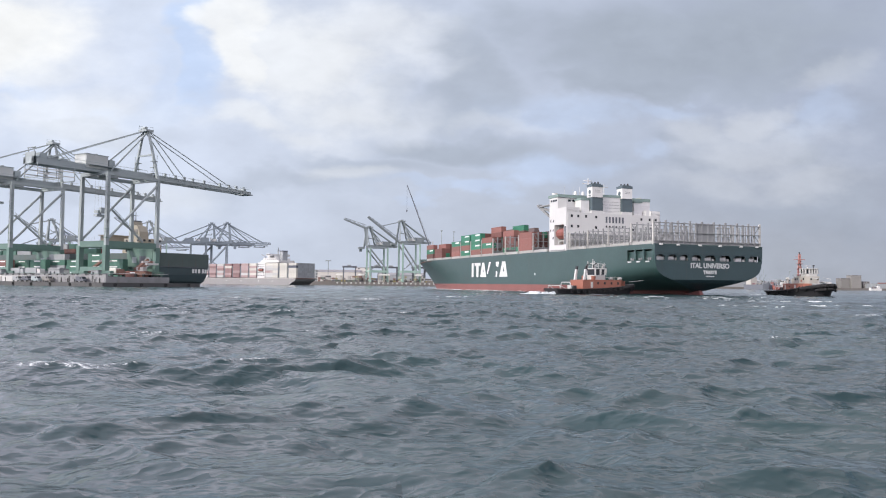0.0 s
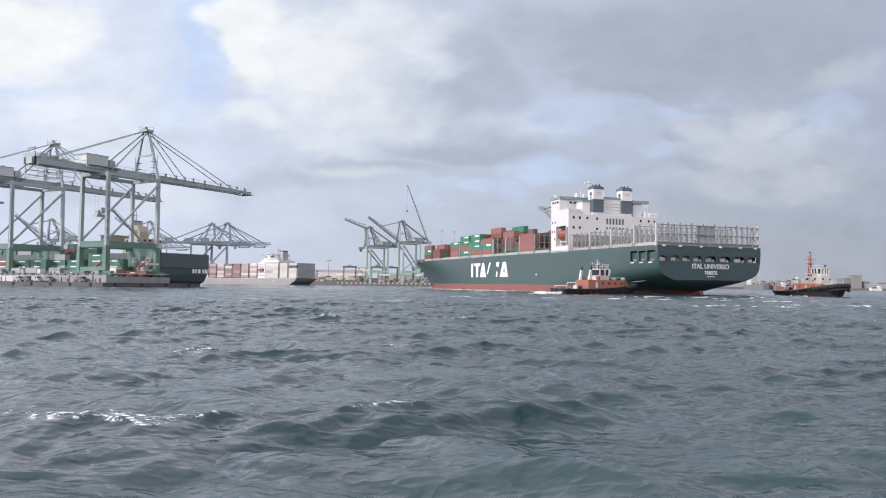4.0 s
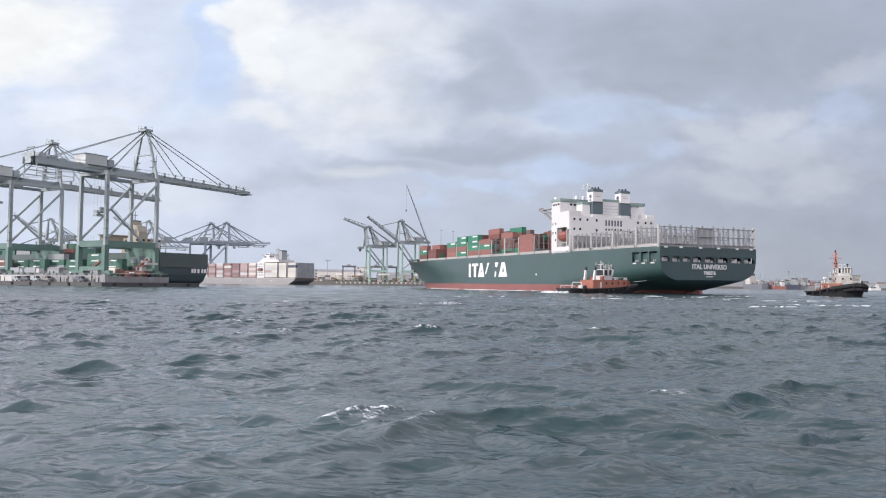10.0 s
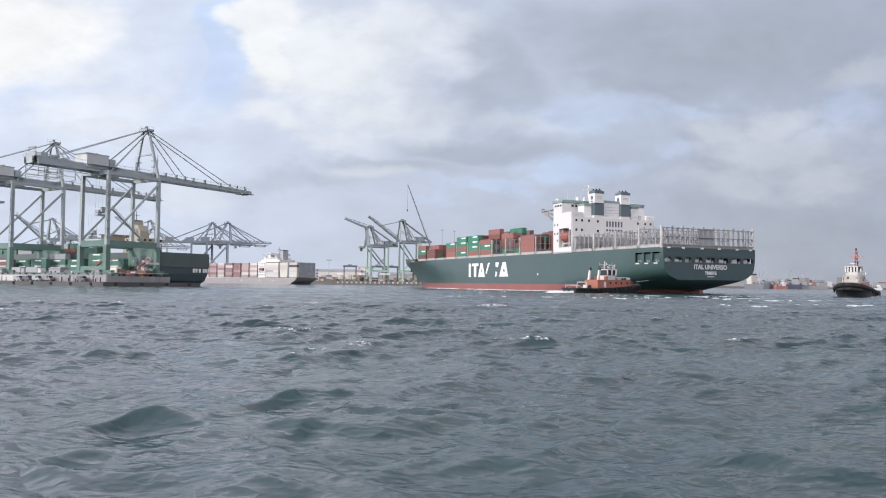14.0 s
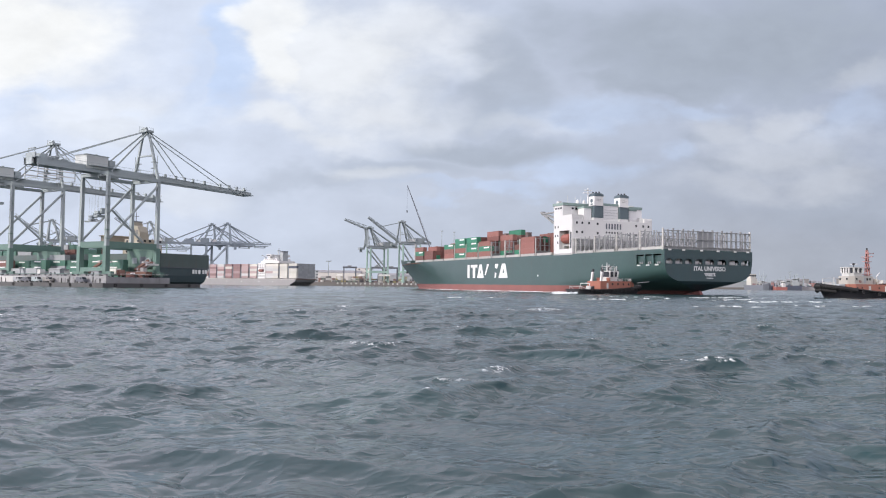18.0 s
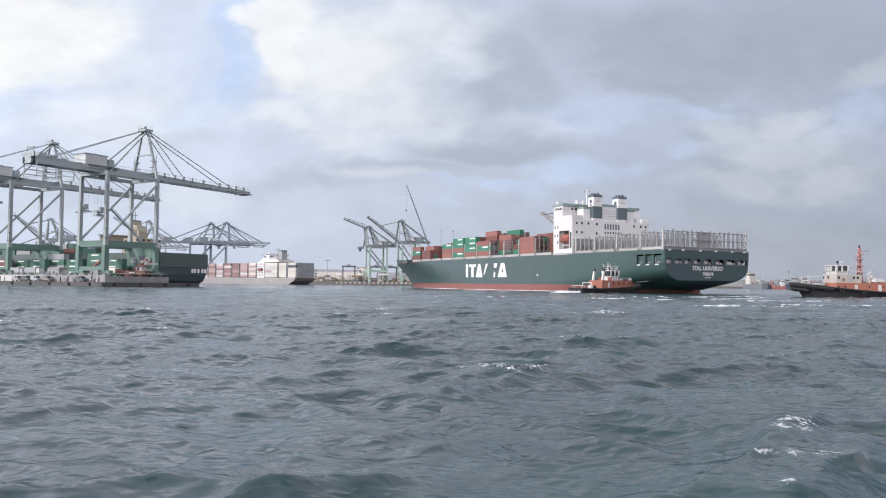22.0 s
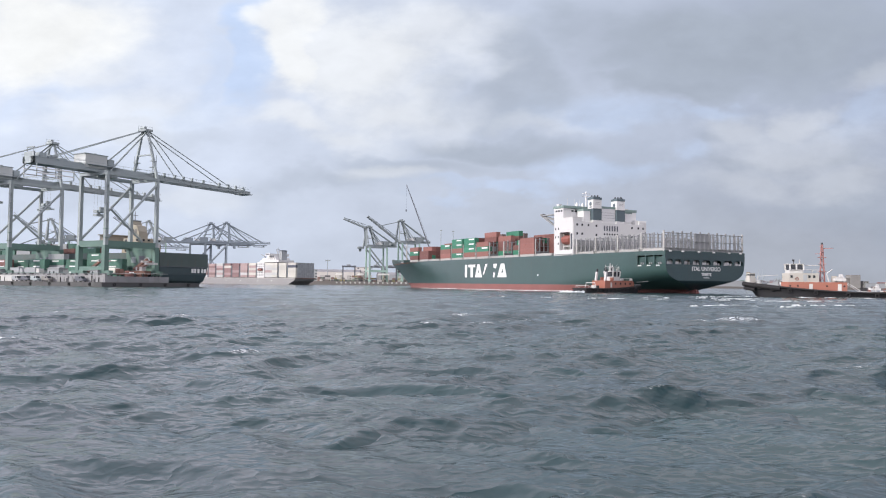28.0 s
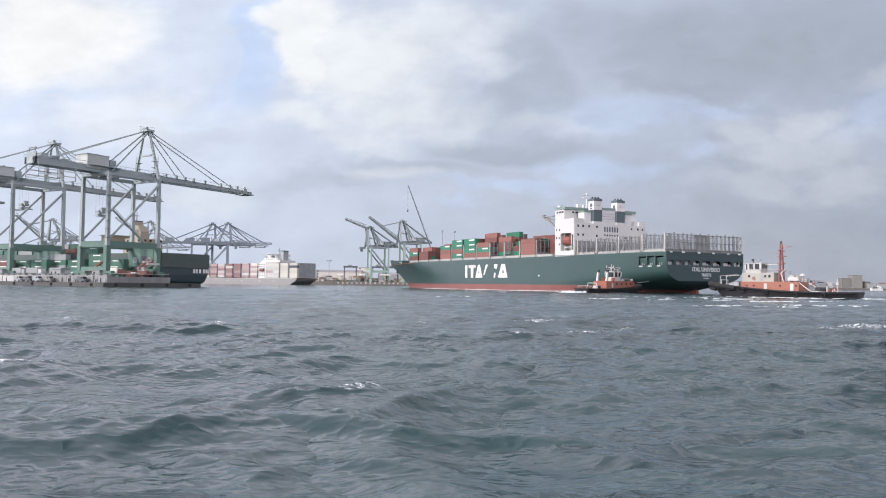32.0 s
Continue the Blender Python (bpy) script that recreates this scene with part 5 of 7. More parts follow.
def sea_tug():
    """The tug that comes round: long orange casing, white wheelhouse far forward, red lattice mast, low after deck."""
    tug = thing("sea_tug", "black-hulled tug with orange casing, white wheelhouse and red mast", "tugboat")
    L, B = 40.0, 10.0
    top = tug_hull(tug, L, B, 1.8, 4.4, rake=3.2)
    tug_tyres(tug, top, 9.0, RUBBER)
    house = part("casing", G().slab([(-6.0, -3.2), (8.9, -3.2), (10.7, -2.1), (10.7, 2.1), (8.9, 3.2), (-6.0, 3.2)], 1.2, 4.4), TUG_ORANGE, tug, "long orange painted deck casing")
    for side in (1, -1):
        for x in (2.6, -4.6):
            part("door", G().box(x, x + 0.9, side * 3.22 - 0.06, side * 3.22 + 0.06, 1.7, 3.9), TUG_WHITE, house)
        for x in (6.4, 8.4, -1.0, -5.3):
            part("porthole", G().rod((x, side * 3.16, 3.3), (x, side * 3.28, 3.3), 0.25, 10), GLASS, house)
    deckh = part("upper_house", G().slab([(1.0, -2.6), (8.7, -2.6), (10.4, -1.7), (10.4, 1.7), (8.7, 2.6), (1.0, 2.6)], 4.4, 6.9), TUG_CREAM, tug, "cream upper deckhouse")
    for side in (1, -1):
        part("door", G().box(4.0, 5.0, side * 2.62 - 0.05, side * 2.62 + 0.05, 4.7, 6.5), BOX_GREY, deckh)
        window_row(deckh, (2.2, 3.4, 8.0), side * 2.62, 5.6, 6.3, 0.6)
        part("life_buoy", G().ring((6.6, side * 2.72, 5.3), (0, 1, 0), 0.38, 0.1, 10), ORANGE, tug)
        part("bridge_rail", G().rod((1.2, side * 2.5, 7.9), (8.6, side * 2.5, 7.9), 0.06, 5).rod((1.2, side * 2.5, 6.9), (1.2, side * 2.5, 7.9), 0.06, 5).rod((2.6, side * 2.5, 6.9), (2.6, side * 2.5, 7.9), 0.06, 5), TUG_WHITE, tug)
    window_front(deckh, 10.42, (-1.2, 1.2), 5.6, 6.3, 0.5)
    wh = part("wheelhouse", G().slab([(4.9, -2.1), (8.4, -2.1), (9.6, -1.3), (9.6, 1.3), (8.4, 2.1), (4.9, 2.1)], 6.9, 7.8).slab([(4.6, -2.35), (8.6, -2.35), (10.0, -1.5), (10.0, 1.5), (8.6, 2.35), (4.6, 2.35)], 9.4, 9.62), TUG_WHITE, tug, "white wheelhouse with square windows")
    for x, y in ((4.9, -2.1), (6.7, -2.1), (8.4, -2.1), (9.6, -1.3), (9.6, -0.45), (9.6, 0.45), (9.6, 1.3), (8.4, 2.1), (6.7, 2.1), (4.9, 2.1)):
        part("window_post", G().box(x - 0.22, x + 0.22, y - 0.22, y + 0.22, 7.8, 9.4), TUG_WHITE, wh)
    part("window_glass", G().slab([(4.95, -2.05), (8.35, -2.05), (9.55, -1.25), (9.55, 1.25), (8.35, 2.05), (4.95, 2.05)], 7.8, 9.4), GLASS, wh, "dark wheelhouse glass all round")
    part("searchlight", G().rod((7.4, 1.2, 9.6), (7.4, 1.2, 10.5), 0.12, 6).rod((7.2, 1.2, 10.6), (7.8, 1.2, 10.6), 0.28, 8), TUG_BLACK, tug)
    part("radar", G().rod((5.8, 0, 9.6), (5.8, 0, 10.5), 0.12, 6).box(5.65, 5.95, -1.2, 1.2, 10.5, 10.7), TUG_WHITE, tug)
    part("stay_boom", G().rod((0.4, 0, 9.2), (4.4, 0, 9.2), 0.1, 6), TUG_WHITE, tug)
    # lattice mast close behind the house
    mast = G()
    for dx in (-0.6, 0.6):
        for dy in (-0.6, 0.6):
            mast.bar((dx, dy, 4.4), (dx * 0.3, dy * 0.35, 15.1), 0.22)
    for k in range(6):
        z0, z1 = 4.6 + k * 1.7, 6.3 + k * 1.7
        r0, r1 = 0.58 - 0.06 * k, 0.58 - 0.06 * (k + 1)
        for a, b in (((-1, -1), (1, -1)), ((1, -1), (1, 1)), ((1, 1), (-1, 1)), ((-1, 1), (-1, -1))):
            mast.bar((a[0] * r0, a[1] * r0, z0), (b[0] * r1, b[1] * r1, z1), 0.13)
    lat = part("lattice_mast", mast, TUG_MAST, tug, "red lattice mast")
    for z, w in ((7.4, 1.1), (9.5, 1.0), (11.4, 1.1)):
        part("platform", G().box(-w, w, -w * 0.8, w * 0.8, z, z + 0.15), TUG_MAST, lat)
    part("yard", G().box(-0.15, 0.15, -2.0, 2.0, 12.9, 13.1).bar((0, 0, 14.0), (-3.0, 0, 14.1), 0.18).bar((0, 0, 12.5), (1.7, 0, 12.5), 0.16), TUG_MAST, lat)
    part("mast_ladder", G().bar((-0.75, -0.2, 4.4), (-0.35, -0.1, 13.5), 0.07).bar((-0.75, 0.2, 4.4), (-0.35, 0.1, 13.5), 0.07), TUG_MAST, lat)
    part("mast_lamp", G().rod((0, 0, 15.0), (0, 0, 15.7), 0.24, 8), TUG_BLACK, lat)
    # funnel, davit and gear behind the mast
    part("funnel", G().side_slab([(-3.9, 4.4), (-2.2, 4.4), (-2.4, 6.2), (-3.6, 6.2)], -1.0, 1.0), TUG_CREAM, tug)
    part("vent_dome", G().rod((-4.9, -2.0, 4.4), (-4.9, -2.0, 6.0), 0.35, 8).rod((-4.9, -2.0, 6.0), (-4.9, -2.0, 6.7), 0.8, 10, 0.5), TUG_WHITE, tug)
    part("stern_post", G().rod((-15.6, 2.4, 1.0), (-15.6, 2.4, 5.4), 0.14, 6).box(-15.9, -15.3, 2.1, 2.7, 3.6, 4.4), TUG_WHITE, tug)
    part("life_buoy", G().ring((-15.2, 3.3, 2.3), (0, 1, 0), 0.42, 0.12, 10), ORANGE, tug)
    part("davit", G().rod((-1.6, 2.4, 4.4), (-0.9, 2.4, 6.8), 0.16, 6).rod((-0.9, 2.4, 6.8), (-2.4, 2.4, 8.0), 0.14, 6), TUG_WHITE, tug)
    boat = part("work_boat", G().slab([(-5.8, 1.2), (-3.0, 1.0), (-2.4, 2.0), (-3.0, 3.0), (-5.8, 2.8)], 4.7, 5.5), TUG_WHITE, tug, "small white work boat")
    part("boat_cover", G().slab([(-5.4, 1.4), (-3.3, 1.3), (-3.3, 2.7), (-5.4, 2.6)], 5.5, 5.8), TUG_WHITE, boat)
    part("boat_cradle", G().box(-5.2, -4.8, 1.4, 2.6, 4.4, 4.75).box(-3.6, -3.2, 1.4, 2.6, 4.4, 4.75), TUG_DECK, tug)
    for x, y, h in ((-4.2, -0.6, 1.7), (-5.0, 0.2, 1.2), (-5.4, -2.7, 0.9)):
        part("vent_cowl", G().rod((x, y, 4.4), (x, y, 4.4 + h), 0.32, 8, 0.46), TUG_WHITE, tug)
    part("tow_winch", G().rod((-10.4, -1.5, 2.2), (-10.4, 1.5, 2.2), 0.8, 10).box(-11.1, -9.7, -1.9, -1.55, 1.0, 3.0).box(-11.1, -9.7, 1.55, 1.9, 1.0, 3.0), TUG_BLACK, tug)
    part("tow_hook_frame", G().rod((-13.0, -2.6, 1.0), (-13.0, -2.6, 3.2), 0.15, 6).rod((-13.0, 2.6, 1.0), (-13.0, 2.6, 3.2), 0.15, 6).rod((-13.0, -2.6, 3.2), (-13.0, 2.6, 3.2), 0.15, 6), TUG_WHITE, tug)
    part("deck_locker", G().box(-15.6, -14.2, 0.6, 2.4, 1.0, 2.2), TUG_WHITE, tug)
    part("deck_locker", G().box(-12.2, -11.4, -3.0, -1.4, 1.0, 2.4), ORANGE, tug)
    part("bow_house", G().side_slab([(11.6, 2.4), (15.0, 2.6), (14.4, 4.0), (11.6, 4.4)], -1.6, 1.6), BOX_GREY, tug, "grey bow winch housing")
    part("bow_frame", G().rod((16.6, -2.0, 3.0), (16.6, -2.0, 4.9), 0.1, 6).rod((16.6, 2.0, 3.0), (16.6, 2.0, 4.9), 0.1, 6).rod((16.6, -2.0, 4.9), (16.6, 2.0, 4.9), 0.1, 6).rod((11.4, -2.2, 6.4), (17.0, -1.9, 6.0), 0.06, 6).rod((11.4, 2.2, 6.4), (17.0, 1.9, 6.0), 0.06, 6).rod((17.0, -1.9, 2.8), (17.0, -1.9, 6.0), 0.08, 6).rod((17.0, 1.9, 2.8), (17.0, 1.9, 6.0), 0.08, 6), TUG_WHITE, tug)
    part("bow_bitts", G().rod((17.6, -0.8, 2.8), (17.6, -0.8, 4.2), 0.25, 8).rod((17.6, 0.8, 2.8), (17.6, 0.8, 4.2), 0.25, 8).rod((17.6, -1.2, 3.9), (17.6, 1.2, 3.9), 0.16, 8), TUG_BLACK, tug)
    for side in (1, -1):
        part("after_rail", G().rod((-19, side * 3, 1.6), (-9.4, side * 4.0, 1.9), 0.08, 6).rod((-9.4, side * 4.0, 1.9), (-6.1, side * 3.3, 4.2), 0.1, 6), TUG_WHITE, tug)
    bulwark_foam(tug, L, B, "wash", 9, 16)
    return tug


TUG_A = harbour_tug()
TUG_A.scale = (0.9, 0.9, 0.9)
TUG_B = sea_tug()

# ---- ship-to-shore cranes ----
BOOM_DEG = 59.42
BOOM_X, BOOM_Y = math.cos(radians(BOOM_DEG)), math.sin(radians(BOOM_DEG))


def quay_crane(name, label, m, upper, lower, girder, raise_deg=0.0, knee=0.0, detail=True, group="quay cranes", gauge=25.0, out=62.4, back=29.0, zb=43.6, apex=66.0, fat=1.0, legs=None):
    """A gantry crane; origin on the ground at the water rail, boom towards +x. The legs stand at x = 0 and x = -gauge."""
    cr = thing(name, label, "crane", m, group)
    hw = 8.7
    slim = 1 + (fat - 1) * 0.45
    for y in (-hw, hw):
        for x in (0, -gauge):
            leg = part("leg", G().bar((x, y, 13.0), (x, y * 0.985, zb - 1), 1.5 * slim, 1.5 * slim, 1.3 * slim, 1.3 * slim), legs or upper, cr)
            part("lower_leg", G().bar((x, y, 2.2), (x, y, 13.0), 2.1, 2.1), lower, leg, "darker painted lower leg")
            part("bogie", G().box(x - 0.9, x + 0.9, y - 4.2, y + 4.2, 1.3, 2.4).box(x - 0.6, x + 0.6, y - 4.0, y - 0.6, 0.5, 1.3).box(x - 0.6, x + 0.6, y + 0.6, y + 4.0, 0.5, 1.3), lower, leg)
            if detail:
                for k in range(4):
                    yy = y - 3.4 + k * 2.27
                    part("wheel", G().rod((x - 0.3, yy, 0.45), (x + 0.3, yy, 0.45), 0.45, 10), CABLE, leg)
        part("portal_beam", G().bar((0, y, 13.6), (-gauge, y, 13.6), 1.4, 2.6), lower, cr)
        part("diagonal_brace", G().rod((0, y, zb - 2.5), (-gauge, y, 15.0), 0.52 * fat, 8), upper, cr)
        part("top_beam", G().bar((0.6, y, zb - 0.6), (-gauge - 0.6, y, zb - 0.6), 1.1, 1.3), upper, cr)
    for x in (0, -gauge):
        part("cross_beam", G().bar((x, -hw, 13.6), (x, hw, 13.6), 1.4, 2.6), lower, cr)
        part("sill_beam", G().bar((x, -hw, 3.2), (x, hw, 3.2), 1.4, 1.7), lower, cr)
        part("upper_cross_beam", G().bar((x, -hw, zb - 0.4), (x, hw, zb - 0.4), 1.2, 1.6), upper, cr)
    if detail:
        room = part("drive_room", G().box(-1.1, 1.1, -hw + 1.2, hw - 1.2, 4.1, 12.2), lower, cr, "green electrical room between the lower legs")
        part("room_door", G().box(-1.16, -1.08, -3.4, 1.0, 4.6, 9.4), JIB, room, "dark open doorway")
        part("room_louvre", G().box(-1.16, -1.08, 3.0, 6.0, 6.4, 9.0), CRANE_DARK, room)
        part("cable_reel", G().ring((-2.0, -5.6, 6.6), (1, 0, 0), 1.9, 0.35, 14).rod((-2.2, -5.6, 6.6), (-1.6, -5.6, 6.6), 0.6, 10), CRANE, cr, "large cable reel")
    stair = part("stair_tower", G().rod((-gauge + 1.0, -hw - 1.2, 28), (-gauge + 17, -hw - 1.0, 15.0), 0.45, 6).rod((-gauge + 1.0, -hw - 1.2, 29.2), (-gauge + 17, -hw - 1.0, 16.2), 0.12, 5), upper, cr, "inclined access stair with handrail")
    if detail:
        for k in range(7):
            z = 16 + k * 3.6
            part("landing", G().box(-gauge - 1.9, -gauge + 0.2, -hw - 1.5, -hw - 0.7, z, z + 0.2).rod((-gauge - 1.9, -hw - 1.5, z), (-gauge - 1.9, -hw - 1.5, z + 3.6), 0.06, 5), lower if z < 20 else upper, stair)
    # fixed girder and boom
    gb = part("girder", G().box(-gauge - back, 2.5, -3.4, -2.0, zb, zb + 2.6).box(-gauge - back, 2.5, 2.0, 3.4, zb, zb + 2.6).box(-gauge - back, -gauge - back + 1, -3.4, 3.4, zb, zb + 2.6)
              .box(2.0, 2.5, -3.4, 3.4, zb + 1.5, zb + 2.6), girder, cr, "dark box girder pair")
    a = radians(raise_deg)
    tip = Vector((2.5 + out * math.cos(a) - 2.5 * math.cos(a), 0, zb + 1.4 + (out - 2.5) * math.sin(a)))
    root = Vector((2.5, 0, zb + 1.4))
    bends = [root, tip]
    if knee:
        mid = root + (tip - root) * 0.45
        b = radians(knee)
        bends = [root, mid, mid + Vector((math.cos(b), 0, math.sin(b))) * (out * 0.55)]
    g = G()
    bw, bh = (1.1, 2.4) if detail else (1.1, 1.9)
    for p, q in zip(bends, bends[1:]):
        for y in (-2.7, 2.7):
            last = q is bends[-1]
            g.bar((p.x, y, p.z), (q.x, y, q.z), bw, bh, bw if not last else bw * 0.8, bh if not last else bh * 0.6)
        n = max(2, int((q - p).length / 8))
        for i in range(n + 1):
            c = p + (q - p) * (i / n)
            g.bar((c.x, -2.7, c.z), (c.x, 2.7, c.z), 0.5, 0.7)
    part("boom", g, upper, cr, "pale box-girder boom")
    if not detail:
        for p, q in zip(bends, bends[1:]):
            d = (q - p).normalized()
            up = Vector((-d.z, 0, d.x)) * 3.6
            n = max(3, int((q - p).length / 5))
            g = G().bar(p + up, q + up * 0.5, 0.6)
            for i in range(n):
                a, b = p + (q - p) * (i / n), p + (q - p) * ((i + 1) / n)
                ua, ub = up * (1 - 0.5 * i / n), up * (1 - 0.5 * (i + 1) / n)
                g.bar(a, b + ub, 0.4).bar(b, b + ub, 0.4)
            part("boom_truss", g, upper, cr, "lattice along the boom")
    if detail:
        g = G()
        for y in (-3.9, 3.9):
            for z in (0.0, 1.1):
                g.rod((-gauge - back, y, zb + 2.7 + z), (2.5, y, zb + 2.7 + z), 0.07, 5)
                g.rod((3, y, root.z + 1.2 + z), (tip.x - 2, y, tip.z + 0.6 + z), 0.06, 5)
            for i in range(30):
                x = -gauge - back + i * 4.0
                z = zb + 2.7 if x < 2.5 else root.z + 1.2
                g.rod((x, y, z), (x, y, z + 1.1), 0.05, 4)
        part("walkway_rail", g, upper, cr)
        for x in (8, 14, 19, 24, 31, 41, 47, 52, 57):
            part("boom_lamp", G().box(x - 0.5, x + 0.5, -3.6, -2.8, zb + 2.4 - 0.014 * x, zb + 4.0 - 0.014 * x), upper, cr)
        part("tip_platform", G().box(tip.x - 5, tip.x + 1.2, -3.6, 3.6, tip.z - 0.9, tip.z - 0.6).box(tip.x - 4.5, tip.x - 2.5, -2, 2, tip.z + 0.6, tip.z + 2.0), upper, cr)
        part("maintenance_stair", G().box(-1.4, 1.4, -6.5, -4.2, zb + 2.6, zb + 2.8).box(-1.2, 1.2, -6.4, -4.4, zb + 5.2, zb + 5.4).box(-1.2, 1.2, -6.4, -4.4, zb + 8.0, zb + 8.2).rod((-1, -6.2, zb), (-1, -6.2, zb + 11), 0.12, 6).rod((1, -6.2, zb), (1, -6.2, zb + 11), 0.12, 6), upper, cr)
        part("maintenance_stair", G().box(-1.4, 1.4, 4.2, 6.5, zb + 2.6, zb + 2.8).box(-1.2, 1.2, 4.4, 6.4, zb + 5.2, zb + 5.4).box(-1.2, 1.2, 4.4, 6.4, zb + 8.0, zb + 8.2).rod((-1, 6.2, zb), (-1, 6.2, zb + 11), 0.12, 6).rod((1, 6.2, zb), (1, 6.2, zb + 11), 0.12, 6), upper, cr)
    # A-frame, back legs and stays
    top = Vector((-0.5, 0, apex))
    g = G()
    for s in (-1, 1):
        g.bar((0 if detail else 4.0, s * hw * 0.95, zb), (top.x + (0 if detail else 2.6), s * 1.6, apex), 1.1 * fat, 1.1 * fat, 0.8 * fat, 0.8 * fat)
        g.bar((-gauge * 0.86, s * 5.2, zb + 1), (top.x - 0.5, s * 1.3, apex - 1.2), 0.6 * fat, 0.6 * fat)
        if not detail:
            g.bar((-gauge * 0.62, s * 5.2, zb + 1), (top.x - 0.5, s * 1.3, apex - 3.2), 0.45, 0.45)
    g.bar((0, -hw * 0.5, zb + (apex - zb) * 0.5), (0, hw * 0.5, zb + (apex - zb) * 0.5), 0.7, 0.7)
    part("apex_frame", g, upper, cr, "A-frame tower over the waterside legs")
    part("apex_head", G().box(-2.4, 1.6, -2.6, 2.6, apex - 0.6, apex + 0.3).rod((-1.5, -1.5, apex + 0.8), (-1.5, 1.5, apex + 0.8), 0.8, 10).rod((-2.2, 2.4, apex), (-2.2, 2.4, apex + 2.2), 0.08, 5).rod((1.4, -2.4, apex), (1.4, -2.4, apex + 1.6), 0.08, 5).rod((1.4, -2.4, apex + 1.5), (-2.2, 2.4, apex + 1.9), 0.06, 5), upper, cr, "apex platform with sheaves")
    for frac in ((0.79, 0.3) if detail else (0.825, 0.5) if raise_deg < 5 else (0.6,)):
        for y in (-2.7, 2.7):
            p = root + (tip - root) * frac
            if knee:
                p = bends[1]
            part("forestay", G().bar((top.x + 1, y * 0.5, apex - 0.5), (p.x, y, p.z + 1), 0.32 * fat ** 2, 0.32 * fat ** 2), upper, cr)
    if not detail:
        part("apex_platform", G().box(-4.6, 3.6, -3.8, 3.8, apex - 0.8, apex - 0.3).box(-4.6, -4.3, -3.8, 3.8, apex - 0.3, apex + 0.9).box(3.3, 3.6, -3.8, 3.8, apex - 0.3, apex + 0.9).box(-2.4, 1.4, -2.2, 2.2, apex - 0.3, apex + 1.9), upper, cr)
        part("back_frame", G().bar((-gauge * 0.42, -6, zb + 2), (top.x - 2, -2.4, apex - 0.6), 1.3).bar((-gauge * 0.42, 6, zb + 2), (top.x - 2, 2.4, apex - 0.6), 1.3)
             .bar((-gauge * 0.25, -5, zb + (apex - zb) * 0.45), (-gauge * 0.25, 5, zb + (apex - zb) * 0.45), 0.9).bar((0, -5, zb + (apex - zb) * 0.45), (-gauge * 0.25, -5, zb + (apex - zb) * 0.45), 0.8), upper, cr)
        part("trolley", G().box(6, 13, -4, 4, zb - 2.6, zb - 0.2).box(8, 11, -4.4, -2, zb - 6, zb - 2.6), girder, cr)
        part("operator_house", G().box(-gauge + 5, -gauge + 12, -4.4, 4.4, zb + 2.8, zb + 6.0), WHITE, cr, "pale electrical house")
        for x in (-gauge * 0.35, -gauge * 0.7, -gauge - 6):
            part("truss_post", G().bar((x, -3, zb + 2.5), (x - 2.5, -2, zb + 9 + x * 0.08), 0.7).bar((x, 3, zb + 2.5), (x - 2.5, 2, zb + 9 + x * 0.08), 0.7), upper, cr)
        if raise_deg < 5:
            for frac in (0.3, 0.68):
                p = root + (tip - root) * frac
                part("forestay", G().bar((top.x + 1, 0, apex - 0.9), (p.x, 2.7, p.z + 1), 0.6, 0.6), upper, cr)
            part("boom_walkway", G().box(3, 50, -4.3, 4.3, zb - 1.3, zb - 0.6).box(33, 47, -4.2, 4.2, zb - 3.2, zb - 2.6).box(33.5, 34.3, -4, 4, zb - 2.6, zb - 1.3).box(45.6, 46.4, -4, 4, zb - 2.6, zb - 1.3), upper, cr)
    for y in (-2.9, 2.9):
        part("backstay", G().rod((top.x - 1, y * 0.5, apex - 0.4), (-gauge - back + (7 if detail else 1.5), y, zb + 2.8), 0.2 * fat ** 2, 6), upper, cr)
    house = part("machinery_house", G().box(-gauge - 7, -gauge + 3, -3.9, 3.9, zb + 1.4, zb + 6.9), MACHINERY if detail else girder, cr, "pale grey machinery house")
    part("house_roof", G().box(-gauge - 7.3, -gauge + 3.3, -4.1, 4.1, zb + 6.9, zb + 7.2), girder, house)
    if detail:
        part("vent", G().rod((-gauge, 0, zb + 7.2), (-gauge, 0, zb + 8.1), 0.6, 8), girder, house)
        part("house_platform", G().box(-gauge - 6, -gauge + 8, -5.6, 5.6, zb + 2.45, zb + 2.68), girder, house)
        for k in range(3):
            part("winch_drum", G().box(-gauge - 26 + k * 4.4, -gauge - 23 + k * 4.4, -2.6, 2.6, zb + 2.7, zb + 4.6 - 0.5 * k), girder, cr)
        part("sheave_tower", G().box(-gauge - back + 0.5, -gauge - back + 1.0, -3.2, 3.2, zb + 2.6, zb + 4.6).rod((-gauge - back + 1, -2, zb + 2.6), (-gauge - back + 1, -2, zb + 6.4), 0.15, 5).rod((-gauge - back + 1, 2, zb + 2.6), (-gauge - back + 1, 2, zb + 6.4), 0.15, 5).box(-gauge - back + 0.8, -gauge - back + 1.3, -2.4, 2.4, zb + 6.2, zb + 6.6), girder, cr)
        part("festoon", G().rod((-gauge - back + 2, 4.4, zb - 0.4), (2, 4.4, zb - 0.4), 0.1, 5), CABLE, cr)
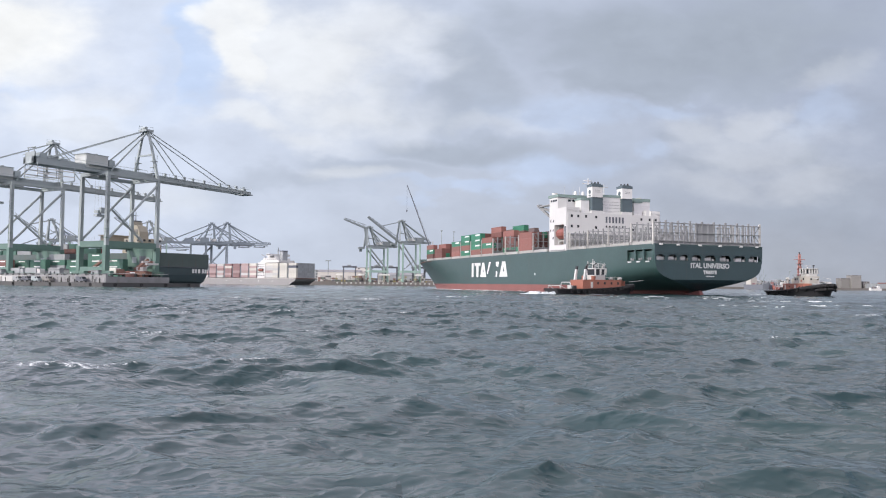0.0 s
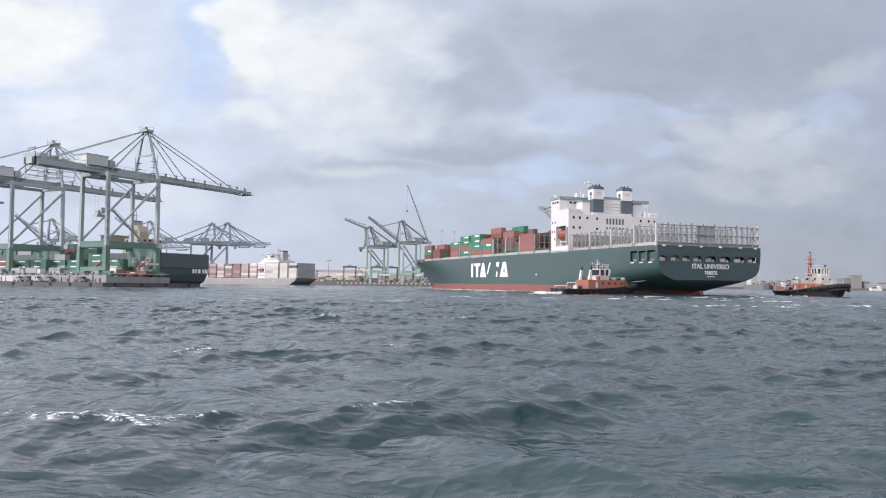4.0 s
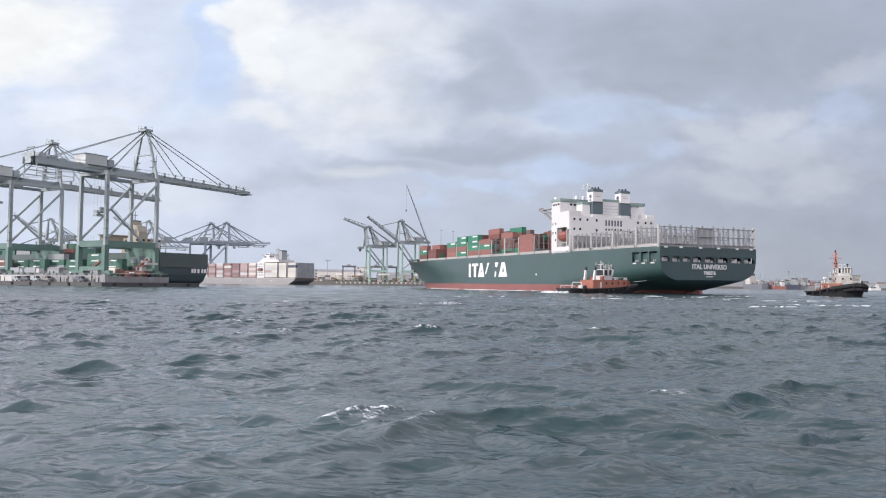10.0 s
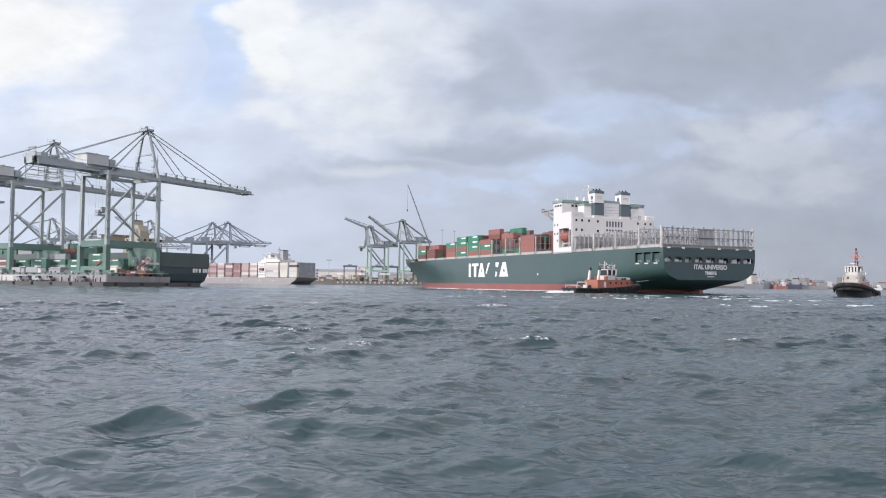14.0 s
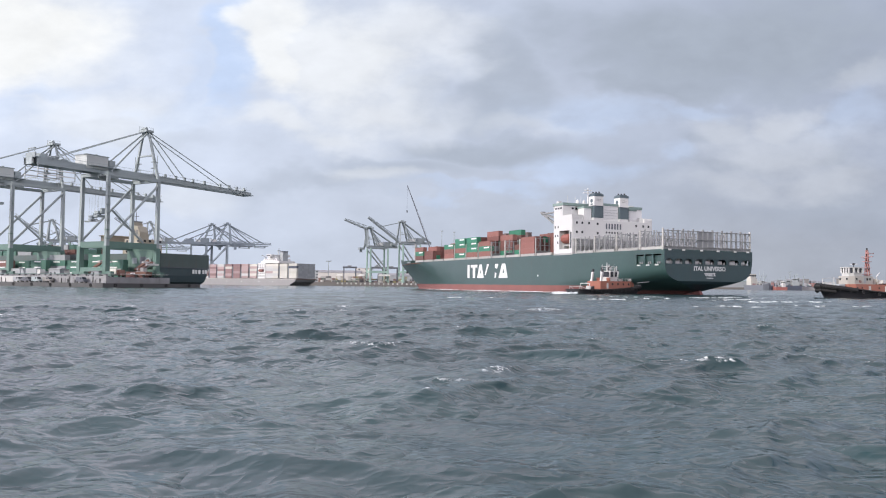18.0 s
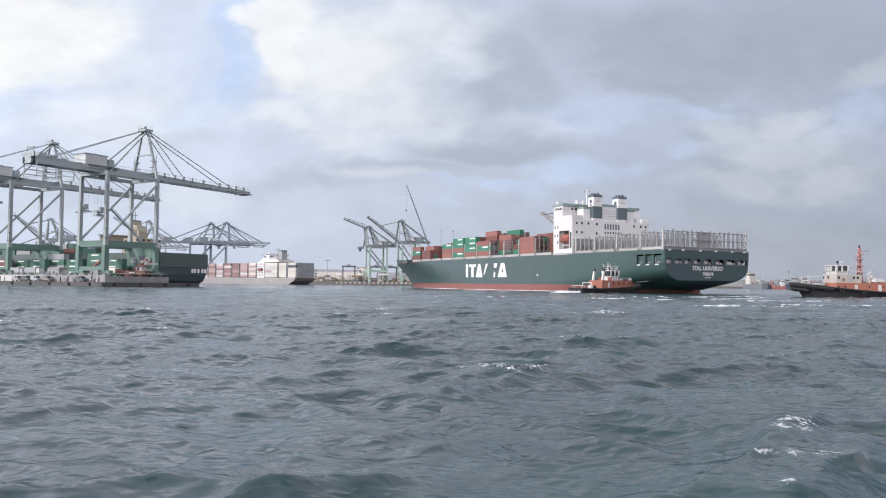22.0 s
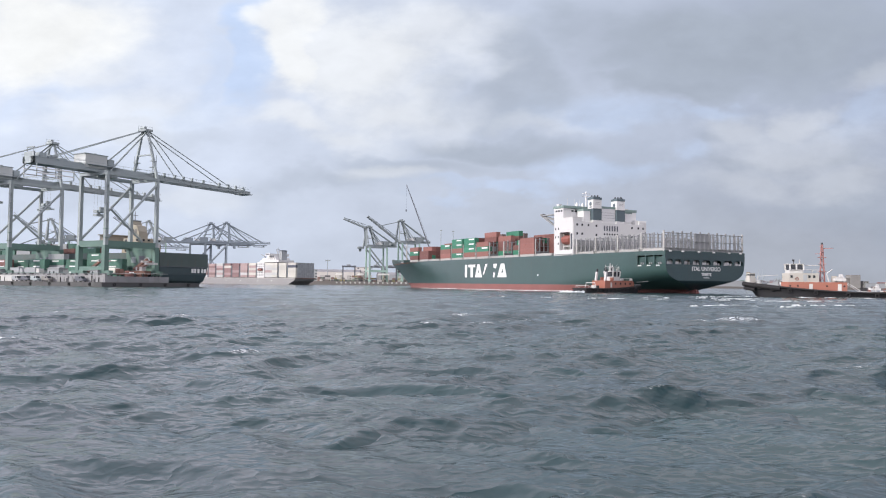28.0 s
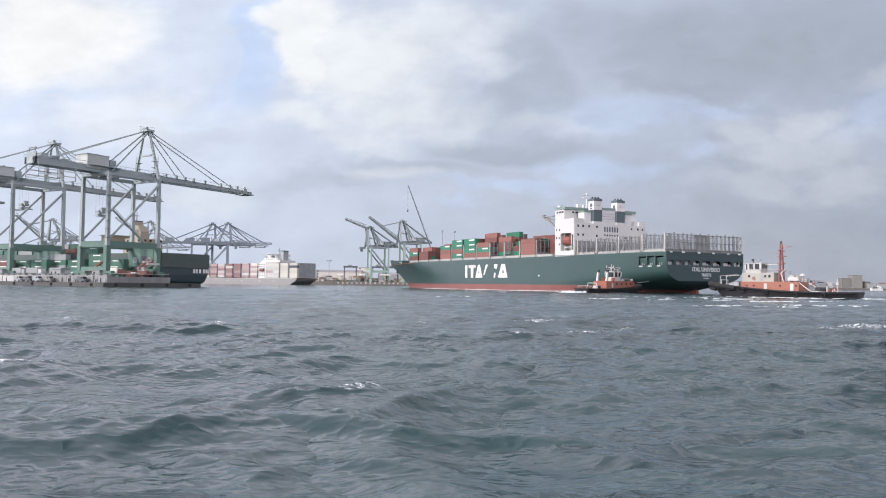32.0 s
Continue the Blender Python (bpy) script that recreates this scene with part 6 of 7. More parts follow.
        hang = part("trolley_frame", G().box(-gauge - back + 1, -gauge - back + 17, -4.4, -4.1, zb - 2.0, zb - 1.6).box(-gauge - back + 1, -gauge - back + 17, -4.4, -4.1, zb - 4.0, zb - 3.6)
                    .box(-gauge - back + 1, -gauge - back + 17, 4.1, 4.4, zb - 2.0, zb - 1.6).box(-gauge - back + 1, -gauge - back + 17, 4.1, 4.4, zb - 4.0, zb - 3.6), WHITE, cr, "white railed platform under the girder's back end")
        for k in range(3):
            x = -gauge - back + 1.2 + k * 7.8
            part("hanger", G().box(x - 0.15, x + 0.15, -4.35, -4.15, zb - 5.2, zb + 0.4).box(x - 0.15, x + 0.15, 4.15, 4.35, zb - 5.2, zb + 0.4).box(x - 0.15, x + 0.15, -4.3, 4.3, zb - 5.4, zb - 5.1), upper, hang)
        part("drive_house", G().box(-gauge + 4.2, -gauge + 7.0, -3.0, 3.0, zb + 2.7, zb + 6.0).box(-gauge + 3.6, -gauge + 8.4, -3.6, 3.6, zb - 1.6, zb - 0.1), girder, cr)
    return cr


def hoist_unit(m, rope=16.4, wide=False):
    """A crane trolley's cab and spreader hanging on ropes below the girder."""
    h = thing("crane_spreader", "grey crane cab and spreader hanging under the girder", "crane spreader", m)
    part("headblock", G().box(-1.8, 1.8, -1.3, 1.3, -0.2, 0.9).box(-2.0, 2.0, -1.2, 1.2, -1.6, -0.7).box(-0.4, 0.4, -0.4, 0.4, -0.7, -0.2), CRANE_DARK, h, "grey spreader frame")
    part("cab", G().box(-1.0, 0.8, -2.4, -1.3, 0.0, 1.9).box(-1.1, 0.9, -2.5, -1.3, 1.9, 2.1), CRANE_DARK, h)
    for x in (-1.6, 1.6):
        for y in (-1.1, 1.1):
            part("rope", G().rod((x, y, 0.8), (x, y, rope), 0.03, 5), CABLE, h)
    if wide:
        part("spreader_beam", G().box(-0.7, 0.7, -5.2, 5.2, -2.2, -1.6).box(-1.2, 1.2, -5.3, -4.9, -2.3, -1.6).box(-1.2, 1.2, 4.9, 5.3, -2.3, -1.6), CRANE_DARK, h, "long container spreader beam")
    return h


ORIGIN_1 = (-134.2, 341.7)
PIER_Z = 4.2
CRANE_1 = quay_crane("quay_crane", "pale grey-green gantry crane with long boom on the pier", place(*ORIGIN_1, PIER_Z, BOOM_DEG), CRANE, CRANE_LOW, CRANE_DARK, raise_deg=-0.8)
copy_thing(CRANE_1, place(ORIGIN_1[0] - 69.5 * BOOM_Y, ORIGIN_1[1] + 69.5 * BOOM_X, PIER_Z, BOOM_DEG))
hoist_unit(place(-145.6, 322.4, 31.2, BOOM_DEG))
HOIST_MOVING = hoist_unit(place(-200, 360, 31.2, BOOM_DEG), 10.5, True)

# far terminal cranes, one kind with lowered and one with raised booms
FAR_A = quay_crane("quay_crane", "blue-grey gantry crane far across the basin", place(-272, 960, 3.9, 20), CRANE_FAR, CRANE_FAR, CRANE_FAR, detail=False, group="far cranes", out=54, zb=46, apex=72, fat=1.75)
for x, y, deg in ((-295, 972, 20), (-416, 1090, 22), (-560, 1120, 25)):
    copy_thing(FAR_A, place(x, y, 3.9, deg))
quay_crane("quay_crane", "pale green gantry crane with its jointed boom half raised", place(-92, 945, 3.9, 200), CRANE_PALE, CRANE_FOOT, CRANE_PALE, raise_deg=85, knee=20, legs=CRANE_FOOT, detail=False, group="raised cranes", gauge=22, back=14, out=52, apex=68, fat=1.75)
FAR_C = quay_crane("quay_crane", "pale green gantry crane with its boom raised", place(-52, 945, 3.9, 200), CRANE_PALE, CRANE_FOOT, CRANE_PALE, raise_deg=36, legs=CRANE_FOOT, detail=False, group="raised cranes", gauge=22, back=16, out=52, zb=49, apex=76, fat=1.75)
for x, y in ((-507, 985), (-386, 1000)):
    copy_thing(FAR_C, place(x, y, 3.9, 200))
jib = thing("mobile_crane", "tall slender mobile crane with lattice jib far off", "crane", place(-2, 945, 4.4, 0))
part("carrier", G().box(-3, 5, -2, 2, 0.0, 3.4).box(-2, 2, -2, 2, 3.4, 6), CRANE_FAR, jib)
part("lattice_jib", G().bar((0, 0, 5), (-43.4, 0, 121), 1.9, 1.9, 0.9, 0.9), JIB, jib)
part("hook_block", G().box(-44.2, -42.6, -0.8, 0.8, 87.5, 90.0).rod((-43.4, 0, 89.8), (-43.4, 0, 120.5), 0.1, 5), JIB, jib, "hook block hanging from the jib")
part("jib_rope", G().rod((3, 0, 6), (-43.4, 0, 121.5), 0.12, 5), CABLE, jib)

# ---- pier with its cranes ----


def along(u, w, z=0.0, extra=0.0):
    """A pose on the pier: u metres along the quay to the end, w metres out over the boom side."""
    x = ORIGIN_1[0] + w * BOOM_X + u * BOOM_Y
    y = ORIGIN_1[1] + w * BOOM_Y - u * BOOM_X
    return place(x, y, z, BOOM_DEG + extra)


def pier():
    deck = single("pier", G().box(-30, 1.4, -16, 420, -3, PIER_Z), CONCRETE, "long concrete pier with a stained wall", "pier", place(*ORIGIN_1, 0, BOOM_DEG), kind="structure")
    part("kerb", G().box(-30, -29.2, -16, 420, PIER_Z, PIER_Z + 0.5), CONCRETE, deck)
    part("apron", G().box(-34.6, -30.0, -16, 420, -3, 1.75), QUAY_DARK, deck, "low dark berth apron along the pier")
    part("end_apron", G().box(-34.6, 14.5, -20.5, -16.0, -3, 1.7), QUAY_DARK, deck, "low dark berth apron round the pier end")
    # wall panels with open joints, fender piles and ladders
    for i in range(30):
        v = -15.4 + i * 5.2
        part("wall_panel", G().box(-30.12, -30.0, v, v + 4.9, 1.8, 3.9), CONCRETE, deck)
        if i % 3 == 1:
            part("ladder", G().box(-30.26, -30.14, v + 2.0, v + 2.1, 1.8, 4.4).box(-30.26, -30.14, v + 2.6, v + 2.7, 1.8, 4.4).box(-30.24, -30.16, v + 2.0, v + 2.7, 2.6, 2.7).box(-30.24, -30.16, v + 2.0, v + 2.7, 3.4, 3.5), RUBBER, deck)
    for i in range(6):
        part("wall_panel", G().box(-29.6 + i * 5.1, -25.0 + i * 5.1, -16.1, -16.0, 1.8, 3.9), CONCRETE, deck)
    for i in range(9):
        part("apron_tyre", G().ring((-34.75, -13 + i * 13.4, 0.9), (1, 0, 0), 0.55, 0.22, 10), RUBBER, deck)
    for i in range(4):
        part("apron_tyre", G().ring((-29 + i * 12.4, -20.65, 0.9), (0, 1, 0), 0.55, 0.22, 10), RUBBER, deck)
    rng = random.Random(11)
    # parked boxes, lorries and sheds on the pier
    kinds = [container_mesh(12.19, m) for m in (YARD_GREEN, BOX_RED, BOX_GREY, BOX_WHITE, BOX_BROWN)]
    words = ["green", "red", "grey", "white", "brown"]
    bar = G().box(3.2, 8.2, -0.03, 0.03, 1.6, 2.1).mesh("marking", MARK)
    rows = ((0, -9, 1, 1), (-14, -9, 3, 0), (-28, -8, 4, 0), (-42, -9, 3, 4), (-56, -9, 4, 0), (-70, -9, 3, 2), (-84, -9, 3, 0), (-98, -9, 3, 3), (-112, -9, 3, 4), (-126, -9, 3, 2),
            (-35, -14, 2, 0), (-63, -14, 3, 0), (-92, -14, 3, 1), (-107, -14, 2, 0), (-122, -14, 4, 3), (-137, -12, 3, 1), (-152, -12, 3, 3))
    for u, w, n, k in rows:
        for t in range(n):
            kk = (0, 4, 2, 2, 0)[k] if rng.random() < 0.6 else rng.choice((0, 0, 0, 0, 2, 4))
            ob = new("container", kinds[kk])
            ob.matrix_basis = along(u, w, PIER_Z + 0.02 + t * 2.61, -90)
            if kk in (0, 4):
                part("marking", bar, None, ob, "white lettering band", m=pose(0, 0, 0))
            tagged(ob, "stacked %s shipping container on the pier" % words[kk], "container", "containers on the pier")
    for u, w, col, lab in ((9, -20, LORRY_RED, "red"), (-20, -26, TUG_WHITE, "white"), (-52, -25, BOX_GREY, "grey"), (-36, -27, TUG_WHITE, "white")):
        lorry = thing("lorry", "%s lorry parked on the pier" % lab, "lorry", along(u, w, PIER_Z, -90), "lorries")
        part("cab", G().side_slab([(0, 0.8), (2.2, 0.8), (2.2, 2.2), (1.8, 3.2), (0, 3.2)], 0, 2.4), col, lorry)
        part("chassis", G().box(-9, 0, 0.3, 2.1, 0.8, 1.2), TUG_BLACK, lorry)
        part("load", G().box(-8.8, -0.6, 0, 2.4, 1.25, 3.7), BOX_GREY if lab != "red" else BOX_WHITE, lorry)
        for x in (1.2, -5.5, -7):
            for y in (0.05, 2.05):
                part("wheel", G().rod((x, y, 0.5), (x, y + 0.3, 0.5), 0.5, 10), RUBBER, lorry)
    for u, w, L, W, H in ((-26, -28, 8, 4, 3.0), (-84, -28, 22, 3.5, 2.8), (2, -27, 5, 3, 2.4)):
        shed = thing("pier_shed", "low grey shed on the pier edge", "shed", along(u, w, PIER_Z, -90), "sheds")
        part("wall", G().box(0, L, 0, W, 0, H), BOX_GREY, shed)
        part("roof", G().box(-0.3, L + 0.3, -0.3, W + 0.3, H, H + 0.25), ROOF, shed)
        for k in range(int(L / 3)):
            part("window", G().box(1 + k * 3, 2 + k * 3, -0.05, 0.03, 1, 2), GLASS, shed)
    # white-painted stretch of wall, rails and bollards along the near edge
    part("white_wall", G().box(-30.3, -30.13, 38, 110, 1.8, 4.3), TUG_WHITE, deck, "white painted stretch of pier wall")
    for i in range(22):
        u = -14 + i * 5.6 + rng.uniform(-1.5, 1.5)
        part("wall_fender", G().rod((-30.35, u, 1.75), (-30.35, u, rng.uniform(2.8, 4.0)), 0.16, 7), RUBBER, deck)
    for i in range(26):
        u = 13 - i * 4.7 + rng.uniform(-0.6, 0.6)
        single("concrete_block", G().side_slab([(-0.9, 0), (0.9, 0), (0.55, 0.5), (0.5, 1.1), (-0.5, 1.1), (-0.55, 0.5)], -1.5, 1.5 + rng.uniform(-0.5, 0.4)), CONCRETE,
               "rough grey concrete block on the pier edge", "block", along(u, -28.4, PIER_Z, rng.uniform(-8, 8)), "blocks on the pier edge")
    for u, col, lab in ((-19, SILO, "grey"), (-27, CRANE_DARK, "blue-grey"), (-34, JIB, "dark"), (-41, BOX_GREY, "grey"), (4, JIB, "dark")):
        van = thing("van", "%s van parked on the pier apron" % lab, "van", along(u, -33.4, 1.75, -90), "vans")
        part("body", G().side_slab([(-2.6, 0.45), (2.5, 0.45), (2.5, 1.2), (1.7, 1.4), (1.1, 2.3), (-2.6, 2.35)], 0, 1.9), col, van)
        part("windscreen", G().bar((1.72, 0.95, 1.42), (1.14, 0.95, 2.24), 1.6, 0.06), GLASS, van)
        part("side_window", G().box(0.1, 1.0, -0.03, 0.02, 1.45, 2.1), GLASS, van)
        for x in (-1.7, 1.6):
            for y in (0.0, 1.65):
                part("wheel", G().rod((x, y, 0.38), (x, y + 0.25, 0.38), 0.38, 10), RUBBER, van)
    part("pipe_rail", G().rod((-29.6, -15.6, 5.5), (-29.6, 120, 5.5), 0.09, 6), CRANE_LOW, deck)
    part("end_rail", G().rod((-29.4, -15.6, 5.5), (1.0, -15.6, 5.5), 0.09, 6), TUG_WHITE, deck)
    for i in range(12):
        part("bollard", G().rod((-29.0, -12 + i * 9, PIER_Z), (-29.0, -12 + i * 9, PIER_Z + 0.8), 0.4, 8, 0.3), RUBBER, deck)
    for u, w, k in ((6, -6, 0), (-4, -20, 0), (11, -8, 1)):
        m = thing("reach_stacker", "red and white container lift truck on the pier", "vehicle", along(u, w, PIER_Z, -90), "lift trucks")
        part("chassis", G().box(-4, 3, -1.6, 1.6, 0.9, 2.4), LORRY_RED, m)
        part("cab", G().box(-1.4, 0.6, -0.9, 0.9, 2.4, 4.3), TUG_WHITE, m)
        part("lift_boom", G().bar((-3.6, 0, 3.4), (5.0, 0, 7.5 - k), 0.9, 1.0), LORRY_RED, m)
        part("lift_frame", G().box(4.4, 5.6, -3.0, 3.0, 6.2 - k, 7.0 - k), TUG_WHITE, m)
        for x in (-3, 2):
            for y in (-1.9, 1.5):
                part("wheel", G().rod((x, y, 0.8), (x, y + 0.4, 0.8), 0.8, 10), RUBBER, m)
    tower = thing("light_mast", "tall dark floodlight mast on the pier", "light mast", along(-70, -26, PIER_Z))
    part("pole", G().rod((0, 0, 0), (0, 0, 34), 0.5, 8, 0.25), CRANE_DARK, tower)
    part("lamp_head", G().box(-1.6, 1.6, -1.6, 1.6, 33.6, 34.6), CRANE_DARK, tower)
    return deck


pier()

# the ship lying on the far side of the pier, stern out past its end


def moored_ship():
    s = thing("moored_ship", "dark green container ship moored behind the pier", "ship", along(4, 20, 0, 90))
    # local +x runs away along the pier, stern at 0
    L, hb = 200, 14
    g = G()
    lv = ((-2, 0.72, 6.5), (0, 0.78, 4.5), (2.5, 0.9, 1.2), (5.5, 0.97, 0.3), (9, 1, 0), (15.5, 1, 0))
    for (z0, k0, x0), (z1, k1, x1) in zip(lv, lv[1:]):
        for side in (1, -1):
            q = [(x0, side * hb * k0, z0), (L, side * hb, z0), (L, side * hb, z1), (x1, side * hb * k1, z1)]
            g.add(q, [(0, 1, 2, 3)])
        g.add([(x0, -hb * k0, z0), (x0, hb * k0, z0), (x1, hb * k1, z1), (x1, -hb * k1, z1)], [(0, 1, 2, 3)])
    part("hull", g, MOORED, s, "dull dark green hull")
    upper = G()
    for side in (1, -1):
        upper.box(-0.12, L, side * (hb + 0.06) - 0.06, side * (hb + 0.06) + 0.06, 9.2, 15.5)
    upper.box(-0.16, 0.1, -hb - 0.12, hb + 0.12, 9.2, 15.5)
    part("upper_plating", upper, MOORED_TOP, s, "faded green plating above the knuckle")
    part("rubbing_band", G().box(-0.3, 0.1, -hb - 0.2, hb + 0.2, 9.0, 9.25), JIB, s)
    part("deck", G().box(0.2, L, -hb + 0.1, hb - 0.1, 14.6, 15.3), DECK, s)
    for y in (-12.6, -11.0, -8.6, -6.6, -5.0):
        part("gallery_opening", G().box(-0.1, 0.05, y - 0.6, y + 0.6, 6.5, 8.4), MARK, s, "pale opening in the stern")
    house = part("deckhouse", G().box(24, 38, -6, 5.5, 15.3, 20.4).box(26.4, 37, -5, 5.4, 20.4, 23), YELLOW, s, "buff painted accommodation block")
    part("funnel", G().side_slab([(28, 23), (35.5, 23), (35.5, 31.5), (33.2, 31.5), (32.4, 29.6), (30.2, 29.2), (28.4, 26.4)], -1.5, 3.5), YELLOW, s, "buff funnel with a sloping after side")
    part("funnel_cap", G().box(33.1, 35.6, -1.6, 3.6, 31.5, 32.0), JIB, s)
    part("bridge_wing", G().box(45, 51, -3, 8.5, 19.0, 24.6).box(44.4, 51.6, -4, 9.2, 24.6, 25.0), YELLOW, s)
    part("signal_mast", G().rod((34.6, 1, 32), (34.6, 1, 36.6), 0.22, 6, 0.12).box(34.4, 34.8, -0.6, 2.6, 34.4, 34.6), JIB, s)
    for x, y in ((30.5, 3.55), (33.0, 3.55)):
        part("vent_louvre", G().box(x - 0.8, x + 0.8, y - 0.05, y + 0.08, 25.4, 27.6), SILO, s)
    for y, z in ((-4.0, 19.4), (4.6, 19.4)):
        part("life_raft", G().box(23.3, 24.0, y - 0.9, y + 0.9, z - 0.8, z + 0.8), WHITE, s)
    for z in (17, 19.5, 22):
        for y in range(-5, 6, 3):
            part("window", G().box(23.9, 24.02, y - 0.6, y + 0.6, z - 0.5, z + 0.5), GLASS, house)
        for x in (27, 31, 35):
            part("window", G().box(x - 0.6, x + 0.6, 5.45, 5.55, z - 0.5, z + 0.5), GLASS, house)
    kinds = [container_mesh(12.19, m) for m in (YARD_GREEN, BOX_BROWN, BOX_GREY)]
    rng = random.Random(2)
    for bay in range(8):
        for row in (5, 4):
            for t in range(rng.choice((1, 1, 2, 2))):
                part("container", kinds[rng.choice((0, 0, 1, 2))], None, s, m=pose(46 + bay * 13.5, row * 2.6 - 1.5, 15.4 + t * 2.61))
    return s


moored_ship()

# ---- the far side of the basin ----


def far_quay():
    single("land", G().slab([(-2400, 1010), (-620, 985), (-330, 960), (-140, 935), (20, 930), (120, 1010), (160, 1900), (-2400, 2300)], -2, 4.4), LAND, "flat quayside ground across the basin", "quay", kind="structure")
    single("land_far", G().slab([(430, 1520), (900, 1480), (2200, 1430), (2600, 2400), (200, 2600), (160, 1800)], -2, 4.0), LAND, "low far shore of the outer harbour", "shore", kind="structure")
    g = G()
    for i in range(26):
        x = -128 + i * 5.6
        g.ring((x, 929.5 if x > -140 else 934 - (x + 140) * 0.13, 2.8), (0, 1, 0), 0.75, 0.4, 8)
    single("quay_fenders", g, TYRE_PALE, "row of pale tyre fenders along the quay edge", "fenders", kind="stuff")


far_quay()


def far_container_ship():
    s = thing("laden_ship", "grey container ship stacked high with boxes in the basin", "ship", place(-144.6, 811, 0, 142))
    # local +x runs away to the left from the square end at 0; the sunlit side is +y
    L = 178
    g = G()
    for (z0, x0), (z1, x1) in (((-2, 14), (1.5, 9)), ((1.5, 9), (4, 3)), ((4, 3), (7.2, 0))):
        for y in (-14, 14):
            q = [(x0, y, z0), (L, y, z0), (L, y, z1), (x1, y, z1)]
            g.add(q, [(0, 1, 2, 3) if y < 0 else (3, 2, 1, 0)])
        g.add([(x0, -14, z0), (x0, 14, z0), (x1, 14, z1), (x1, -14, z1)], [(0, 1, 2, 3)])
    g.add([(L, -14, -2), (L + 22, 0, -2), (L + 26, 0, 9), (L, -14, 7.2)], [(0, 1, 2, 3)]).add([(L, 14, -2), (L + 22, 0, -2), (L + 26, 0, 9), (L, 14, 7.2)], [(3, 2, 1, 0)])
    part("hull", g, FAR_HULL, s, "dull grey hull with a square stern")
    part("deck", G().box(0, L, -14, 14, 6.6, 7.2), DECK, s)
    for x in (38, 61, 92, 118):
        part("side_mark", G().box(x, x + 1.1, 14.0, 14.08, 3.4, 4.4), MARK, s)
    part("rubbing_band", G().box(3, L, 14.0, 14.12, 6.4, 6.9), CREAM, s)
    # white house with its upper storeys stepped aft over the boxes
    house = part("deckhouse", G().box(52, 64.5, -13, 13.4, 7.2, 24).box(33, 64, -12, 10, 24.0, 26.4), WHITE, s, "white stepped accommodation block")
    part("upper_house", G().box(38, 60, -10, 9.4, 26.4, 28.8).box(41, 54, -8, 8.6, 28.8, 31.0), WHITE, house)
    part("bridge", G().box(43, 50, -13.5, 13.8, 31.0, 33.4), WHITE, house)
    part("bridge_windows", G().box(43.5, 49.5, 13.78, 13.9, 31.9, 32.8), GLASS, house)
    for k in range(6):
        part("window", G().box(39.5 + k * 3.2, 40.7 + k * 3.2, 9.36, 9.46, 27.1, 28.1), GLASS, house)
    for z in (10, 13, 19.5, 22):
        for x in (54, 57, 60, 63):
            part("window", G().box(x - 0.6, x + 0.6, 13.36, 13.46, z - 0.6, z + 0.6), GLASS, house)
    part("boat_recess", G().box(54, 62.5, 13.3, 13.46, 14.4, 17.8), JIB, house)
    part("lifeboat", G().rod((55, 13.9, 15.8), (61.5, 13.9, 15.8), 1.3, 10), ORANGE, s, "enclosed orange lifeboat")
    part("mast", G().bar((46, 0, 33), (46, 0, 40.5), 0.8, 0.8, 0.5, 0.5).bar((46, 0, 34), (48.5, 0, 37.5), 0.4).box(45.7, 46.3, -2.5, 2.5, 38.0, 38.4), BOX_GREY, s)
    part("funnel", G().box(34.5, 39, -3, 4, 26.4, 36.0), BOX_GREY, s, "grey funnel with a dark cap")
    part("funnel_cap", G().box(34.3, 39.2, -3.2, 4.2, 36.0, 37.2), JIB, s)
    part("crane_post", G().bar((58, 8, 26.4), (58, 8, 31), 1.0).bar((58, 8, 30.6), (65, 8, 33), 0.7), BOX_GREY, s)
    kinds = [container_mesh(12.19, m) for m in (PALE_CREAM, PALE_GREY, PALE_PINK, DULL_RED, FAR_BLUE)]
    end_box = container_mesh(12.19, BOX_GREY)
    # one stack of colours for each bay, from the square end
    layout = [(0.6, (0, 0, 0, 0, 4, 0)), (15.4, (0, 0, 0, 0, 0, 0)), (30.2, (0, 1, 0, 1, 0, 0)), (45.0 - 6.2, (1, 1, 2, 1, 1, 0)), (66.2, (2, 0, 2, 0, 2, 0)), (81.0, (2, 1, 2, 2, 2, 2)), (95.8, (3, 3, 2, 3, 3, 3)),
              (110.6, (3, 2, 3, 3, 0, 3)), (125.4, (1, 2, 1, 3, 2, 1)), (140.2, (2, 3, 2, 2, 3, 2)), (155.0, (1, 3, 2, 1, 2, 1))]
    rest = G()
    for i, (x, ks) in enumerate(layout):
        for t, k in enumerate(ks):
            part("container", kinds[k], None, s, m=pose(x, 11.3, 7.5 + t * 2.62))
        for r in range(1, 10):
            for t in range(6):
                if i == 0:
                    part("container", end_box, None, s, m=pose(x, 11.3 - r * 2.6, 7.5 + t * 2.62))
                elif t < 5 + (r % 3 == 0):
                    rest.box(x, x + 12.1, 11.3 - r * 2.6, 13.7 - r * 2.6, 7.5 + t * 2.62, 10.05 + t * 2.62)
        if x > 1 and i != 3:
            part("lashing_bridge", G().box(x - 1.7, x - 1.1, -13.6, 13.6, 7.2, 17.5).box(x - 1.8, x - 1.0, 13.0, 13.6, 7.2, 20.2), CRANE_FAR, s, "dark lashing bridge between the stacks")
    tagged(part("container_stack", rest, FAR_MIX, s, "mixed container stacks"), kind="stuff")
    return s


far_container_ship()


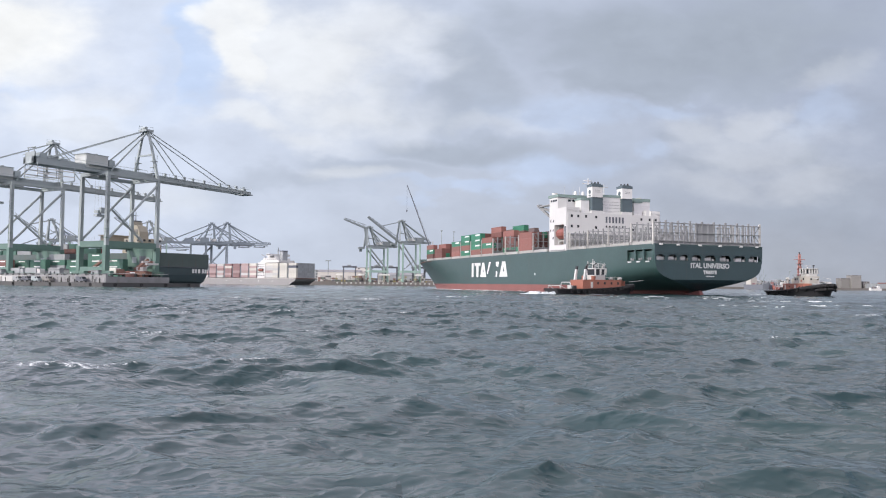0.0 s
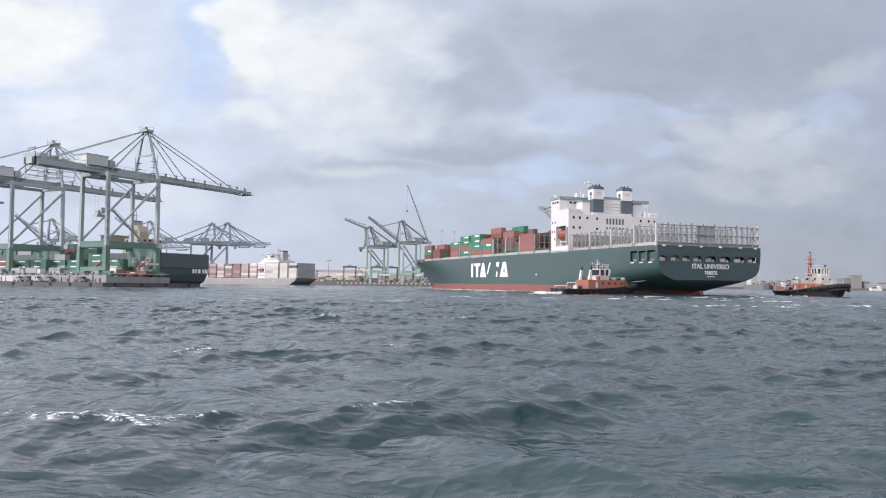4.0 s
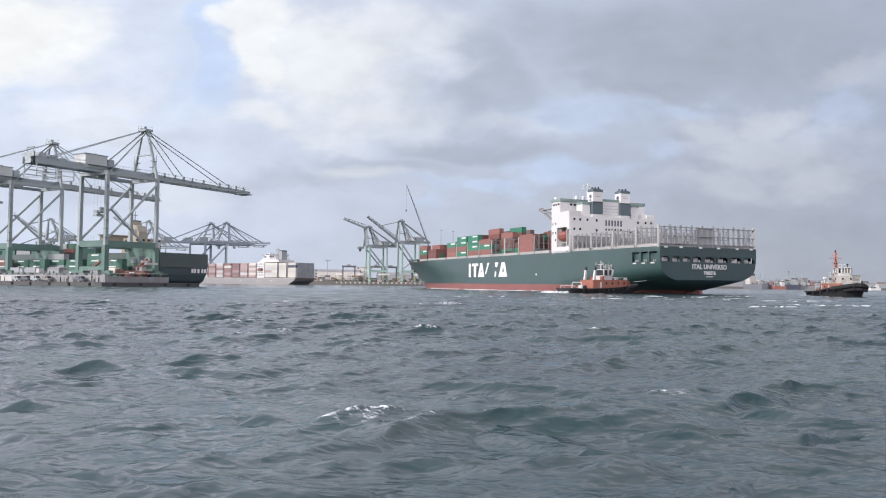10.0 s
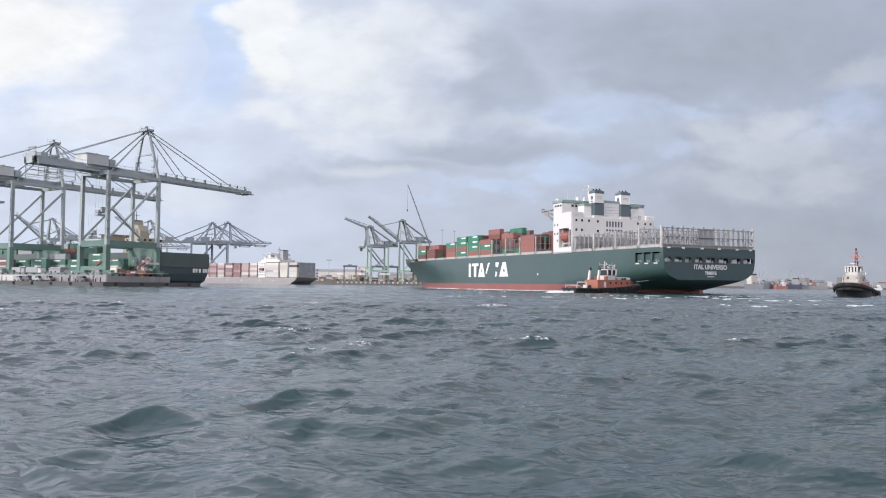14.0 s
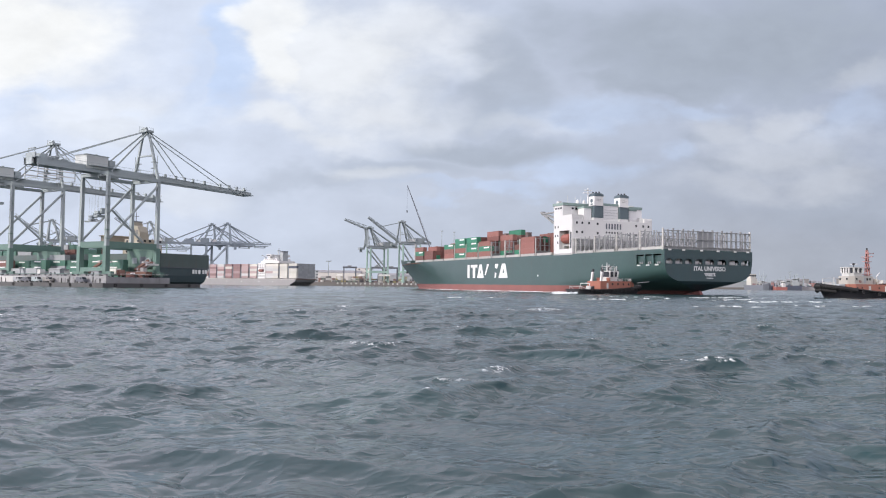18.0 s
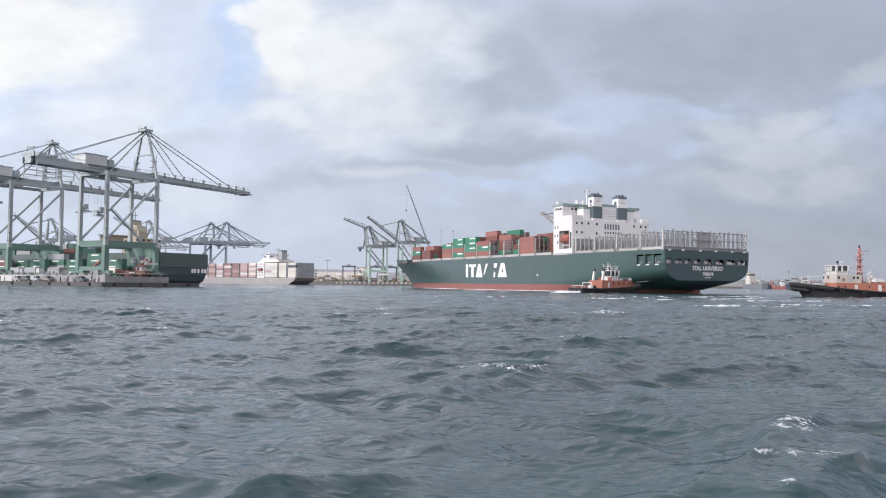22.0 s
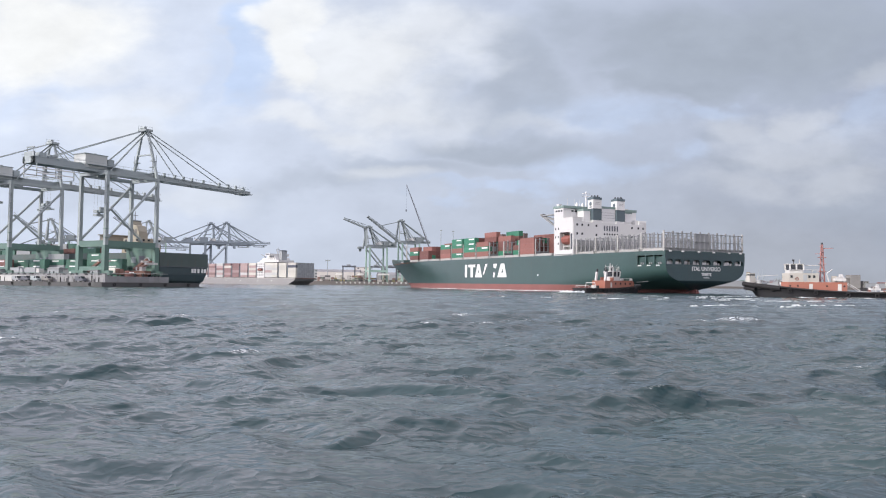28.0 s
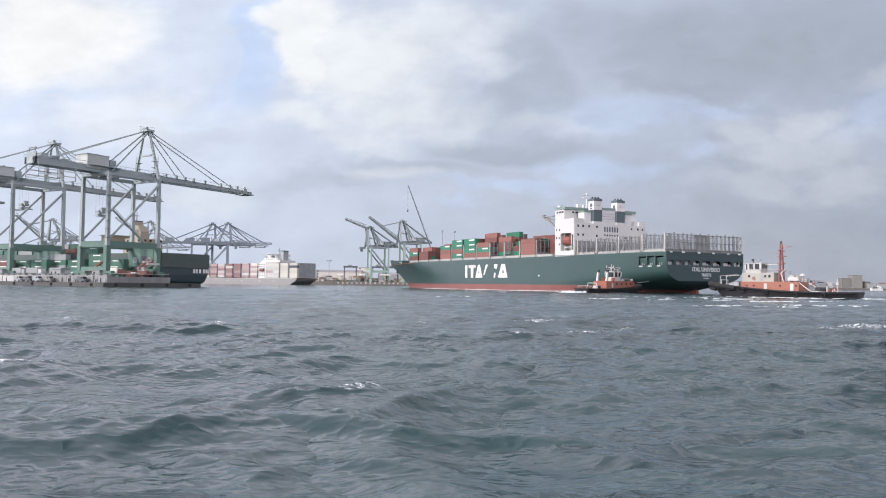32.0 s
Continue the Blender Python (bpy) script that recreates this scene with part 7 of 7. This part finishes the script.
def building(name, label, x, y, w, d, h, col, floors, deg=0.0, roof="flat", z=4.4):
    b = thing(name, label, "building", place(x, y, z, deg), "harbour buildings")
    part("wall", G().box(-w / 2, w / 2, 0, d, 0, h), col, b)
    if roof == "flat":
        part("roof", G().box(-w / 2 - 0.3, w / 2 + 0.3, -0.3, d + 0.3, h, h + 0.5), ROOF, b)
    else:
        part("roof", G().add([(-w / 2, -0.5, h), (w / 2, -0.5, h), (w / 2, d, h), (-w / 2, d, h), (-w / 2, d / 2, h + 3.5), (w / 2, d / 2, h + 3.5)], [(0, 1, 5, 4), (2, 3, 4, 5), (1, 2, 5), (3, 0, 4)]), ROOF, b)
    n = max(2, int(w / 7))
    for f in range(floors if floors > 2 else 0):
        zz = h * (f + 0.45) / floors
        for i in range(n):
            xx = -w / 2 + w * (i + 0.5) / n
            part("window", G().box(xx - 1.2, xx + 1.2, -0.06, 0.05, zz, zz + 1.5), GLASS, b)
    return b


rng = random.Random(21)
building("terminal_shed", "long pale shed beyond the quay", -150, 1105, 62, 24, 14, WALL, 2, roof="gable")
building("office_block", "pale harbour office block with flat roof", -118, 1120, 20, 16, 21, WALL, 5)
building("warehouse", "cream warehouse behind the quay", -62, 1130, 70, 25, 11, BOX_GREY, 2, roof="gable")
building("office_block", "small grey harbour office", -195, 1130, 26, 18, 17, BOX_GREY, 4)
building("warehouse", "grey warehouse on the far quay", 40, 1080, 80, 28, 13, BOX_GREY, 2, roof="gable")
building("warehouse", "pale warehouse on the far quay", -320, 1100, 80, 30, 14, WALL, 2)
building("warehouse", "low warehouse beyond the pier", -520, 1090, 110, 30, 14, BOX_GREY, 2)
building("silo_block", "square grey silo building on the outer shore", 813, 1500, 19, 20, 25, SILO, 2, z=4)
building("office_block", "low buff building on the outer shore", 794, 1505, 17, 20, 19, SILO, 2, z=4)
building("office_block", "low tan building on the outer shore", 836, 1506, 12, 14, 13, SILO, 3, z=4)
building("warehouse", "low warehouse on the outer shore", 868, 1500, 70, 24, 9, BOX_GREY, 2, z=4)
building("warehouse", "low dark warehouse on the outer shore", 590, 1520, 90, 24, 11, BOX_GREY, 2, z=4)
building("office_block", "small white building on the outer shore", 905, 1490, 14, 12, 16, WHITE, 3, z=4)

for x, y in ((-118, 968), (-84, 975), (-66, 985), (-30, 972)):
    v = thing("yard_gantry", "dark rubber-tyred yard gantry on the far quay", "gantry", place(x, y, 4.4, 8), "yard gantries")
    for s in (-7.5, 7.5):
        for d in (0, 9):
            part("leg", G().box(s - 0.7, s + 0.7, d - 0.6, d + 0.6, 0, 18), JIB, v)
        part("side_beam", G().box(s - 0.6, s + 0.6, 0.6, 8.4, 16.4, 18), JIB, v)
    part("girder", G().box(-9, 9, -0.7, 0.7, 18, 20).box(-9, 9, 8.3, 9.7, 18, 20), JIB, v)
    part("trolley", G().box(-3, 2, -0.5, 9.5, 20, 21.4), BOX_GREY, v)
clutter = G()
crng = random.Random(77)
for i in range(150):
    x = 470 + i * 4.4 + crng.uniform(-2, 2)
    hh = crng.choice((3, 5, 7, 9, 12)) * crng.uniform(0.7, 1.2)
    clutter.box(x, x + crng.uniform(4, 13), 1532 + crng.uniform(0, 20), 1560, 3.9, 4 + hh)
single("shore_clutter", clutter, FAR_MIX, "low sheds and stacked cargo along the outer shore", "sheds", kind="stuff")

boxes = G()
for i in range(170):
    x = -155 + i * 1.12 + rng.uniform(-1, 1)
    y = 938 + rng.uniform(0, 24)
    w = rng.choice((1.8, 2.6, 3.4, 6.2))
    for t in range(rng.choice((1, 1, 1, 2, 3))):
        boxes.box(x, x + w, y, y + 2.5, 4.42 + t * 2.6, 6.0 + t * 2.6 + rng.uniform(0, 0.9))
single("quay_boxes", boxes, YARD_MIX, "loose cargo, boxes and vehicles crowding the far quay", "cargo", kind="stuff")
for x, y in ((-128, 945), (-100, 940), (-75, 938), (-69, 939), (-30, 940)):
    v = thing("straddle_carrier", "pale straddle carrier on the far quay", "vehicle", place(x, y, 4.4, 5), "straddle carriers")
    part("frame", G().box(-4, 4, -2.4, -1.8, 8, 9).box(-4, 4, 1.8, 2.4, 8, 9).box(-3, 3, -2.4, 2.4, 9, 10), BOX_WHITE, v)
    for a in (-3.6, 3.6):
        for b in (-2.1, 2.1):
            part("leg", G().box(a - 0.35, a + 0.35, b - 0.35, b + 0.35, 0.0, 8), YELLOW, v)


def far_vessel(label, x, y, L, B, free, hull, house, deg, tall, red=False):
    v = thing("far_ship", label, "ship", place(x, y, 0, deg), "far ships")
    g = G()
    g.add([(-L / 2, -B / 2, -1), (L * 0.38, -B / 2, -1), (L * 0.46, 0, -1), (L * 0.38, B / 2, -1), (-L / 2, B / 2, -1),
           (-L / 2 - 1, -B / 2, free), (L * 0.4, -B / 2, free), (L / 2, 0, free * 1.5), (L * 0.4, B / 2, free), (-L / 2 - 1, B / 2, free)],
          [(5, 6, 7, 8, 9), (0, 1, 6, 5), (1, 2, 7, 6), (2, 3, 8, 7), (3, 4, 9, 8), (4, 0, 5, 9)])
    part("hull", g, hull, v)
    part("deckhouse", G().box(-L * 0.42, -L * 0.2, -B * 0.42, B * 0.42, free, free + tall * 0.55).box(-L * 0.38, -L * 0.24, -B * 0.36, B * 0.36, free + tall * 0.55, free + tall), house, v)
    part("bridge_windows", G().box(-L * 0.385, -L * 0.235, -B * 0.37, B * 0.37, free + tall * 0.78, free + tall * 0.9), GLASS, v)
    part("funnel", G().box(-L * 0.46, -L * 0.42, -B * 0.2, B * 0.2, free, free + tall * 1.1), YELLOW if red else BOX_GREY, v)
    grng = random.Random(int(x))
    for k in range(7):
        gx, gw, gh = L * (-0.16 + 0.075 * k), grng.uniform(1.0, 2.6), grng.uniform(0.8, 3.6)
        part("deck_gear", G().box(gx - gw / 2, gx + gw / 2, -B * 0.3, B * grng.uniform(0.0, 0.3), free - 0.1, free + gh), grng.choice((BOX_GREY, FAR_BLUE, TUG_CREAM, DULL_RED, JIB)), v)
    for k in (0.05, 0.25):
        part("mast", G().rod((L * k, 0, free), (L * k, 0, free + tall * 1.35), 0.5, 6, 0.25).bar((L * k, 0, free + tall * 0.4), (L * (k + 0.12), 0, free + tall * 0.9), 0.6), CRANE_DARK, v)
    return v


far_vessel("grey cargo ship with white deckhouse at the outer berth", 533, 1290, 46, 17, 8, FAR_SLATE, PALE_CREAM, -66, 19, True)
far_vessel("black workboat with low house in the outer harbour", 551, 1300, 26, 8, 6, FAR_BLUE, SILO, 20, 9)
far_vessel("dark trawler alongside in the outer harbour", 607, 1325, 30, 9, 7, TUG_BLACK, BOX_GREY, 10, 10)
far_vessel("small red ship moored in the outer harbour", 563, 1280, 25, 9, 5, FAR_RED, WHITE, 195, 10)
far_vessel("dark trawler with masts in the outer harbour", 590, 1310, 44, 11, 8, FAR_BLUE, BOX_GREY, 175, 12)
far_vessel("grey coaster low in the water in the outer harbour", 640, 1330, 56, 12, 6, FAR_HULL, BOX_GREY, 185, 8)
rng = random.Random(8)
for k in range(9):
    bx0 = 640 + k * 17 + rng.uniform(-4, 4)
    building(*(("harbour_shed", "low grey shed on the outer shore") if k % 3 else ("harbour_store", "square grey store on the outer shore")), bx0, 1535 + rng.uniform(0, 30), rng.uniform(9, 17), 14, rng.uniform(7, 15) + (6 if k % 3 == 0 else 0), (SILO, BOX_GREY, FAR_HULL)[k % 3], 2, roof="gable" if k % 3 else "flat", z=4.0)
far_vessel("white launch in the outer harbour", 752, 1330, 22, 6, 3.5, WHITE, WHITE, 190, 7)
for x, y, h in ((605, 1420, 24), (684, 1410, 33), (695, 1415, 26), (707, 1430, 28), (720, 1430, 25)):
    p = thing("harbour_mast", "thin dark lattice mast on the outer shore", "mast", place(x, y + 95, 4, 0), "harbour masts")
    part("pole", G().bar((0, 0, 0), (0, 0, h), 1.8, 1.8, 1.0, 1.0), CRANE_DARK, p)
    part("arm", G().bar((-4, 0, h * 0.9), (4, 0, h * 0.98), 0.8), CRANE_DARK, p)

for x, y, h, w in ((-150, 1000, 27, 7), (-36, 1060, 24, 5), (14, 1000, 67, 3), (-2, 1000, 68, 3)):
    lm = thing("light_mast", "slender floodlight mast on the far quay", "light mast", place(x, y, 4.4, 0), "far light masts")
    part("pole", G().rod((0, 0, 0), (0, 0, h), 0.55, 8, 0.35), CRANE_DARK, lm)
    part("lamp_head", G().box(-w / 2, w / 2, -0.8, 0.8, h - 0.4, h + 0.9), CRANE_DARK, lm)
# streaks of foam left behind the turning ship
rng = random.Random(33)
for x0, y0, n, wid in ((64, 200, 7, 26), (64, 150, 5, 18), (86, 215, 5, 22), (46, 160, 4, 18), (46, 108, 3, 12), (58, 118, 3, 12), (66, 175, 4, 22), (16, 165, 3, 20)):
    g = G()
    for i in range(n):
        x, y = rng.gauss(0, wid / 2), rng.gauss(0, 3.4)
        for k in range(rng.choice((3, 5, 9))):
            g.mound(x + rng.gauss(0, 2.2), y + rng.gauss(0, 0.5) + 0.12 * k, rng.uniform(0.2, 1.3), rng.uniform(0.05, 0.14), rng.uniform(0.04, 0.12), rng, 8)
    single("foam_streak", g, FOAM, "broken streaks of white foam on the water", "foam", place(x0, y0, 0.06, 6), "foam streaks", kind="stuff")

# ---- what moves ----


def motions():
    walk(SHIP, [(t, place(x, y, 0, a)) for t, x, y, a in SHIP_ROWS])
    rows = []
    for t, x, y, a in SHIP_ROWS:
        touch = Matrix.LocRotScale((x, y, 0), Euler((0, 0, radians(a))), None) @ Vector((12 + 2.8 * t / 32, HALF + 0.4, 0))
        deg = a - 82 + 0.5 * math.sin(t * 0.7)
        d = Vector((math.cos(radians(deg)), math.sin(radians(deg)), 0))
        c = touch - d * 15.0
        rows.append((t, pose(c.x, c.y, -0.05, 0, 0, deg)))
    walk(TUG_A, rows)
    # the free tug comes round from heading this way to heading left; the row gives its mast
    rows = []
    for t, x, y, deg in ((0, 128.1, 274.0, -88.5), (3, 128.8, 270.0, -87.0), (6, 130.3, 266.0, -87.5), (9, 132.7, 261.0, -95.5), (11, 133.9, 256.0, -104.0), (13, 134.3, 251.0, -117.0), (15, 134.5, 246.0, -133.0), (17, 133.6, 241.0, -150.0),
                         (19, 131.1, 236.0, -163.0), (21, 127.6, 231.5, -173.0), (23, 123.1, 227.0, -181.0), (25, 118.0, 223.0, -190.0), (28, 108.1, 217.0, -203.0), (30, 101.0, 214.2, -214.0), (31, 97.5, 213.2, -221.0), (32, 94.0, 212.5, -227.0)):
        rows.append((t, pose(x, y, -0.05 + 0.1 * math.sin(t), 0, 0, deg)))
    walk(TUG_B, rows)
    walk(CLOUDS, [(0, pose(0, 0, 0)), (32, pose(167, 0, 0))])
    walk(SEA, [(0, pose(0, 0, 0)), (32, pose(37, -64, 0))])
    walk(CROSS, [(0, pose(0, 0, 0)), (32, pose(-16, -34, 0))])
    # the far crane's hoist runs back along its girder
    bx, by = ORIGIN_1[0] - 69.5 * BOOM_Y, ORIGIN_1[1] + 69.5 * BOOM_X

    def on_girder(s, z):
        return place(bx + s * BOOM_X, by + s * BOOM_Y, z, BOOM_DEG)
    rows = ((0, 21.5, 15.0), (10, 21.5, 15.0), (11, 21.5, 17.6), (12, 21.6, 20.6), (13, 22, 22.9), (14, 22.2, 26.0), (16.6, 22.3, 32.7), (17, 22.4, 34.0), (18, 22.5, 35.6), (19, 22.7, 37.5), (20, 22.4, 38.6),
            (21, 20.8, 39.6), (22, 17.8, 39.5), (23, 13.6, 39.2), (24, 9.8, 39.3), (25, 6.2, 39.1), (28, -2.8, 38.9), (29, -6.6, 39.1), (30, -10.6, 39.2), (31, -13.5, 38.6), (32, -14.7, 38.0))
    walk(HOIST_MOVING, [(t, on_girder(s, z)) for t, s, z in rows])


motions()
